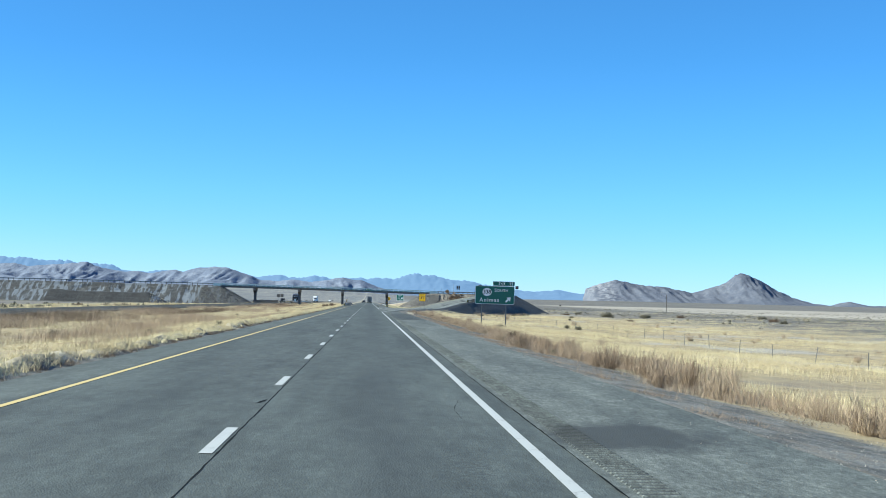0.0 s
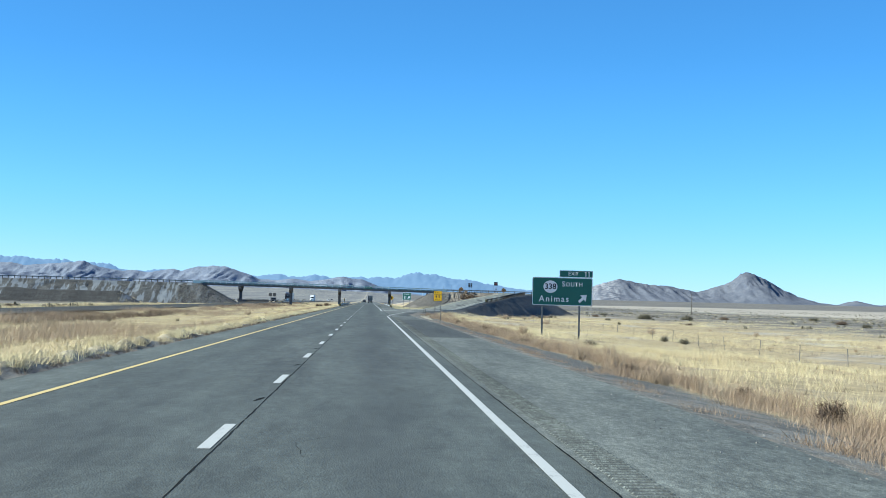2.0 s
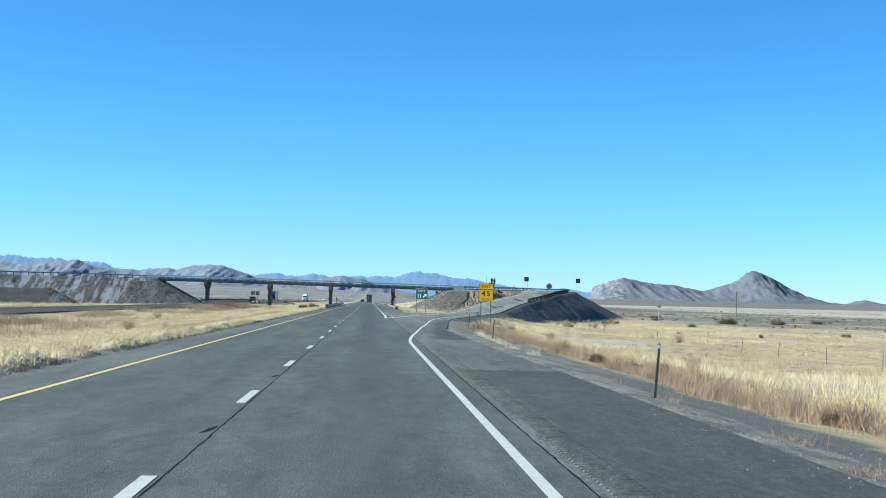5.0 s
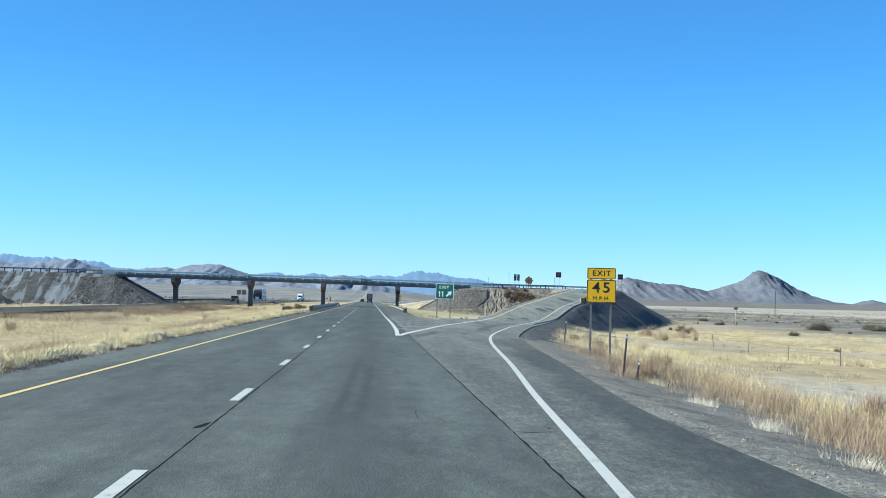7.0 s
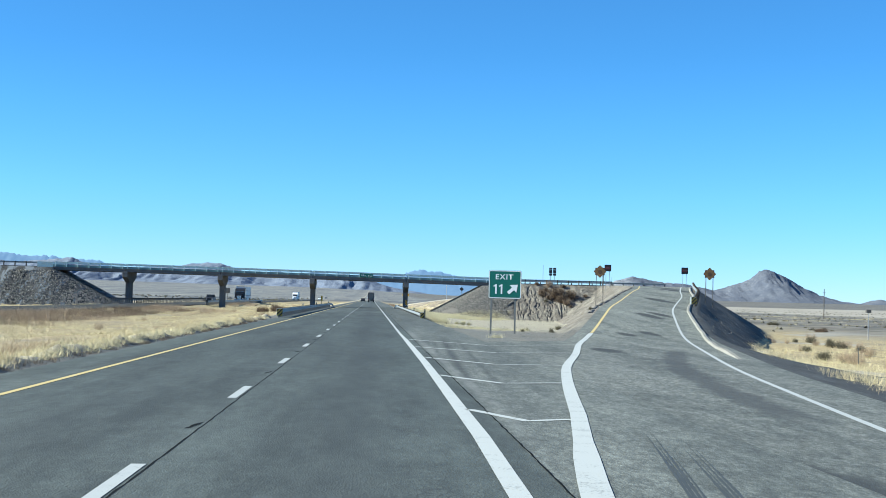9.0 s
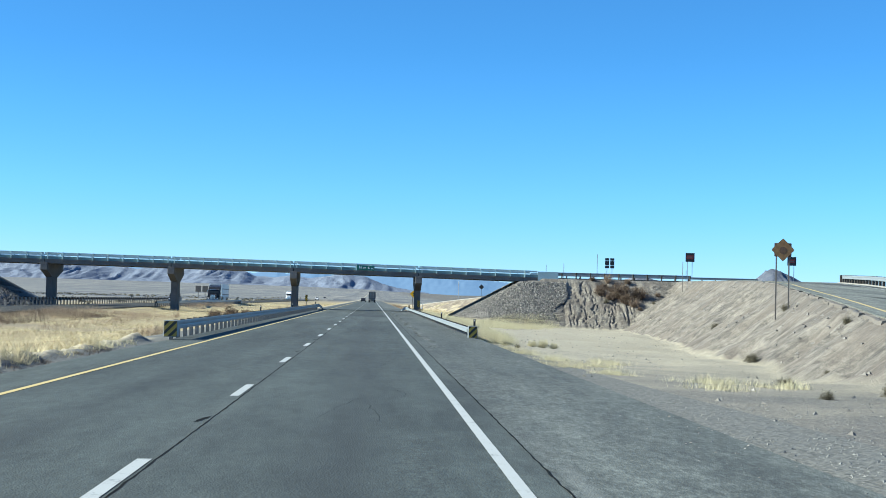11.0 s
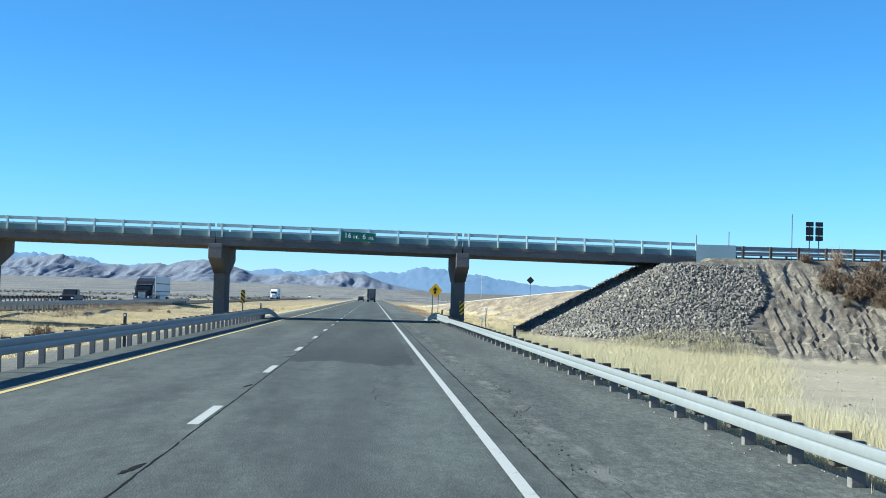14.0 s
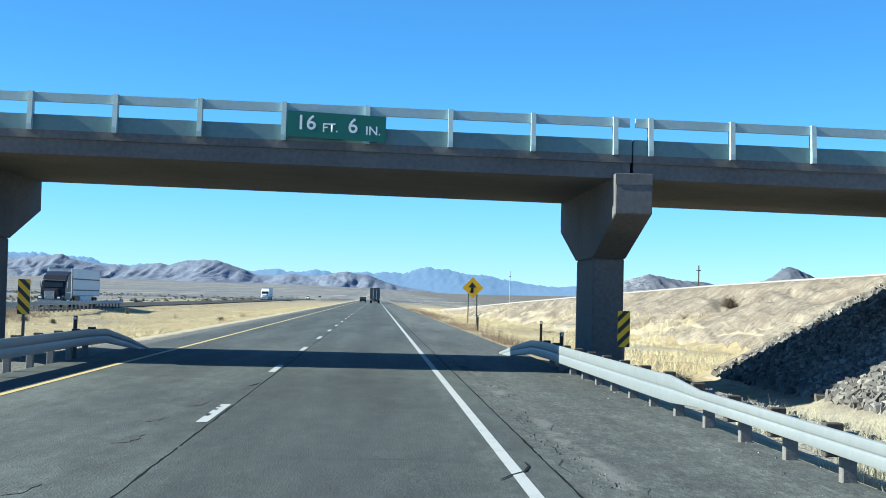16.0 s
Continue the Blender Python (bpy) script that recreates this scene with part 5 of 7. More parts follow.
# block cracking along the outer wheel track, with short cross cracks
rnd = random.Random(77)
for y0, y1, n in ((20, 60, 5), (120, 260, 8), (330, 372, 5), (396, 424, 9), (444, 457, 6), (505, 530, 4)):
    for i in range(n):
        y = y0 + (y1 - y0) * (i + rnd.random()) / n
        x = rnd.uniform(2.35, 2.95)
        run = [(x, y)]
        while len(run) < 6:
            run.append((run[-1][0] + rnd.uniform(-0.16, 0.16), run[-1][1] + rnd.uniform(0.3, 0.9)))
        pts, w = ragged(run, 0.005, int(y) + i, 0.5)
        single("surface_crack", strip(pts, w, pave_z, 0.003), MAT_SEAL, "dark ragged crack along the wheel track", "crack", kind="structure")
        if i % 2:
            pts, w = ragged([run[2], (run[2][0] + rnd.uniform(0.25, 0.7) * rnd.choice((-1, 1)), run[2][1] + rnd.uniform(-0.15, 0.15))], 0.005, int(y) + 40, 0.5)
            single("surface_crack", strip(pts, w, pave_z, 0.003), MAT_SEAL, "short dark cross crack in the wheel track", "crack", kind="structure")
patch("oil_spot", wavy([(0.7, 406.3), (0.82, 406.15), (0.98, 406.6), (1.03, 407.1), (0.9, 407.0), (0.78, 406.8)], 31, 0.03, 0.12), MAT_STAIN_SHADE, "dark smudge in the driving lane", 0.0035)
pts, w = ragged([(0.2, 413.2), (0.45, 413.7), (0.68, 413.9)], 0.014, 413, 0.3)
single("surface_crack", strip(pts, w, pave_z, 0.004), MAT_SEAL, "dark scrape leaving the lane joint", "crack", kind="structure")
# pale worn surface of the passing lane before the overpass, broken along its edge
for x, y, k in ((-0.55, 500.6, 1.0), (-0.62, 503.2, 0.8), (-0.42, 506.0, 1.1), (-0.7, 496.4, 0.7), (-0.05, 509.6, 0.6)):
    patch("chipped_hollow", wavy([(x - 0.12 * k, y - 0.5 * k), (x + 0.08 * k, y - 0.3 * k), (x + 0.12 * k, y + 0.6 * k), (x - 0.04 * k, y + 0.4 * k)], int(y * 7), 0.03, 0.15), MAT_STAIN_SHADE, "dark chipped hollow at the edge of the worn lane", 0.0045)
pts, w = ragged([(3.5, 497.6), (3.72, 498.3), (3.95, 499.4)], 0.02, 498, 0.4)
single("surface_crack", strip(pts, w, pave_z, 0.009), MAT_SEAL, "dark break through the white edge line", "crack", kind="structure")
for i in range(7):
    k = rnd.randrange(38, 42)
    y = 15.2 + 12.192 * k + rnd.uniform(0.2, 2.8)
    patch("paint_chip", wavy([(-0.076, y), (-0.03, y - 0.08), (-0.01, y + 0.16), (-0.076, y + 0.22)], i + 300, 0.015, 0.06), MAT_OLD, "chip missing from a white lane dash", 0.0085)

# ---- signs ----
def lettering(text, size, bold=0.008, squeeze=1.0, space=1.0):
    """Flat letters facing -y, centred on the origin, as a bmesh."""
    cu = bpy.data.curves.new("letters", "FONT")
    cu.body, cu.size, cu.align_x, cu.align_y = text, size, "CENTER", "CENTER"
    cu.offset, cu.extrude, cu.resolution_u, cu.space_character = bold * size, 0.0, 3, space
    ob = bpy.data.objects.new("letters", cu)
    me = bpy.data.meshes.new_from_object(ob)
    bm = bmesh.new()
    bm.from_mesh(me)
    for v in bm.verts:
        v.co = Vector((v.co.x * squeeze, 0, v.co.y))
    bpy.data.objects.remove(ob), bpy.data.meshes.remove(me), bpy.data.curves.remove(cu)
    bmesh.ops.recalc_face_normals(bm, faces=bm.faces)
    if bm.faces and sum(f.normal.y for f in bm.faces) > 0:
        bmesh.ops.reverse_faces(bm, faces=list(bm.faces))
    return bm


def at(bm, x, y, z, m=None):
    if m is not None:
        bmesh.ops.transform(bm, matrix=m, verts=bm.verts)
    bmesh.ops.translate(bm, vec=(x, y, z), verts=bm.verts)
    return bm


def rounded(w, h, r, y0, y1, n=5):
    """A rounded rectangle plate centred on the origin, in the plane x-z."""
    pts = []
    for cx, cz, a0 in ((w / 2 - r, h / 2 - r, 0), (-w / 2 + r, h / 2 - r, 90), (-w / 2 + r, -h / 2 + r, 180), (w / 2 - r, -h / 2 + r, 270)):
        pts += [(cx + r * math.cos(radians(a0 + 90 * i / n)), cz + r * math.sin(radians(a0 + 90 * i / n))) for i in range(n + 1)]
    return extruded(pts, 1, y0, y1)


def frame_ring(w, h, r, t, y0, y1, n=5):
    """The border of such a plate."""
    def loop(w, h, r):
        p = []
        for cx, cz, a0 in ((w / 2 - r, h / 2 - r, 0), (-w / 2 + r, h / 2 - r, 90), (-w / 2 + r, -h / 2 + r, 180), (w / 2 - r, -h / 2 + r, 270)):
            p += [(cx + r * math.cos(radians(a0 + 90 * i / n)), cz + r * math.sin(radians(a0 + 90 * i / n))) for i in range(n + 1)]
        return p
    bm = bmesh.new()
    rows = [[bm.verts.new((x, y, z)) for x, z in loop(*s)] for s, y in (((w, h, r), y1), ((w, h, r), y0), ((w - 2 * t, h - 2 * t, max(0.01, r - t)), y0), ((w - 2 * t, h - 2 * t, max(0.01, r - t)), y1))]
    k = len(rows[0])
    for a, b in zip(rows, rows[1:]):
        for i in range(k):
            bm.faces.new((a[i], a[(i + 1) % k], b[(i + 1) % k], b[i]))
    bmesh.ops.recalc_face_normals(bm, faces=bm.faces)
    return bm


def arrow(size, turn):
    """A stout highway arrow pointing up, turned clockwise by turn degrees."""
    s = size
    pts = [(-0.13, -0.5), (0.13, -0.5), (0.13, 0.02), (0.4, 0.02), (0.0, 0.52), (-0.4, 0.02), (-0.13, 0.02)]
    return at(extruded([(x * s, z * s) for x, z in pts], 1, -0.004, 0), 0, 0, 0, Matrix.Rotation(radians(turn), 4, "Y"))


def plate(parent, name, x, z, w, h, mat, r=0.06, border=0.03, border_mat=None, y=0.0, label=""):
    p = part(name, at(rounded(w, h, r, y, y + 0.02), x, 0, z), mat, parent, label)
    if border:
        part("border", at(frame_ring(w - 0.02, h - 0.02, r, border, y - 0.004, y + 0.001), x, 0, z), border_mat or MAT_SIGNWHITE, p)
    return p


def words(parent, text, x, z, size, mat, y=-0.004, bold=0.008, squeeze=1.0, space=1.0):
    return part("lettering", at(lettering(text, size, bold, squeeze, space), x, y, z), mat, parent)


def ones(parent, x, z, h, gap, mat, y=-0.004):
    """The number eleven: two strokes, each with a slanting flag."""
    for k in (-0.5, 0.5):
        w, o = h * 0.085, x + k * gap
        bm = extruded([(o - w, z - h / 2), (o + w, z - h / 2), (o + w, z + h / 2), (o - w * 0.4, z + h / 2), (o - w * 3.2, z + h * 0.32), (o - w * 2.6, z + h * 0.22), (o - w, z + h * 0.3)], 1, y - 0.003, y)
        part("lettering", bm, mat, parent)


def sign_post(parent, x, z0, z1, w=0.075, mat=None):
    """An I-shaped steel post behind the plates."""
    bm = bmesh.new()
    box(bm, x - w / 2, x + w / 2, 0.03, 0.045, z0, z1)
    box(bm, x - 0.008, x + 0.008, 0.045, 0.105, z0, z1)
    box(bm, x - w / 2, x + w / 2, 0.105, 0.12, z0, z1)
    part("post", bm, mat or MAT_SIGNPOST, parent)


exit_sign = thing("guide_sign", pose(17.2, 172.0, 0, 0, 0, 3), "large green exit sign with white lettering on two steel posts", "road sign")
p = plate(exit_sign, "panel", 0, 2.73, 4.9, 2.26, MAT_GREEN, 0.16, 0.045)
disc = bmesh.new()
bmesh.ops.create_cone(disc, cap_ends=True, segments=36, radius1=0.5, radius2=0.5, depth=0.004, matrix=Matrix.Rotation(radians(90), 4, "X"))
for v in disc.verts:
    v.co.x *= 1.14
d = part("route_disc", at(disc, -0.98, -0.006, 3.1), MAT_SIGNWHITE, p, "white route disc with black digits")
words(d, "338", -0.98, 3.1, 0.64, MAT_BLACK, -0.011, 0.018)
words(p, "S", 0.08, 3.32, 0.6, MAT_SIGNWHITE)
words(p, "OUTH", 0.95, 3.295, 0.47, MAT_SIGNWHITE, squeeze=0.98, space=1.12)
words(p, "Animas", -0.68, 2.12, 0.68, MAT_SIGNWHITE, bold=0.012, squeeze=1.0, space=1.25)
part("arrow", at(arrow(0.85, 48), 1.67, -0.004, 2.2), MAT_SIGNWHITE, p)
t = plate(exit_sign, "exit_tab", 1.1, 4.16, 2.72, 0.56, MAT_GREEN, 0.08, 0.03)
words(t, "E", 0.55, 4.17, 0.44, MAT_SIGNWHITE)
words(t, "XIT", 0.98, 4.16, 0.38, MAT_SIGNWHITE)
ones(t, 2.02, 4.17, 0.4, 0.26, MAT_SIGNWHITE)
for x in (-1.6, 1.42):
    sign_post(exit_sign, x, gz(17.2 + x, 172) - 0.5, 3.8, 0.13)

speed_sign = thing("advisory_sign", pose(12.0, 271.2, 0, 0, 0, -6), "yellow exit speed sign with black lettering on two steel posts", "road sign")
p = plate(speed_sign, "exit_panel", 0, 3.02, 1.22, 0.48, MAT_SIGNYELLOW, 0.05, 0.02, MAT_BLACK)
words(p, "EXIT", 0, 3.02, 0.33, MAT_BLACK, bold=0.004, squeeze=1.05, space=1.15)
p = plate(speed_sign, "speed_panel", 0, 2.265, 1.24, 0.98, MAT_SIGNYELLOW, 0.06, 0.022, MAT_BLACK)
words(p, "45", 0, 2.4, 0.62, MAT_BLACK, bold=0.012, squeeze=1.08, space=1.3)
words(p, "M.P.H.", 0, 1.95, 0.24, MAT_BLACK, bold=0.0, space=1.15)
for x in (-0.42, 0.42):
    sign_post(speed_sign, x, gz(12 + x, 271.2) - 0.4, 3.1, 0.08)

gore_sign = thing("gore_sign", pose(9.32, 346.7, 0, 0, 0, -8), "green exit number sign with white border on two steel posts", "road sign")
p = plate(gore_sign, "panel", 0, 2.6, 1.74, 1.5, MAT_GREEN, 0.1, 0.04)
words(p, "EXIT", -0.05, 2.99, 0.39, MAT_SIGNWHITE, bold=0.01, squeeze=1.08, space=1.15)
ones(p, -0.33, 2.35, 0.52, 0.3, MAT_SIGNWHITE)
part("arrow", at(arrow(0.68, 48), 0.42, -0.004, 2.37), MAT_SIGNWHITE, p)
for x in (-0.72, 0.56):
    sign_post(gore_sign, x, gz(9.3 + x, 346.7) - 0.3, 3.3, 0.09)

clearance = thing("clearance_sign", pose(1.2, DECK_NEAR - 0.25, 0), "green bridge clearance sign on the parapet with worn white lettering", "road sign")
lean = Matrix.Rotation(radians(2.2), 4, "Y")
p = part("panel", at(rounded(2.31, 0.6, 0.03, 0, 0.02), 0, 0, 5.64, lean), MAT_GREEN, clearance)
part("bracket", new_box(-1.0, 1.0, 0.021, 0.09, 5.5, 5.56), MAT_ALU, clearance)
for text, x, z, size in (("16", -0.7, 0.03, 0.48), ("FT.", -0.14, -0.055, 0.29), ("6", 0.39, 0.02, 0.48), ("IN.", 0.86, -0.06, 0.29)):
    words(p, text, x - 0.0, 5.64 + z - 0.038 * x, size, MAT_SIGNWHITE, bold=0.012)


def diamond(side, y0, y1):
    h = side / math.sqrt(2)
    k = 0.06
    return extruded([(0, -h), (k, -h + k * 0.6), (h - k * 0.6, -k), (h, 0), (h - k * 0.6, k), (k, h - k * 0.6), (0, h), (-k, h - k * 0.6), (-h + k * 0.6, k), (-h, 0), (-h + k * 0.6, -k), (-k, -h + k * 0.6)], 1, y0, y1)


merge_sign = thing("merge_sign", pose(10.1, 598.2, 0), "yellow diamond merge sign with a black arrow on two posts", "road sign")
p = part("panel", at(diamond(1.2, 0, 0.02), 0, 0, 2.65), MAT_SIGNYELLOW, merge_sign)
a = arrow(0.85, 0)
box(a, 0.02, 0.14, -0.004, 0, -0.42, 0.0, 0, Matrix.Rotation(radians(35), 4, "Y"))
part("arrow", at(a, -0.05, -0.004, 2.65), MAT_BLACK, p)
for x in (-0.35, 0.35):
    sign_post(merge_sign, x, gz(10 + x, 598) - 0.3, 2.3, 0.08, MAT_POST)
far_sign = thing("warning_sign", pose(24.7, 622.3, 0), "dark back of a diamond sign on a thin post", "road sign")
part("panel", at(diamond(0.75, 0, 0.02), 0, 0, 4.55), MAT_BLACK, far_sign)
sign_post(far_sign, 0, gz(24.7, 622.3) - 0.3, 4.3, 0.07)


def curve_sign(x, y, z0, label):
    """A diamond mounted on a square backing board."""
    s = thing("diamond_sign", pose(x, y, 0, 0, 0, -6), label, "road sign", "diamond signs beside the ramp")
    b = part("backing_board", at(rounded(0.92, 0.74, 0.04, 0.025, 0.04), 0, 0, 4.85), MAT_RUST, s, "weathered brown board")
    p = part("panel", at(diamond(0.86, -0.002, 0.02), 0, 0, 4.85), MAT_RUST2, s, "faded orange-brown diamond")
    c = bmesh.new()
    bmesh.ops.create_cone(c, cap_ends=True, segments=24, radius1=0.2, radius2=0.2, depth=0.006, matrix=Matrix.Rotation(radians(90), 4, "X"))
    part("symbol", at(c, 0, -0.006, 4.82), MAT_RUST, p)
    for px in (-0.34, 0.34):
        sign_post(s, px, z0 - 0.4, 4.6, 0.06, MAT_POST)


MAT_RUST = speckled("weathered_brown_board", (0.05, 0.032, 0.022), (0.11, 0.066, 0.04), 8, 0.8, 0.1)
MAT_RUST2 = speckled("faded_brown_sheeting", (0.11, 0.06, 0.026), (0.24, 0.145, 0.06), 5, 0.7, 0.05)
MAT_DULLRED = speckled("dull_red_sheeting", (0.15, 0.02, 0.022), (0.23, 0.035, 0.035), 4, 0.6, 0.02)
curve_sign(24.4, 407.7, gz(24.4, 407.7), "weathered diamond sign on a square board beside the ramp")
curve_sign(34.9, 406.4, gz(34.9, 406.4), "weathered diamond sign on a square board behind the ramp guardrail")


def wrong_way(x, y, ground):
    s = thing("prohibition_sign", pose(x, y, 0), "dark square sign with a faded red face on two posts", "road sign", "red signs at the ramp head")
    z = ground + 3.45
    p = part("panel", at(rounded(1.14, 1.12, 0.05, 0, 0.02), 0, 0, z), MAT_BLACK, s)
    part("red_face", at(rounded(0.86, 0.46, 0.05, -0.004, 0.001), 0, 0, z + 0.02), MAT_DULLRED, p)
    part("bar", at(rounded(0.6, 0.13, 0.02, -0.008, -0.003), 0, 0, z + 0.02), MAT_POST, p)
    for px in (-0.3, 0.3):
        sign_post(s, px, ground - 0.4, z + 0.3, 0.05, MAT_ALU)


wrong_way(42.0, 507.0, gz(42, 507))
wrong_way(55.6, 509.0, gz(55.6, 509))
shield = thing("route_marker", pose(35.2, 526.9, 0), "two stacked columns of small dark route plates on posts", "road sign")
g = float(cross_z(35)) - 0.2
for x in (-0.36, 0.36):
    for z, h in ((3.15, 0.34), (2.62, 0.62), (2.08, 0.36)):
        part("route_plate", at(rounded(0.58, h, 0.05, 0, 0.02), x, 0, g + z), MAT_BLACK, shield)
    sign_post(shield, x, g - 0.3, g + 3.2, 0.05)


def marker(x, y, z0, top, w, slant, label):
    s = thing("object_marker", pose(x, y, 0), label, "object marker", "hazard markers at the piers")
    h = 0.88
    p = part("panel", at(rounded(w, h, 0.02, 0, 0.015), 0, 0, top - h / 2), MAT_SIGNYELLOW, s)
    part("stripe", at(striped(w, h, slant), 0, -0.004, top - h / 2), MAT_BLACK, p)
    part("post", new_box(-0.035, 0.035, 0.02, 0.06, z0, top - 0.1), MAT_POST, s)


marker(8.3, 518.4, -1.2, 1.5, 0.3, 1, "yellow and black striped hazard marker beside the bridge pier")
marker(-6.6, 520.0, -0.6, 1.92, 0.31, -1, "yellow and black striped hazard marker in the median")
for x, y, h, kind in ((7.05, 398.5, 1.0, 0), (7.0, 429.0, 0.95, 0), (6.98, 470.0, 0.95, 0), (7.1, 520.8, 0.95, 0), (-5.45, 430.0, 1.05, 0), (-5.45, 468.0, 1.05, 0), (-5.4, 520.5, 1.1, 0), (9.0, 249.3, 1.15, 1), (9.25, 248.6, 0.5, 1), (7.8, 179.4, 1.1, 1), (8.1, 220.1, 1.15, 1), (12.2, 283.7, 1.25, 1), (8.5, 570.0, 1.0, 0), (8.6, 538.0, 1.2, 0)):
    z = gz(x, y)
    s = thing("delineator_post", pose(x, y, z, 0, 4 if kind else 0, 0), "thin dark delineator post with a small pale reflector" if not kind else "leaning weathered steel marker post", "marker post", "roadside marker posts")
    if kind:
        bm = new_box(-0.026, 0.026, -0.008, 0.008, -0.3, h)
        box(bm, -0.008, 0.008, 0.009, 0.035, -0.3, h)
        part("stake", bm, MAT_POST, s)
    else:
        part("stake", new_box(-0.05, 0.05, -0.02, 0.02, -0.4, h, 0.008), MAT_BLACK, s)
    part("reflector", new_box(-0.026, 0.026, -0.03, -0.021, h - 0.1, h - 0.03, 0.004), MAT_SIGNWHITE, s)

for x, y, top in ((8.0, 494.8, 1.27), (8.0, 497.1, 0.76)):
    z = gz(x, y)
    s = thing("delineator_post", pose(x, y, z, 0, 2, 0), "thin steel post with a square white reflector behind the guardrail", "marker post", "roadside marker posts")
    part("stake", new_box(-0.02, 0.02, -0.012, 0.012, -0.3, top - z), MAT_POST, s)
    part("reflector", new_box(-0.055, 0.055, -0.022, -0.013, top - z - 0.2, top - z, 0.006), MAT_SIGNWHITE, s, "square white reflector plate")
chute = single("downdrain", strip([(20.6 - 0.35 * k, 592.0 + 2.0 * k) for k in range(12)], 0.5, lambda x, y: gz(x, y) + 0.12, 0.0), MAT_SIGNPALE, "pale concrete drain chute down the washed bank", "drain", kind="structure")

# ---- fence along the right of way ----
fence = thing("wire_fence", pose(0, 0, 0), "thin steel wire fence crossing the dry grass", "fence")
rnd = random.Random(8)
post_me = mesh_of("fence_post", new_box(-0.018, 0.018, -0.018, 0.018, -0.4, 1.05), MAT_GREYTIMBER)
posts = []
for k in range(36):
    y = 20 + k * 9.3
    x = 28.5 + 1.2 * math.sin(y * 0.01) + rnd.uniform(-0.1, 0.1)
    z = gz(x, y)
    posts.append((x, y, z))
    p = new("fence_post", post_me)
    p.parent, p.location, p.rotation_euler = fence, (x, y, z), (rnd.gauss(0, 0.03), rnd.gauss(0, 0.05), 0)
for h in (0.35, 0.7, 1.05):
    bm = bmesh.new()
    for a, b in zip(posts, posts[1:]):
        rod(bm, (a[0], a[1], a[2] + h), (b[0], b[1], b[2] + h), 0.006, 4)
    part("wire", bm, MAT_POST, fence)

# ---- poles ----
def pole(name, x, y, top, r, label, category, arms=()):
    z = gz(x, y)
    s = thing(name, pose(x, y, z), label, category)
    part("shaft", rod(bmesh.new(), (0, 0, -0.5), (0, 0, top - z), r, 10, r * 0.75), MAT_TIMBER if name == "utility_pole" else MAT_ALU, s)
    for a, b, rr in arms:
        part("arm", rod(bmesh.new(), Vector(a), Vector(b), rr, 8), MAT_TIMBER if name == "utility_pole" else MAT_ALU, s)
    return s


pole("utility_pole", 64.0, 750.0, 9.3, 0.16, "weathered timber utility pole", "utility pole", [((-0.45, 0, 10.2), (0.45, 0, 10.2), 0.07)])
pole("utility_pole", 169.5, 782.0, 9.2, 0.17, "distant timber utility pole on the flats", "utility pole", [((-0.5, 0, 9.8), (0.5, 0, 9.8), 0.07)])
lamp = pole("mast", 27.8, 751.5, 7.3, 0.09, "slim white mast with a small head", "mast", [((-0.2, 0, 7.9), (0.2, 0, 7.9), 0.07)])
meter = pole("marker_mast", 61.8, 437.4, 1.6, 0.05, "short post with a small grey box on top", "post", [])
part("box", new_box(-0.3, 0.3, -0.2, 0.2, 3.2, 3.6, 0.03), MAT_POST, meter)
for x, y, top in ((33.4, 526.6, 8.6), (28.8, 527.2, 7.2), (26.3, 527.0, 6.9), (41.2, 507.5, 7.2), (46, 526.8, 6.6)):
    z = gz(x, y)
    s = thing("thin_pole", pose(x, y, z), "thin bare steel pole beside the crossroad", "pole", "thin poles on the embankment")
    part("shaft", rod(bmesh.new(), (0, 0, -0.4), (0, 0, top - z), 0.035, 6), MAT_POST, s)
board = thing("billboard", pose(-43, 705, 0), "far sign board seen edge-on on two posts in the median", "sign board")
for x in (-0.9, 0.9):
    part("post", new_box(x - 0.06, x + 0.06, -0.06, 0.06, -1.4, 3.8), MAT_POST, board)
    part("panel", new_box(x - 0.75, x + 0.75, -0.1, -0.065, 2.2, 3.8, 0.02), MAT_POST, board)

# ---- vehicles ----
MAT_TRAILER = speckled("white_trailer_skin", (0.5, 0.5, 0.5), (0.6, 0.6, 0.6), 1.2, 0.45, 0.05)
# dark copy of the trailer skin, imitating the far lorry's shaded rear
MAT_DARKTRAILER = speckled("shaded_trailer_skin", (0.06, 0.06, 0.062), (0.12, 0.12, 0.122), 1.2, 0.6, 0.05)
MAT_CAB = speckled("dark_cab_paint", (0.01, 0.01, 0.013), (0.02, 0.02, 0.025), 2, 0.4, 0.02)
MAT_CABWHITE = speckled("white_cab_paint", (0.66, 0.67, 0.68), (0.76, 0.77, 0.78), 2, 0.3, 0.02)
MAT_RUBBER = speckled("tyre_rubber", (0.012, 0.012, 0.012), (0.03, 0.03, 0.03), 20, 0.85, 0.2)
MAT_CHROME = speckled("polished_trim", (0.6, 0.6, 0.62), (0.75, 0.75, 0.77), 5, 0.15, 0.02, 1.0)
MAT_WINDOW = speckled("tinted_window", (0.01, 0.013, 0.016), (0.02, 0.024, 0.028), 2, 0.06, 0.0)


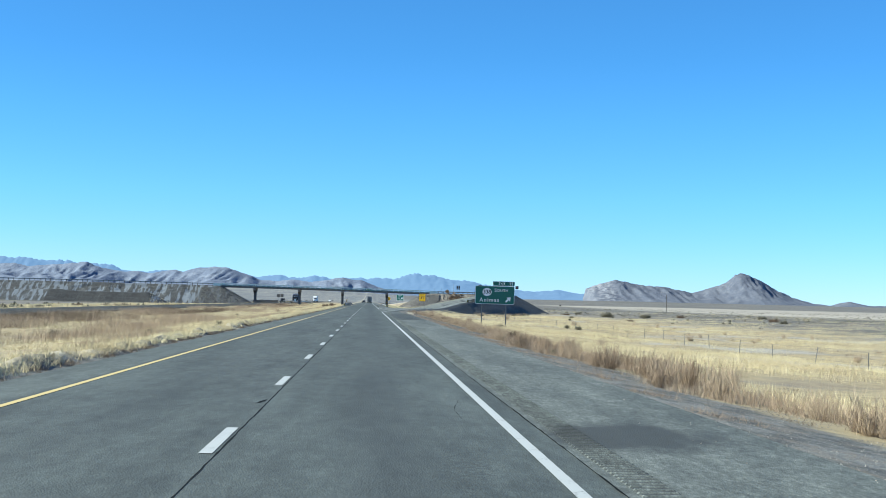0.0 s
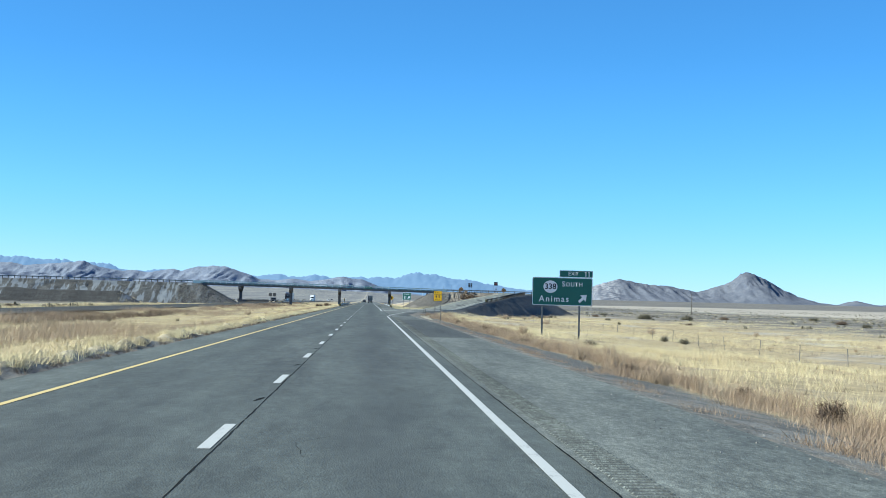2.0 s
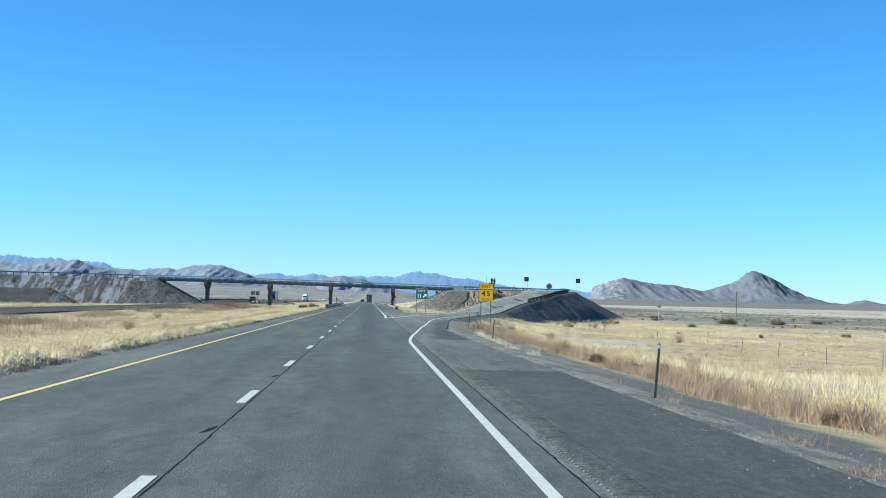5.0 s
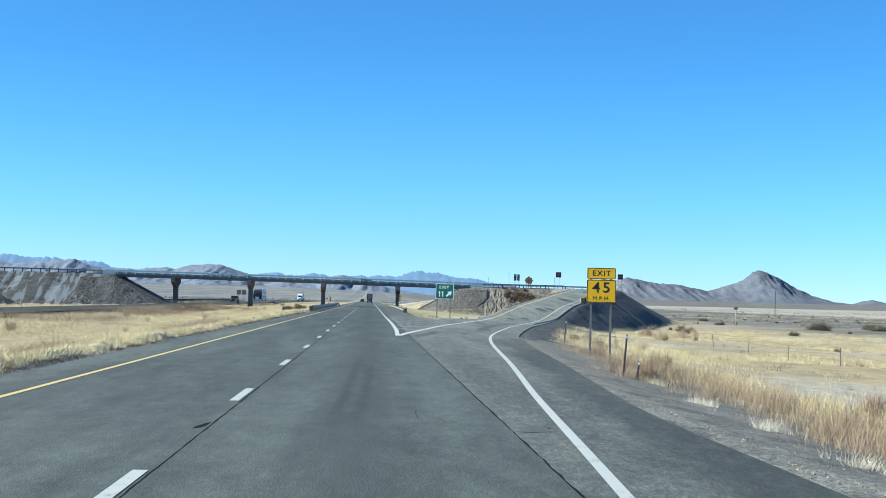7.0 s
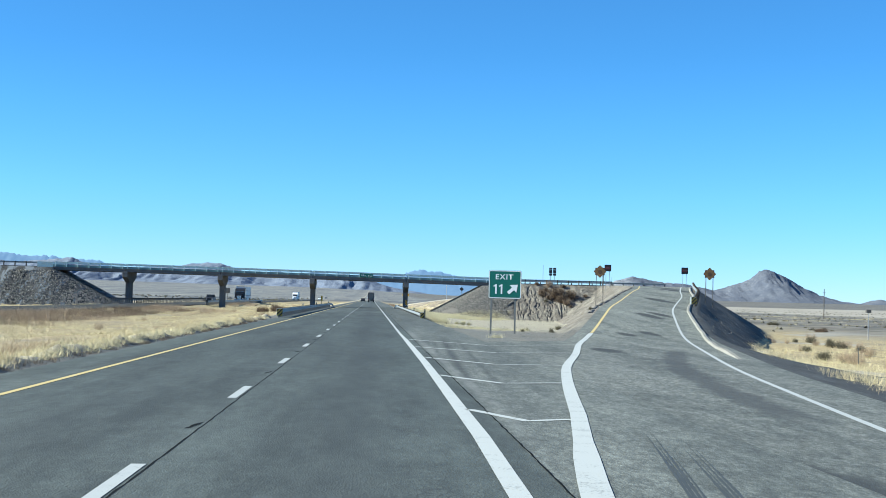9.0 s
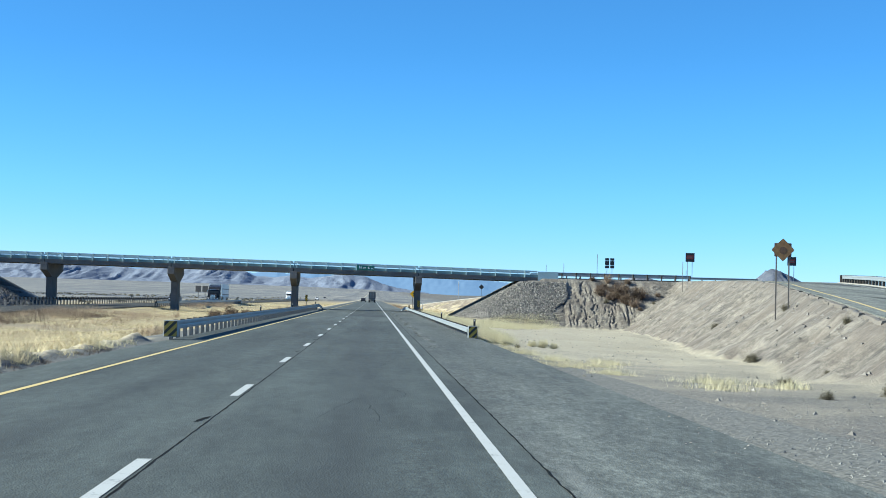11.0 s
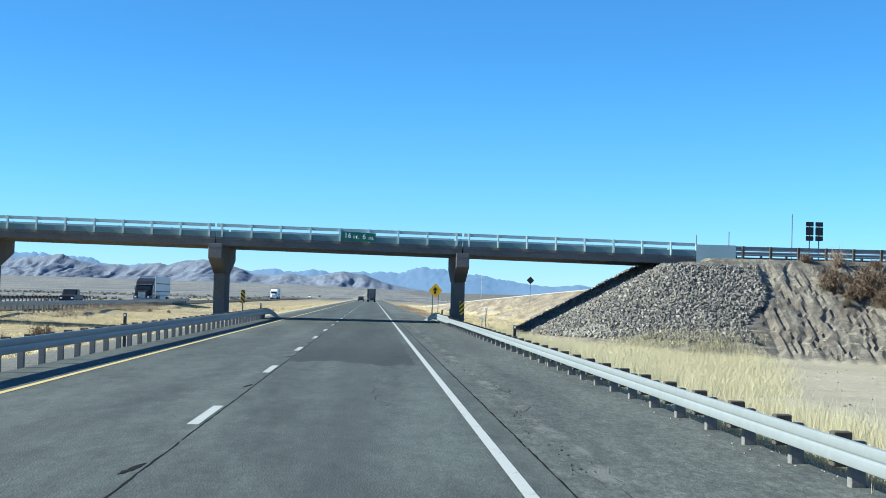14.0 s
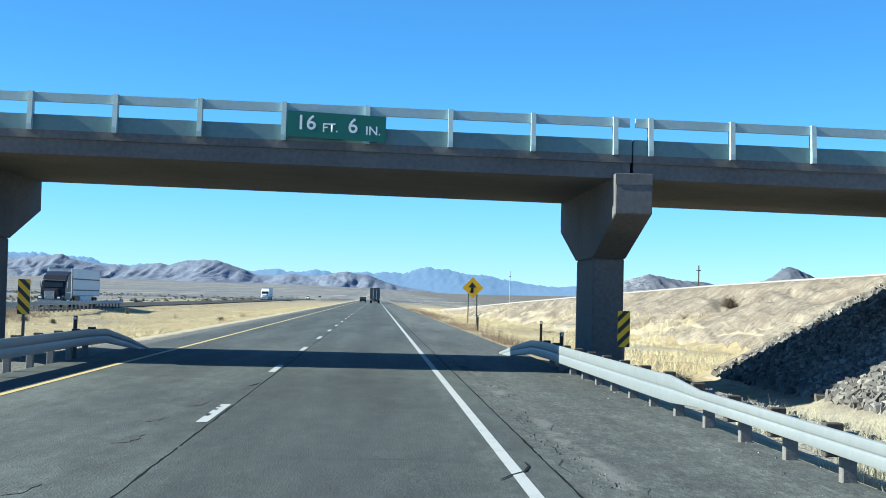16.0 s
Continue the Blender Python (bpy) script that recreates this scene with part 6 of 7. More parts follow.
def wheel(parent, x, y, r=0.5, w=0.3):
    bm = bmesh.new()
    bmesh.ops.create_cone(bm, cap_ends=True, segments=20, radius1=r, radius2=r, depth=w, matrix=Matrix.Translation((x, y, r)) @ Matrix.Rotation(radians(90), 4, "Y"))
    bmesh.ops.bevel(bm, geom=[e for e in bm.edges if len(e.link_faces) == 2 and e.calc_face_angle(0) > 1.0], offset=0.05, segments=2, affect="EDGES")
    wh = part("wheel", bm, MAT_RUBBER, parent)
    bm = bmesh.new()
    bmesh.ops.create_cone(bm, cap_ends=True, segments=16, radius1=r * 0.55, radius2=r * 0.5, depth=w + 0.02, matrix=Matrix.Translation((x, y, r)) @ Matrix.Rotation(radians(90), 4, "Y"))
    part("rim", bm, MAT_CHROME, wh)


def semi(m, cab_mat, label, nose=-1, trailer=True, skin=None):
    """A long-nosed lorry; nose -1: drives towards -y."""
    t = thing("semi_truck", m, label, "truck", "lorries on the highway")
    s = -nose
    side = [(1.45, 0.75), (1.5, 1.95), (1.95, 2.72), (2.3, 2.84), (2.75, 3.35), (4.35, 3.8), (4.4, 0.75)]
    body = extruded([(y * s, z) for y, z in side], 0, -1.27, 1.27)
    bmesh.ops.bevel(body, geom=list(body.edges), offset=0.08, segments=2, affect="EDGES")
    b = part("cab", body, cab_mat, t)
    hood = extruded([(y * s, z) for y, z in ((0.0, 0.75), (0.0, 1.68), (0.15, 1.78), (1.6, 1.98), (1.6, 0.75))], 0, -0.72, 0.72)
    bmesh.ops.bevel(hood, geom=list(hood.edges), offset=0.07, segments=2, affect="EDGES")
    part("hood", hood, cab_mat, b)
    for x in (-0.98, 0.98):
        fender = extruded([(y * s, z) for y, z in ((0.05, 0.7), (0.12, 1.1), (0.6, 1.24), (1.3, 1.2), (1.6, 1.0), (1.55, 0.8), (1.3, 1.02), (0.5, 1.02), (0.35, 0.7))], 0, x - 0.27, x + 0.27)
        part("fender", fender, cab_mat, b)
        part("mirror", new_box(x * 1.42 - 0.06, x * 1.42 + 0.06, min(1.75 * s, 1.85 * s), max(1.75 * s, 1.85 * s), 2.0, 2.7, 0.02), MAT_CHROME, b)
    part("windscreen", at(extruded([(1.56 * s, 2.05), (1.96 * s, 2.82), (1.93 * s, 2.86), (1.5 * s, 2.05)], 0, -1.02, 1.02), 0, -0.03 * s, 0.03), MAT_WINDOW, b)
    part("sun_visor", new_box(-1.1, 1.1, min(1.7 * s, 2.1 * s), max(1.7 * s, 2.1 * s), 2.78, 2.86, 0.02), MAT_CHROME, b)
    part("stripe", new_box(-1.285, 1.285, min(2.0 * s, 4.3 * s), max(2.0 * s, 4.3 * s), 1.5, 1.62), MAT_CABWHITE, b, "pale stripe along the cab")
    part("grille", new_box(-0.5, 0.5, min(-0.06 * s, 0.05 * s), max(-0.06 * s, 0.05 * s), 0.85, 1.7, 0.02), MAT_CHROME, b)
    part("bumper", new_box(-1.2, 1.2, min(-0.2 * s, 0.1 * s), max(-0.2 * s, 0.1 * s), 0.35, 0.8, 0.05), MAT_CHROME, b)
    for x in (-0.95, 0.95):
        part("headlight", new_box(x - 0.16, x + 0.16, min(-0.05 * s, 0.06 * s), max(-0.05 * s, 0.06 * s), 0.9, 1.08, 0.03), MAT_SIGNWHITE, b)
        part("side_window", new_box(x * 1.28 - 0.01, x * 1.28 + 0.01, min(2.0 * s, 2.9 * s), max(2.0 * s, 2.9 * s), 2.05, 2.75, 0.004), MAT_WINDOW, b)
        part("exhaust_stack", rod(bmesh.new(), (x * 1.28, 4.5 * s, 0.9), (x * 1.28, 4.5 * s, 4.1), 0.09, 10), MAT_CHROME, t)
        part("fuel_tank", rod(bmesh.new(), (x * 1.0, 2.4 * s, 0.62), (x * 1.0, 4.0 * s, 0.62), 0.33, 14), MAT_CHROME, t)
    for x in (-1.05, 1.05):
        for y in (0.9, 4.9, 6.2) + ((16.6, 17.9) if trailer else ()):
            wheel(t, x, y * s, 0.52, 0.32 if y < 2 else 0.5)
    if trailer:
        tr = part("trailer_box", new_box(-1.29, 1.29, min(5.0 * s, 19.5 * s), max(5.0 * s, 19.5 * s), 1.2, 4.1, 0.04), skin or MAT_TRAILER, t)
        for x in (-1.295, 1.295):
            for z in (1.75, 2.95):
                part("side_rail", new_box(x - 0.012, x + 0.012, min(5.1 * s, 19.4 * s), max(5.1 * s, 19.4 * s), z, z + 0.14), MAT_POST, tr, "dull grey rub rail")
        part("skirt", new_box(-1.2, 1.2, min(9.5 * s, 15.5 * s), max(9.5 * s, 15.5 * s), 0.5, 1.19, 0.03), MAT_TRAILER, tr)
        for y in (5.0, 19.4):
            part("end_frame", at(frame_ring(2.62, 2.98, 0.05, 0.1, min(y * s, (y + 0.12) * s), max(y * s, (y + 0.12) * s)), 0, 0, 2.64), MAT_ALU, tr)
        rear = 19.53 * s
        for x in (-0.45, 0.45):
            part("door_bar", rod(bmesh.new(), (x, rear, 1.25), (x, rear, 4.0), 0.025, 6), MAT_CHROME, tr)
        for x in (-1.1, 1.1):
            part("tail_light", new_box(x - 0.1, x + 0.1, min(rear, rear + 0.04 * s), max(rear, rear + 0.04 * s), 1.15, 1.3), MAT_SIGNRED, tr)
    part("frame_rail", new_box(-0.45, 0.45, min(3.5 * s, (18 if trailer else 7) * s), max(3.5 * s, (18 if trailer else 7) * s), 0.75, 1.0, 0.02), MAT_BLACK, t)
    return t


def car(m, mat, label, pickup=False):
    c = thing("pickup_truck" if pickup else "car", m, label, "pickup" if pickup else "car", "cars on the highway")
    prof = [(-2.2, 0.35), (-2.25, 0.75), (-2.0, 0.95), (-1.0, 1.08), (-0.45, 1.62), (1.0, 1.66), (1.9, 1.1), (2.2, 0.95), (2.22, 0.4)]
    if pickup:
        prof = [(-2.7, 0.45), (-2.72, 1.05), (-1.3, 1.2), (-0.75, 1.85), (0.7, 1.87), (0.85, 1.2), (2.7, 1.18), (2.7, 0.5)]
    body = extruded(prof, 0, -0.9, 0.9)
    bmesh.ops.bevel(body, geom=list(body.edges), offset=0.07, segments=2, affect="EDGES")
    b = part("body", body, mat, c)
    f, g = ((-1.24, 1.24), (-0.8, 1.78)) if pickup else ((-0.94, 1.12), (-0.5, 1.56))
    part("windscreen", at(extruded([f, g, (g[0] - 0.04, g[1]), (f[0] - 0.04, f[1])], 0, -0.75, 0.75), 0, -0.02, 0.02), MAT_WINDOW, b)
    for x in (-0.9, 0.9):
        part("side_window", new_box(x - 0.012, x + 0.012, -0.6, 0.7, 1.2, 1.58 + 0.2 * pickup, 0.004), MAT_WINDOW, b)
        part("headlight", new_box(x * 0.75 - 0.15, x * 0.75 + 0.15, -2.3 - 0.45 * pickup, -2.2 - 0.45 * pickup, 0.68, 0.85, 0.02), MAT_SIGNWHITE, b)
        for y in (-1.4, 1.45):
            wheel(c, x * 0.93, y, 0.35, 0.24)
    return c


OPP_Z = -0.18
semi(pose(-31.6, 631.0, OPP_Z), MAT_CAB, "dark long-nosed lorry with a pale box trailer on the opposite carriageway")
semi(pose(-35.2, 955.0, OPP_Z), MAT_CABWHITE, "white lorry cab with a box trailer far down the opposite carriageway")
car(pose(-35.2, 600.0, OPP_Z, 0, 0, 0), MAT_CAB, "dark pickup truck on the opposite carriageway", True)
car(pose(-31.6, 1180.0, OPP_Z), MAT_CABWHITE, "small white car far down the opposite carriageway")
car(pose(-35.2, 1420.0, OPP_Z), MAT_CAB, "dark car far down the opposite carriageway")
semi(pose(1.9, 880.0, 0, 0, 0, 180), MAT_CAB, "dark box-trailer lorry far ahead in the lane", -1, True, MAT_DARKTRAILER)
car(pose(-1.7, 905.0, 0, 0, 0, 180), MAT_CAB, "dark car far ahead in the passing lane")

# ---- stones, grass and scrub ----
def plant_mat(name, root, tip, dry):
    m = Nodes(name, 0.85)
    r = m.random(True)
    c = m.mix(r, root, tip)
    c = m.mix(m.ramp(m.noise(0.3, 4, 0.6, m.stretch(1, 0.3, 1)), (0.42, 0.0), (0.6, 0.85)), c, dry)
    m.color(c)
    return m.mat


MAT_STRAW = plant_mat("straw_grass", (0.51, 0.435, 0.255), (0.635, 0.555, 0.35), (0.48, 0.39, 0.235))
MAT_PALE = plant_mat("pale_median_grass", (0.57, 0.485, 0.285), (0.7, 0.615, 0.39), (0.5, 0.405, 0.245))
MAT_FOOT = plant_mat("soft_pale_grass", (0.42, 0.385, 0.24), (0.54, 0.505, 0.345), (0.44, 0.395, 0.26))
MAT_TAN = plant_mat("tan_brush", (0.27, 0.2, 0.135), (0.44, 0.345, 0.24), (0.32, 0.235, 0.16))
MAT_BROWN = plant_mat("brown_brush", (0.07, 0.047, 0.033), (0.2, 0.14, 0.092), (0.125, 0.085, 0.056))
MAT_SAGE = plant_mat("grey_green_scrub", (0.06, 0.056, 0.036), (0.16, 0.144, 0.096), (0.104, 0.088, 0.06))
MAT_VERGE = plant_mat("tan_verge_grass", (0.24, 0.178, 0.126), (0.39, 0.302, 0.212), (0.27, 0.198, 0.14))
MAT_BLEACHED = plant_mat("bleached_grass", (0.5, 0.46, 0.36), (0.66, 0.62, 0.52), (0.46, 0.41, 0.31))
MAT_RUSSET = plant_mat("russet_brush", (0.19, 0.132, 0.088), (0.36, 0.268, 0.182), (0.25, 0.176, 0.118))


def stone_mat():
    m = Nodes("riprap_stone", 0.85)
    r = m.random(True)
    c = m.ramp(r, (0.0, (0.034, 0.031, 0.027)), (0.4, (0.098, 0.088, 0.073)), (0.75, (0.185, 0.168, 0.138)), (1.0, (0.33, 0.305, 0.26)))
    c = m.mix(0.35, c, m.ramp(m.noise(6, 4), (0.3, 0.07), (0.7, 0.3)))
    m.color(c)
    m.bump(m.noise(12, 5), 0.5, 0.03)
    return m.mat


MAT_STONE = stone_mat()


def tufts(name, x, y, blades, lo, hi, mat, label, category, width=0.03, spread=0.22, lean=0.35, seed=0, lift=0.0):
    """Grass clumps at the plan points x, y: each a spray of narrow blades."""
    g = np.random.default_rng(seed)
    n = len(x)
    z = ground_z(x, y) - 0.03 + lift
    size = g.uniform(0.7, 1.3, n)
    bx = np.repeat(x, blades) + g.normal(0, spread, n * blades) * np.repeat(size, blades)
    by = np.repeat(y, blades) + g.normal(0, spread, n * blades) * np.repeat(size, blades)
    bz = np.repeat(z, blades)
    h = g.uniform(lo, hi, n * blades) * np.repeat(size, blades)
    a = g.uniform(0, 2 * np.pi, n * blades)
    w = width * g.uniform(0.6, 1.4, n * blades)
    lx, ly = g.normal(0, lean, n * blades) * h, g.normal(0, lean, n * blades) * h
    cx, cy = np.cos(a) * w / 2, np.sin(a) * w / 2
    V = np.empty((n * blades, 3, 3), np.float32)
    V[:, 0] = np.stack([bx - cx, by - cy, bz], -1)
    V[:, 1] = np.stack([bx + cx, by + cy, bz], -1)
    V[:, 2] = np.stack([bx + lx, by + ly, bz + h], -1)
    F = np.arange(n * blades * 3).reshape(-1, 3)
    return tagged(new(name, sheet_mesh(name, V.reshape(-1, 3), F, mat)), label, category, kind="stuff")


def scatter(n, x0, x1, y0, y1, seed, keep=None, bias=1.0):
    """n plan points, denser near x0 when bias > 1, where keep(x, y) allows."""
    g = np.random.default_rng(seed)
    x = x0 + (x1 - x0) * g.random(n) ** bias
    y = g.uniform(y0, y1, n)
    if keep is not None:
        k = keep(x, y) > g.random(n)
        x, y = x[k], y[k]
    return x, y


def cover(scale, seed, lo=-0.35, hi=0.35):
    return lambda x, y: np.clip((fractal(x / scale, y / scale, 3, seed) - lo) / (hi - lo), 0, 1)


def off_ramp(x, y):
    """1 away from the exit ramp and its banks."""
    return np.where((y > 276) & (x < ramp_x(1, np.minimum(y, 516)) + 2.5 + 1.8 * np.maximum(ramp_z(np.minimum(y, 516)) + 0.5, 0)) & (y < 530), 0, 1)


def verge_x(y):
    """Where the plants begin on the right, wandering along the gravel verge."""
    return np.interp(y, [0, 25, 50, 75, 100, 130, 165, 240, 265, 300, 330], [10.4, 10.2, 8.4, 8.2, 9.5, 10.3, 10.1, 9.7, 10.3, 13.6, 18.0]) + 1.1 * vnoise(y / 6, y * 0, 31) + 0.5 * vnoise(y / 1.9, y * 0, 32)


c1, c2 = cover(9, 41), cover(26, 43, -1.0, 0.0)
right = lambda x, y: np.maximum(c1(x, y) * c2(x, y), 0.75 * c2(x, y + 900) * (np.abs(y - 235) < 55) * (x < verge_x(y) + 9)) * off_ramp(x, y) * (x > verge_x(y)) * np.clip(((x - 19.5) / 4.0) ** 2 + ((y - 255) / 14.5) ** 2 + 0.5 * vnoise(x / 2, y / 4, 39) - 0.6, 0.06, 1)
x, y = scatter(16000, 8.2, 14.5, 4, 290, 1, lambda x, y: right(x, y) ** 0.6, 1.1)
tufts("grass_right_verge", x, y, 18, 0.07, 0.32, MAT_VERGE, "dry tan grass and brush along the gravel verge", "grass", 0.008, 0.22, 0.38, 11)
low = cover(2.6, 251, -0.5, 0.15)
x, y = scatter(24000, 7.6, 15.5, 6, 262, 252, lambda x, y: low(x, y / 2) * off_ramp(x, y) * np.clip((x - verge_x(y)) / 0.5, 0, 1) * np.clip((verge_x(y) + 4.2 - x) / 2, 0, 1))
tufts("brush_right_verge", x, y, 16, 0.1, 0.44, MAT_RUSSET, "low reddish tan brush at the edge of the grass", "brush", 0.009, 0.24, 0.6, 253)
x, y = scatter(3600, 7.4, 14, 6, 262, 255, lambda x, y: cover(1.6, 256, 0.15, 0.4)(x, y / 2) * off_ramp(x, y) * np.clip((x - verge_x(y) + 0.7) / 0.5, 0, 1) * np.clip((verge_x(y) + 2.6 - x) / 1, 0, 1))
tufts("dark_brush_right_verge", x, y, 16, 0.06, 0.26, MAT_BROWN, "dark twiggy brush low on the gravel verge", "brush", 0.009, 0.18, 0.8, 257)
g = np.random.default_rng(261)
cy = np.concatenate([[106.7, 108.5, 112.4, 113.2, 117.0, 118.4], np.arange(24, 100, 5.0) + g.uniform(-2, 2, 16), np.arange(124, 186, 6.0) + g.uniform(-2, 2, 11)])
x = np.repeat(7.85 + g.uniform(-0.2, 0.3, len(cy)), 14) + g.normal(0, 0.22, len(cy) * 14)
y = np.repeat(cy, 14) + g.normal(0, 0.45, len(cy) * 14)
tufts("weeds_in_gravel", x, y, 22, 0.04, 0.2, MAT_RUSSET, "dry tan weeds growing in the gravel strip", "weeds", 0.006, 0.14, 0.7, 263)
x, y = scatter(3600, 13.5, 75, 20, 330, 265, lambda x, y: cover(5, 266, -0.1, 0.3)(x, y) * off_ramp(x, y))
tufts("scrub_in_field", x, y, 18, 0.08, 0.3, MAT_BROWN, "low brown scrub scattered through the dry grass", "scrub", 0.016, 0.2, 0.5, 267)
x, y = scatter(30000, 12.5, 30, 4, 350, 21, right, 1.15)
tufts("grass_right_slope", x, y, 14, 0.16, 0.42, MAT_STRAW, "dry yellow grass on the roadside slope", "grass", 0.01, 0.28, 0.4, 22)
x, y = scatter(36000, 30, 95, 10, 430, 2, lambda x, y: c1(x, y) * c2(x, y) * off_ramp(x, y), 1.3)
tufts("grass_right_field", x, y, 10, 0.15, 0.42, MAT_STRAW, "dry yellow grass field behind the fence", "grass", 0.018, 0.45, 0.45, 12)
x, y = scatter(16000, 95, 260, 40, 900, 3, lambda x, y: c1(x / 2, y / 2) * (vnoise(x / 150, y / 45, 67) > -0.1), 1.2)
tufts("grass_right_far", x, y, 7, 0.15, 0.4, MAT_STRAW, "far dry grass on the flats", "grass", 0.07, 1.1, 0.8, 13)
c3 = cover(7, 47, -0.75, 0.1)
left = lambda x, y: c3(x, y) * ((x < -6.6 + 0.35 * vnoise(y / 1.5, y * 0, 33)) & ~((y > 378) & (x > -7.0) & (y < 528)))
x, y = scatter(41000, -6.9, -27.6, 6, 720, 4, left, 1.5)
tufts("grass_median", x, y, 11, 0.1, 0.3, MAT_PALE, "pale dry grass in the median", "grass", 0.015, 0.3, 0.85, 14)
x, y = scatter(17000, -5.72, -6.7, 6, 380, 5, cover(1.2, 55, -0.7, 0.1), 1.3)
tufts("grass_median_edge", x, y, 12, 0.07, 0.22, MAT_PALE, "short pale grass along the edge of the median", "grass", 0.014, 0.12, 0.6, 15)
x, y = scatter(6000, -5.45, -5.7, 6, 376, 95, cover(0.8, 56, -0.35, 0.25))
tufts("weeds_median_edge", x, y, 12, 0.04, 0.14, MAT_BROWN, "small dark weeds along the edge of the median", "weeds", 0.01, 0.06, 0.5, 96)
x, y = scatter(12000, -6.9, -9.4, 6, 400, 105, lambda x, y: cover(3.0, 106, 0.0, 0.4)(x, y / 7) * np.clip((-6.7 - x) / 0.4, 0, 1))
tufts("brush_median_edge", x, y, 14, 0.15, 0.5, MAT_TAN, "tan brush behind the edge of the median", "brush", 0.012, 0.2, 0.6, 107)
g = np.random.default_rng(101)
spots = ((7.8, 207.3, 0.7), (7.9, 213.0, 0.8), (8.2, 215.6, 0.7), (8.05, 218.6, 1.0), (8.35, 219.8, 0.9), (8.1, 222.6, 0.7), (8.4, 227.6, 0.9), (8.3, 229.0, 0.8), (8.7, 234.5, 0.7), (9.2, 241.0, 0.8), (9.7, 248.0, 0.7), (10.4, 255.0, 0.8), (8.0, 201.5, 0.6))
x = np.concatenate([px + g.normal(0, 0.16 * k, int(26 * k)) for px, py, k in spots])
y = np.concatenate([py + g.normal(0, 0.3 * k, int(26 * k)) for px, py, k in spots])
tufts("grass_gravel_edge", x, y, 26, 0.06, 0.24, MAT_BLEACHED, "small bleached tufts at the edge of the gravel", "grass", 0.007, 0.07, 0.5, 103)
x, y = scatter(20000, -17, -27.6, 20, 480, 111, lambda x, y: cover(4, 112, 0.0, 0.4)(x / 2, y / 6) * np.clip((-17 - x) / 4, 0, 1))
tufts("brush_median", x, y, 10, 0.2, 0.65, MAT_TAN, "low brown brush in the far half of the median", "brush", 0.016, 0.25, 0.6, 113)
x, y = scatter(9000, -12.5, -25, 22, 260, 221, lambda x, y: cover(4.5, 222, 0.1, 0.6)(x, y / 5))
tufts("tall_brush_median", x, y, 12, 0.3, 0.8, MAT_TAN, "tall tan brush standing in the median grass", "brush", 0.013, 0.3, 0.45, 223)
x, y = scatter(9000, -24.0, -27.8, 20, 600, 211, lambda x, y: cover(5, 212, -0.3, 0.3)(x, y / 6))
tufts("brush_opposite_verge", x, y, 12, 0.25, 0.7, MAT_TAN, "tan brush beside the opposite carriageway", "brush", 0.02, 0.28, 0.5, 213)
x, y = scatter(7000, -22.0, -27.6, 30, 470, 231, lambda x, y: cover(4, 232, 0.0, 0.35)(x, y / 8))
tufts("dark_brush_opposite_verge", x, y, 14, 0.2, 0.62, MAT_BROWN, "dark brown brush between median grass and the opposite carriageway", "brush", 0.022, 0.3, 0.6, 233)
x, y = scatter(5000, -39.8, -46, 60, 500, 241, lambda x, y: cover(4, 242, -0.1, 0.3)(x, y / 8))
tufts("dark_brush_beyond", x, y, 10, 0.2, 0.6, MAT_SAGE, "dull brush along the far side of the opposite carriageway", "brush", 0.03, 0.35, 0.6, 243)
x, y = scatter(12000, -40.5, -75, 40, 500, 6, cover(11, 49, -0.5, 0.3), 1.2)
tufts("grass_far_left", x, y, 8, 0.25, 0.55, MAT_PALE, "dry grass beyond the opposite carriageway", "grass", 0.07, 0.4, 0.35, 16)
x, y = scatter(2600, 7.4, 10.2, 540, 700, 281, lambda x, y: cover(2.5, 282, -0.2, 0.3)(x, y / 4) * np.clip((9.6 - x) / 1.2, 0, 1))
tufts("brush_beyond_bridge", x, y, 14, 0.12, 0.45, MAT_RUSSET, "low brown brush along the shoulder past the overpass", "brush", 0.02, 0.25, 0.6, 283)
g = np.random.default_rng(271)
spots = ((8.4, 389.5, 0.8), (8.9, 384.0, 0.7), (8.6, 378.0, 0.9), (9.3, 373.5, 0.6), (8.3, 339.2, 0.35), (10.5, 366.0, 0.7), (11.3, 369.5, 0.8), (12.4, 367.0, 0.6), (9.9, 380.5, 0.8), (11.2, 386.0, 0.7), (8.2, 394.0, 0.6))
x = np.concatenate([px + g.normal(0, 0.45 * k, int(60 * k)) for px, py, k in spots])
y = np.concatenate([py + g.normal(0, 0.9 * k, int(60 * k)) for px, py, k in spots])
tufts("grass_behind_gore", x, y, 20, 0.06, 0.28, MAT_FOOT, "pale yellow grass tufts on the sand behind the gore", "grass", 0.01, 0.12, 0.4, 272)
basin = lambda x, y: cover(8, 51, -0.2, 0.3)(x, y) * (ground_z(x, y, False) < 0.1) * (x < ramp_x(-1, np.minimum(y, 516)) - 3)
x, y = scatter(17000, 7.5, 10.8, 400, 500, 7, lambda x, y: (0.3 + 0.7 * basin(x, y)) * np.clip((8.9 + (y - 400) * 0.02 + 0.8 * vnoise(y / 3, y * 0, 59) - x) / 0.9, 0, 1))
tufts("grass_basin", x, y, 26, 0.25, 0.6, MAT_FOOT, "pale grass behind the guardrail", "grass", 0.0065, 0.22, 0.28, 17)
x, y = scatter(17000, 8.2, 27, 462, 507, 8, lambda x, y: (ground_z(x, y, False) < 0.0) * np.clip((13.5 + (y - 458) * 0.27 + 1.5 * vnoise(x / 2, y / 3, 58) - x) / 3, 0, 1) * np.clip(0.45 + fractal(x / 5, y / 5, 2, 57), 0.25, 1))
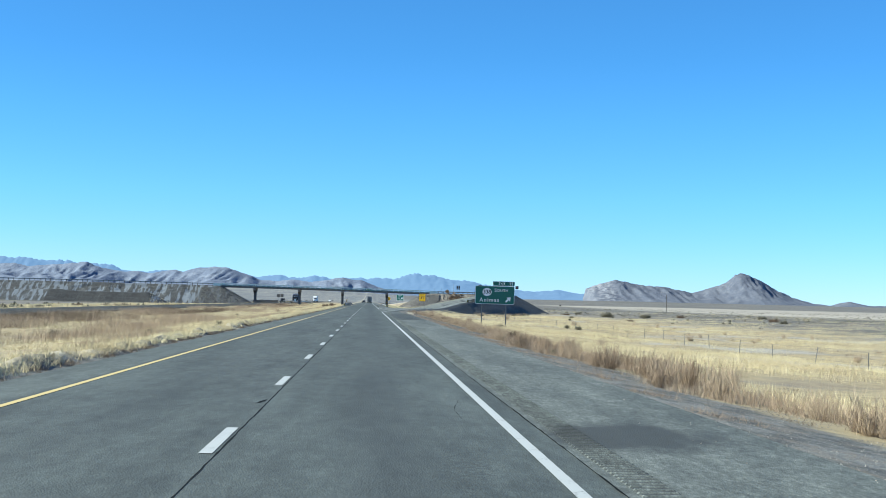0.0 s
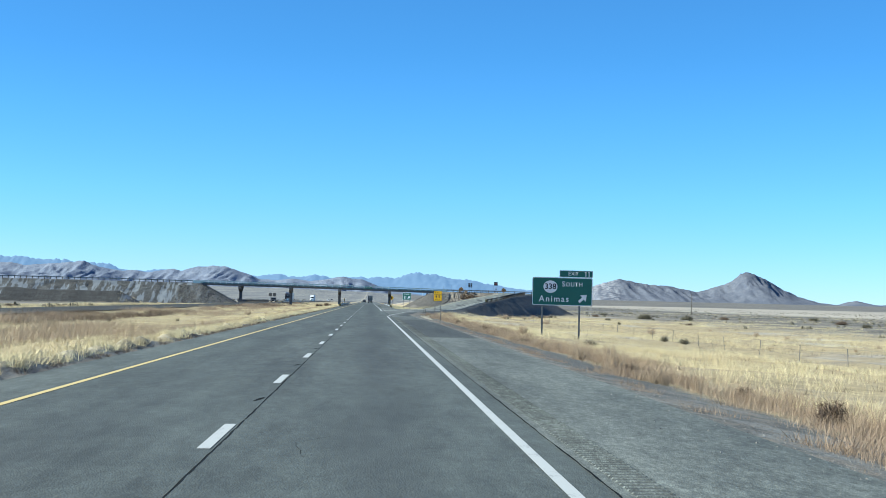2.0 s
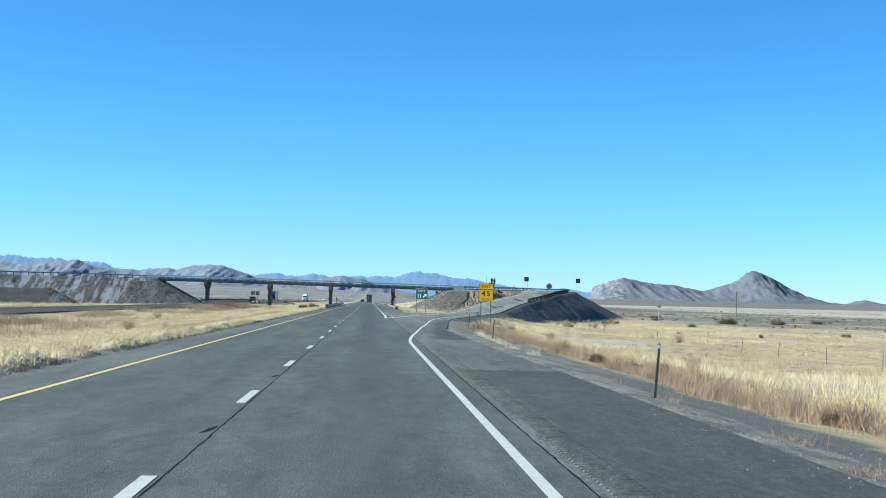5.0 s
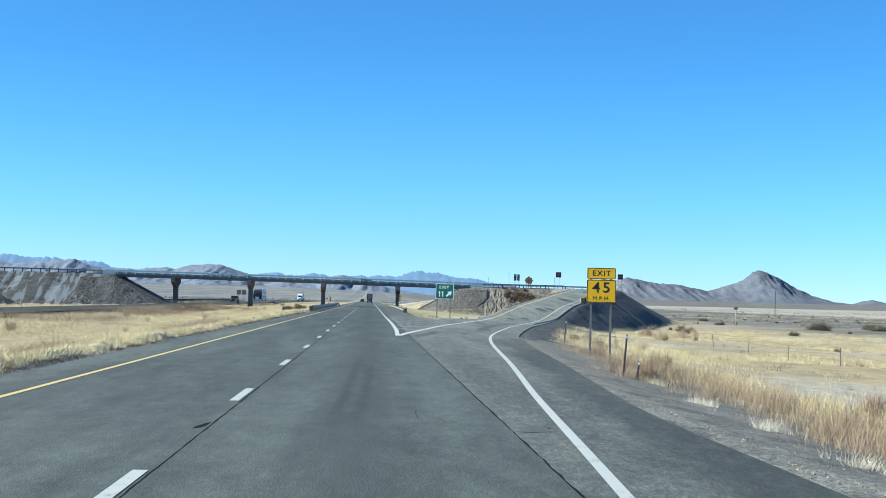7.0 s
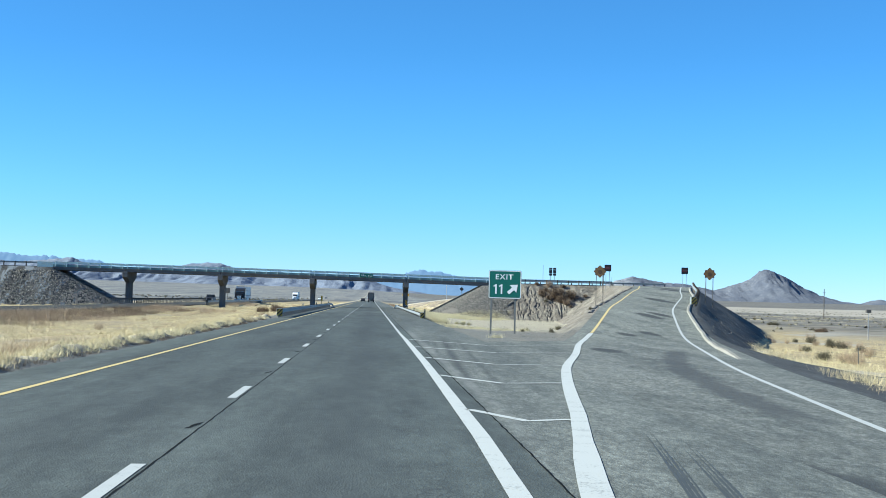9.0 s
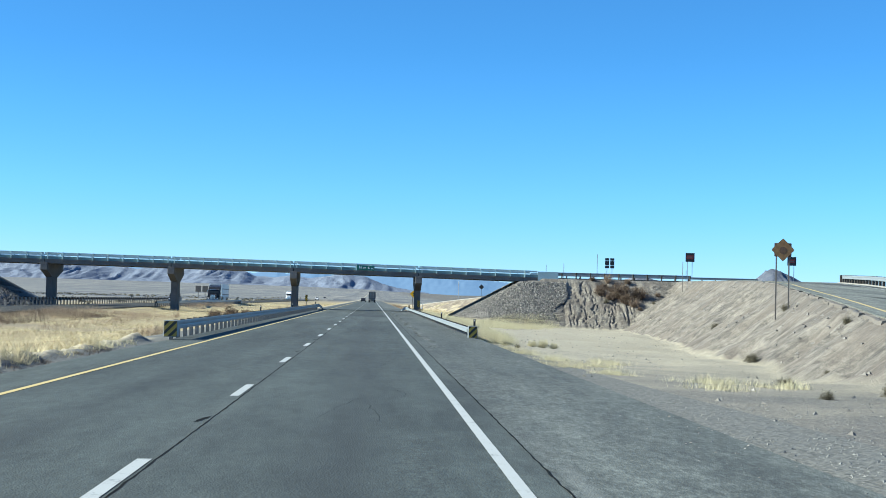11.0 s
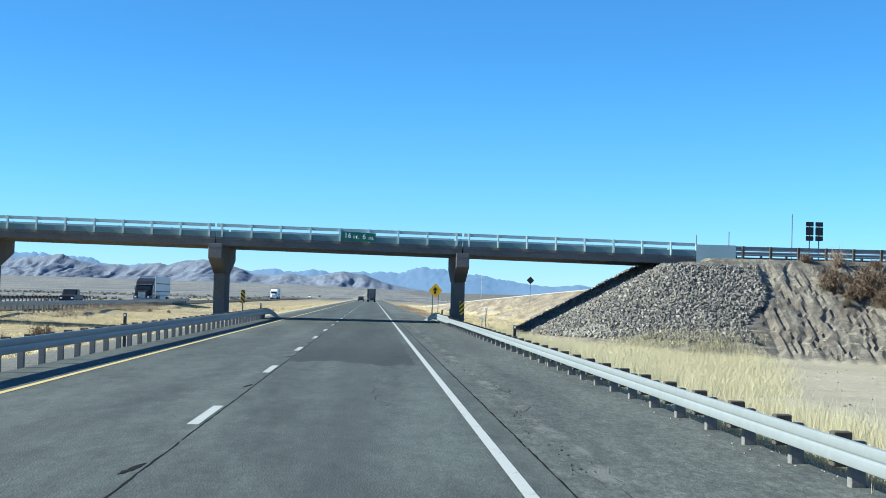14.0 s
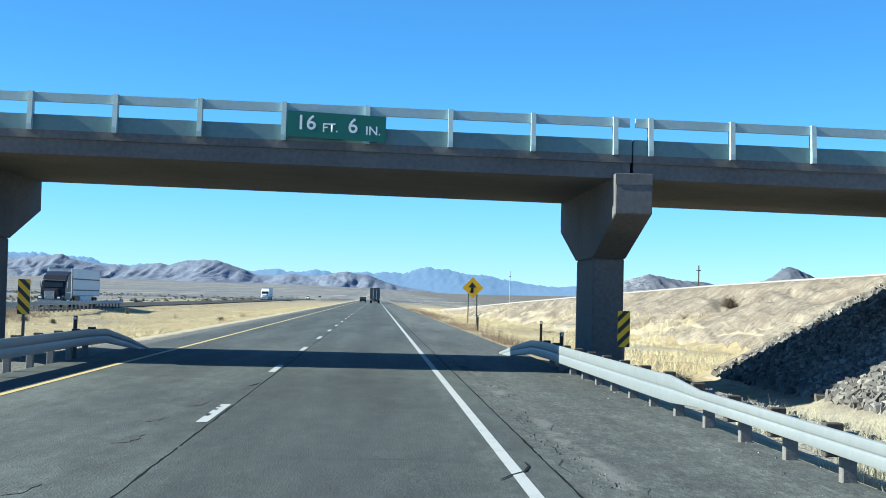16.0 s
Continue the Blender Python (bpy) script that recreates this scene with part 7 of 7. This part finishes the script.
tufts("grass_bank_foot", x, y, 22, 0.2, 0.55, MAT_FOOT, "pale grass at the foot of the stone slope", "grass", 0.009, 0.24, 0.55, 18)
x, y = scatter(12000, 7.9, 30, 530, 720, 9, lambda x, y: cover(7, 53, -0.1, 0.5)(x, y) * (ground_z(x, y, False) < 1.0))
tufts("grass_beyond_bridge", x, y, 16, 0.15, 0.4, MAT_PALE, "pale grass beside the road past the overpass", "grass", 0.02, 0.25, 0.45, 19)


def brush_mesh(name, seed, w, h, n, mat, twig=0.02, feathery=False):
    """A rounded desert shrub: many curved twigs from one root, with short side sprays."""
    g = np.random.default_rng(seed)
    V, F = [], []
    for i in range(int(n * 0.6)):
        a, e = g.uniform(0, 2 * np.pi), g.uniform(0.15, 1.0)
        r = w / 2 * np.sqrt(1 - (e - 0.15) ** 2 * 0.9) * g.uniform(0.6, 1.1)
        tip = np.array([np.cos(a) * r * g.uniform(0.5, 1), np.sin(a) * r * g.uniform(0.5, 1), h * e * g.uniform(0.8, 1.1)])
        root = np.array([np.cos(a), np.sin(a), 0]) * 0.12 * w * g.random() - np.array([0, 0, 0.08])
        mid = (root + tip) / 2 + np.array([0, 0, 0.1 * h]) + g.normal(0, 0.04 * w, 3)
        s = np.array([-np.sin(a), np.cos(a), 0]) * twig * g.uniform(0.5, 1.2)
        o = len(V)
        V += [root - s, root + s, mid + s, mid - s, tip]
        F += [(o, o + 1, o + 2), (o, o + 2, o + 3), (o + 3, o + 2, o + 4)]
        for k in range(4):
            q = mid + (tip - mid) * g.random()
            d = g.normal(0, 0.05 * w, 3) + np.array([0, 0, 0.2 * h]) if feathery else g.normal(0, 0.12 * w, 3) + np.array([0, 0, 0.06 * h])
            p = np.cross(d, g.normal(0, 1, 3))
            p = p / (np.linalg.norm(p) + 1e-6) * twig * 0.9
            o = len(V)
            V += [q - p, q + p, q + d]
            F += [(o, o + 1, o + 2)]
    return sheet_mesh(name, np.array(V), np.array(F), mat)


BRUSH = [brush_mesh("tan_brush", 1, 1.3, 0.75, 330, MAT_TAN, 0.003, True), brush_mesh("tan_brush", 2, 1.0, 0.6, 280, MAT_TAN, 0.003, True), brush_mesh("tan_brush", 3, 1.6, 0.85, 380, MAT_TAN, 0.0045, True)]
BROWN = [brush_mesh("brown_brush", 6, 1.4, 0.75, 330, MAT_BROWN, 0.012), brush_mesh("brown_brush", 7, 1.1, 0.6, 280, MAT_BROWN, 0.012)]
SAGE = [brush_mesh("scrub", 4, 0.9, 0.5, 330, MAT_SAGE, 0.006), brush_mesh("scrub", 5, 1.3, 0.6, 400, MAT_SAGE, 0.0065)]
LOW = [brush_mesh("low_brush", 11, 1.1, 0.55, 620, MAT_FOOT, 0.004, True)]
RUSSET = [brush_mesh("russet_brush", 12, 1.5, 0.8, 350, MAT_RUSSET, 0.006, True)]
rnd = random.Random(21)


def bush(x, y, kinds, label, scale=1.0, group="roadside shrubs"):
    me = rnd.choice(kinds)
    ob = tagged(new("shrub", me), label, "shrub", group)
    k = scale * rnd.uniform(0.75, 1.3)
    ob.location, ob.rotation_euler, ob.scale = (x, y, gz(x, y) - 0.02), (0, 0, rnd.uniform(0, 6.3)), (k, k, k * rnd.uniform(0.8, 1.1))


for i in range(135):
    y = rnd.uniform(8, 250) if i < 110 else rnd.uniform(250, 300)
    x = float(verge_x(np.array([y]))[0]) + 0.3 + abs(rnd.gauss(0, 1.8)) + (0.8 if y > 250 else 0)
    x = max(x, float(ramp_x(1, y)) + 3.2 if y > 205 else x)
    bush(x, y, BRUSH + RUSSET, "dry tan brush on the gravel verge", 0.7 + 0.4 * max(0.0, 1 - y / 95))
for i in range(34):
    y = 10 + 200 * rnd.random()
    x = float(verge_x(np.array([y]))[0]) + rnd.uniform(0.2, 2.0)
    bush(max(x, 7.7), y, BROWN if i % 3 else SAGE, "low dark brush on the gravel verge", 0.32 + 0.3 * rnd.random())
for i in range(44):
    y, x = rnd.uniform(15, 340), rnd.uniform(14, 60)
    if x > float(ramp_x(1, y)) + 9:
        bush(x, y, SAGE if i % 3 == 0 else BRUSH, "low dull scrub in the dry grass", 0.8, "scrub in the grass")
for i in range(30):
    y, x = rnd.uniform(15, 640), rnd.uniform(-24, -8)
    bush(x, y, SAGE if i % 2 else BRUSH, "low dark scrub in the median grass", 0.75, "scrub in the median")
for x, y, k in ((31.5, 512.0, 2.0), (34.0, 511.6, 2.2), (35.4, 509.4, 1.8), (32.4, 514.2, 1.7), (33.0, 513.5, 1.3), (34.5, 510.0, 1.9), (36.0, 508.5, 1.0), (33.0, 515.2, 1.35), (31.0, 515.6, 1.0), (35.6, 515.2, 1.1), (38.0, 509.5, 0.9), (36.4, 511.5, 1.9), (32.6, 511.0, 1.5), (35.2, 513.6, 1.0), (32.0, 510.0, 0.9), (26.5, 431, 0.8), (25, 409, 0.7), (19.8, 384, 0.6), (14.2, 364.7, 0.5), (12.9, 368.5, 0.7), (12.0, 362.5, 0.4), (16.8, 377, 0.5), (18.2, 391, 0.6), (39, 512.0, 1.0), (30.2, 594, 1.4), (28.2, 600, 1.2), (31, 636, 1.2)):
    bush(x, y, RUSSET if k in (1.35, 1.8) else BROWN if k > 0.95 else SAGE, "brown brush growing out of the eroded bank", k, "shrubs on the bank")
for x, y, k in ((8.9, 396.5, 0.5), (8.2, 418, 0.6), (9.0, 455, 0.7), (8.6, 482, 0.8), (9.6, 516, 0.5), (10.5, 521, 0.5), (10.9, 524, 0.6)):
    bush(x, y, SAGE, "dry scrub behind the guardrail", k, "shrubs behind the guardrail")
for x, y, k in ((10.2, 402.0, 0.75), (10.75, 402.1, 0.7), (11.3, 402.2, 0.75), (8.5, 398.6, 0.6), (7.5, 396.2, 0.55)):
    bush(x, y, LOW, "pale tan brush on the sand behind the guardrail", k, "shrubs behind the guardrail")
for x, y, k in ((-9.4, 458.5, 1.1), (-10.6, 461.0, 1.3), (-12.2, 463.5, 1.2), (-9.9, 470.0, 0.9), (-13.6, 474.0, 1.3), (-11.2, 482.0, 1.1)):
    bush(x, y, BROWN, "dark brown brush behind the median guardrail", k, "scrub in the median")
for i in range(40):
    y = rnd.uniform(330, 420)
    bush(float(ramp_x(1, y)) + rnd.uniform(9, 16), y, BRUSH if i % 3 else SAGE, "brush at the foot of the ramp bank", 1.0, "shrubs below the ramp")
# big dark shrubs out on the flats
BIG = [brush_mesh("large_shrub", 8, 6.0, 1.3, 600, MAT_BROWN, 0.03), brush_mesh("large_shrub", 9, 5.0, 1.1, 520, MAT_SAGE, 0.03)]
for x, y, k in ((78, 445, 0.9), (96, 470, 1.0), (92, 455, 0.7), (112, 490, 0.8), (70, 480, 0.6), (60, 400, 0.45), (125, 420, 0.6), (150, 520, 0.9), (86, 560, 0.7), (64, 330, 0.4), (110, 360, 0.5), (-90, 240, 0.8), (-70, 180, 0.7), (-64, 320, 0.6), (-110, 300, 0.9)):
    bush(x, y, BIG, "large brown desert shrub on the flats", k, "large shrubs on the flats")


def clumps(name, x, y, lo, hi, mat, label, seed):
    """Far scrub: small spiky heaps, joined."""
    g = np.random.default_rng(seed)
    n, m = len(x), 9
    z = ground_z(x, y, False)
    s = g.uniform(lo, hi, n)
    V, a = np.empty((n, m, 3, 3)), g.uniform(0, 2 * np.pi, (n, m))
    r = s[:, None] * g.uniform(0.2, 1.0, (n, m))
    for k, (da, kz) in enumerate(((-0.5, 0.0), (0.5, 0.0), (0.0, 0.6))):
        V[:, :, k, 0] = x[:, None] + np.cos(a + da) * r * (1 if kz == 0 else 0.6)
        V[:, :, k, 1] = y[:, None] + np.sin(a + da) * r * (1 if kz == 0 else 0.6)
        V[:, :, k, 2] = z[:, None] - 0.05 + kz * s[:, None] * g.uniform(0.5, 1.2, (n, m))
    return tagged(new(name, sheet_mesh(name, V.reshape(-1, 3), np.arange(n * m * 3).reshape(-1, 3), mat)), label, "scrub", kind="stuff")


x, y = scatter(5500, 60, 620, 120, 1700, 61, lambda x, y: cover(60, 63, -0.3, 0.5)(x, y))
clumps("far_scrub_right", x, y, 0.4, 1.0, MAT_SAGE, "dark scrub dotted over the flats", 62)
x, y = scatter(6000, -45, -420, 120, 1500, 64, lambda x, y: cover(60, 65, -0.3, 0.5)(x, y) * (ground_z(x, y, False) < 0))
clumps("far_scrub_left", x, y, 0.5, 1.5, MAT_SAGE, "dark scrub dotted over the flats", 66)


# ---- stone slopes at the abutments ----
def stone_mesh(seed):
    """An angular broken block."""
    g = random.Random(seed)
    bm = bmesh.new()
    bmesh.ops.create_cube(bm, size=1.0)
    for v in bm.verts:
        v.co = Vector((v.co.x * 1.3 * g.uniform(0.6, 1.15), v.co.y * g.uniform(0.6, 1.1), v.co.z * 0.8 * g.uniform(0.6, 1.1))) + Vector([g.uniform(-0.12, 0.12) for _ in range(3)])
    bmesh.ops.triangulate(bm, faces=bm.faces)
    return mesh_of("stone", bm, MAT_STONE)


STONES = [stone_mesh(s) for s in range(8)]


def stone_places(n, x0, x1, y0, y1, seed):
    x, y = scatter(n, x0, x1, y0, y1, seed)
    z = ground_z(x, y, False)
    lim = np.where(x > 0, 24.5 + 2.8 * np.clip((y - 507) / 6, 0, 1) + 0.8 * vnoise(y / 1.5, y * 0, 3), 1e9)
    k = (z > -0.5) & (z < cross_z(x) - 0.75) & (x < lim) & ((x > 8.9) | (x < -38))
    return x[k], y[k], z[k]


def stones(parent_name, places, near, label, seed):
    slope = tagged(new(parent_name), label, "stone slope", kind="structure")
    g = random.Random(seed)
    x, y, z = places
    order = np.argsort(near(x, y))
    for i in order[:300]:
        s = new("stone", g.choice(STONES))
        s.parent, s.location = slope, (x[i], y[i], z[i] + 0.05)
        s.rotation_euler = (g.uniform(0, 6), g.uniform(0, 6), g.uniform(0, 6))
        k = g.uniform(0.11, 0.24)
        s.scale = (k, k, k)
    V, F = [], []
    src = [(np.array([v.co[:] for v in me.vertices]), np.array([p.vertices[:] for p in me.polygons])) for me in STONES]
    for i in order[300:]:
        v, f = src[g.randrange(8)]
        q = np.array(Euler((g.uniform(0, 6), g.uniform(0, 6), g.uniform(0, 6))).to_matrix())
        F.append(f + len(v) * len(V))
        V.append(v @ q.T * g.uniform(0.09, 0.23) + (x[i], y[i], z[i] + 0.04))
    ob = new("stone_heap", sheet_mesh("stone_heap", np.concatenate(V), np.concatenate(F), MAT_STONE))
    ob.parent = slope
    tagged(ob, "heaped broken stone", kind="stuff")


stones("stone_slope_right", stone_places(60000, 8.5, 36, 497, 528, 71), lambda x, y: np.hypot(x - 14, y - 508), "slope of broken pale riprap stone below the abutment", 73)
stones("stone_slope_left", stone_places(6500, -60, -36, 497, 519, 72), lambda x, y: np.hypot(x + 46, y - 508), "slope of broken grey riprap stone below the far abutment", 74)

# loose gravel beside the shoulder and litter of stones on the sand
def pebbles(name, x, y, lo, hi, label, seed, mat=None):
    g = np.random.default_rng(seed)
    n = len(x)
    z = ground_z(x, y)
    z = np.where((x < 7.0) & (y < 600), np.maximum(z, 0.0), z)
    base = np.array([(1, 0, 0), (-0.5, 0.87, 0), (-0.5, -0.87, 0), (0.1, 0.1, 0.8)])
    f = np.array([(0, 1, 3), (1, 2, 3), (2, 0, 3)])
    s = g.uniform(lo, hi, n)
    a = g.uniform(0, 6.28, n)
    c, d = np.cos(a), np.sin(a)
    V = np.empty((n, 4, 3))
    jit = base[None] * g.uniform(0.6, 1.3, (n, 4, 1))
    V[:, :, 0] = x[:, None] + s[:, None] * (jit[:, :, 0] * c[:, None] - jit[:, :, 1] * d[:, None])
    V[:, :, 1] = y[:, None] + s[:, None] * (jit[:, :, 0] * d[:, None] + jit[:, :, 1] * c[:, None])
    V[:, :, 2] = z[:, None] + s[:, None] * jit[:, :, 2] - 0.005
    F = (f[None] + 4 * np.arange(n)[:, None, None]).reshape(-1, 3)
    return tagged(new(name, sheet_mesh(name, V.reshape(-1, 3), F, mat or MAT_GRAVEL)), label, "gravel", kind="stuff")


x, y = scatter(52000, 6.5, 11.0, 8, 300, 81, lambda x, y: (x < verge_x(y) + 0.4) & (x > np.where(y < 190, 7.0, np.maximum(6.6, ramp_x(1, y) + 1.6))))
pebbles("verge_gravel", x, y, 0.006, 0.024, "loose grey gravel beside the shoulder", 82, MAT_STONE)
x, y = scatter(1100, 8, 40, 352, 505, 83, lambda x, y: (ground_z(x, y, False) < 3) * 1.0)
pebbles("sand_stones", x, y, 0.02, 0.09, "stones scattered over the sand", 84, MAT_STONE)
x, y = scatter(9000, 10, 46, 366, 505, 91, lambda x, y: (x < ramp_x(-1, y) - 1.6) * (ground_z(x, y, False) > -0.3) * cover(5, 92, -0.1, 0.4)(x, y))
pebbles("bank_clods", x, y, 0.03, 0.13, "crusted clods and stones lying on the ramp bank", 93, MAT_STONE)
x, y = scatter(9000, 7.2, 14, 333, 400, 85, lambda x, y: (x < ramp_x(-1, y) - 1.0) * 1.0)
pebbles("gore_gravel", x, y, 0.006, 0.026, "loose gravel behind the gore", 86)
x, y = scatter(6500, 5.6, 7.2, 8, 520, 87, lambda x, y: ((y < 200) | (y > 330)) * np.clip((x - 5.4) / 1.6, 0, 1) ** 2)
pebbles("shoulder_grit", x, y, 0.006, 0.025, "fine grit strewn over the edge of the shoulder", 88, MAT_STONE)
x, y = scatter(4200, 7.2, 13.5, 332, 352, 89, lambda x, y: (x < ramp_x(-1, y) - 0.6) * 1.0)
pebbles("gore_grit", x, y, 0.008, 0.035, "fine gravel strewn over the end of the gore", 90)
x, y = scatter(15000, 4.2, 5.0, 382, 520, 97, lambda x, y: np.exp(-(((x - 4.52 - 0.16 * np.sin(y * 0.31)) / 0.13) ** 2)) * np.clip(0.3 + fractal(x / 0.5, y / 1.6, 3, 98), 0, 1))
pebbles("seam_crumbs", x, y, 0.008, 0.028, "asphalt crumbs along the broken shoulder seam", 99, MAT_SHOULDER)
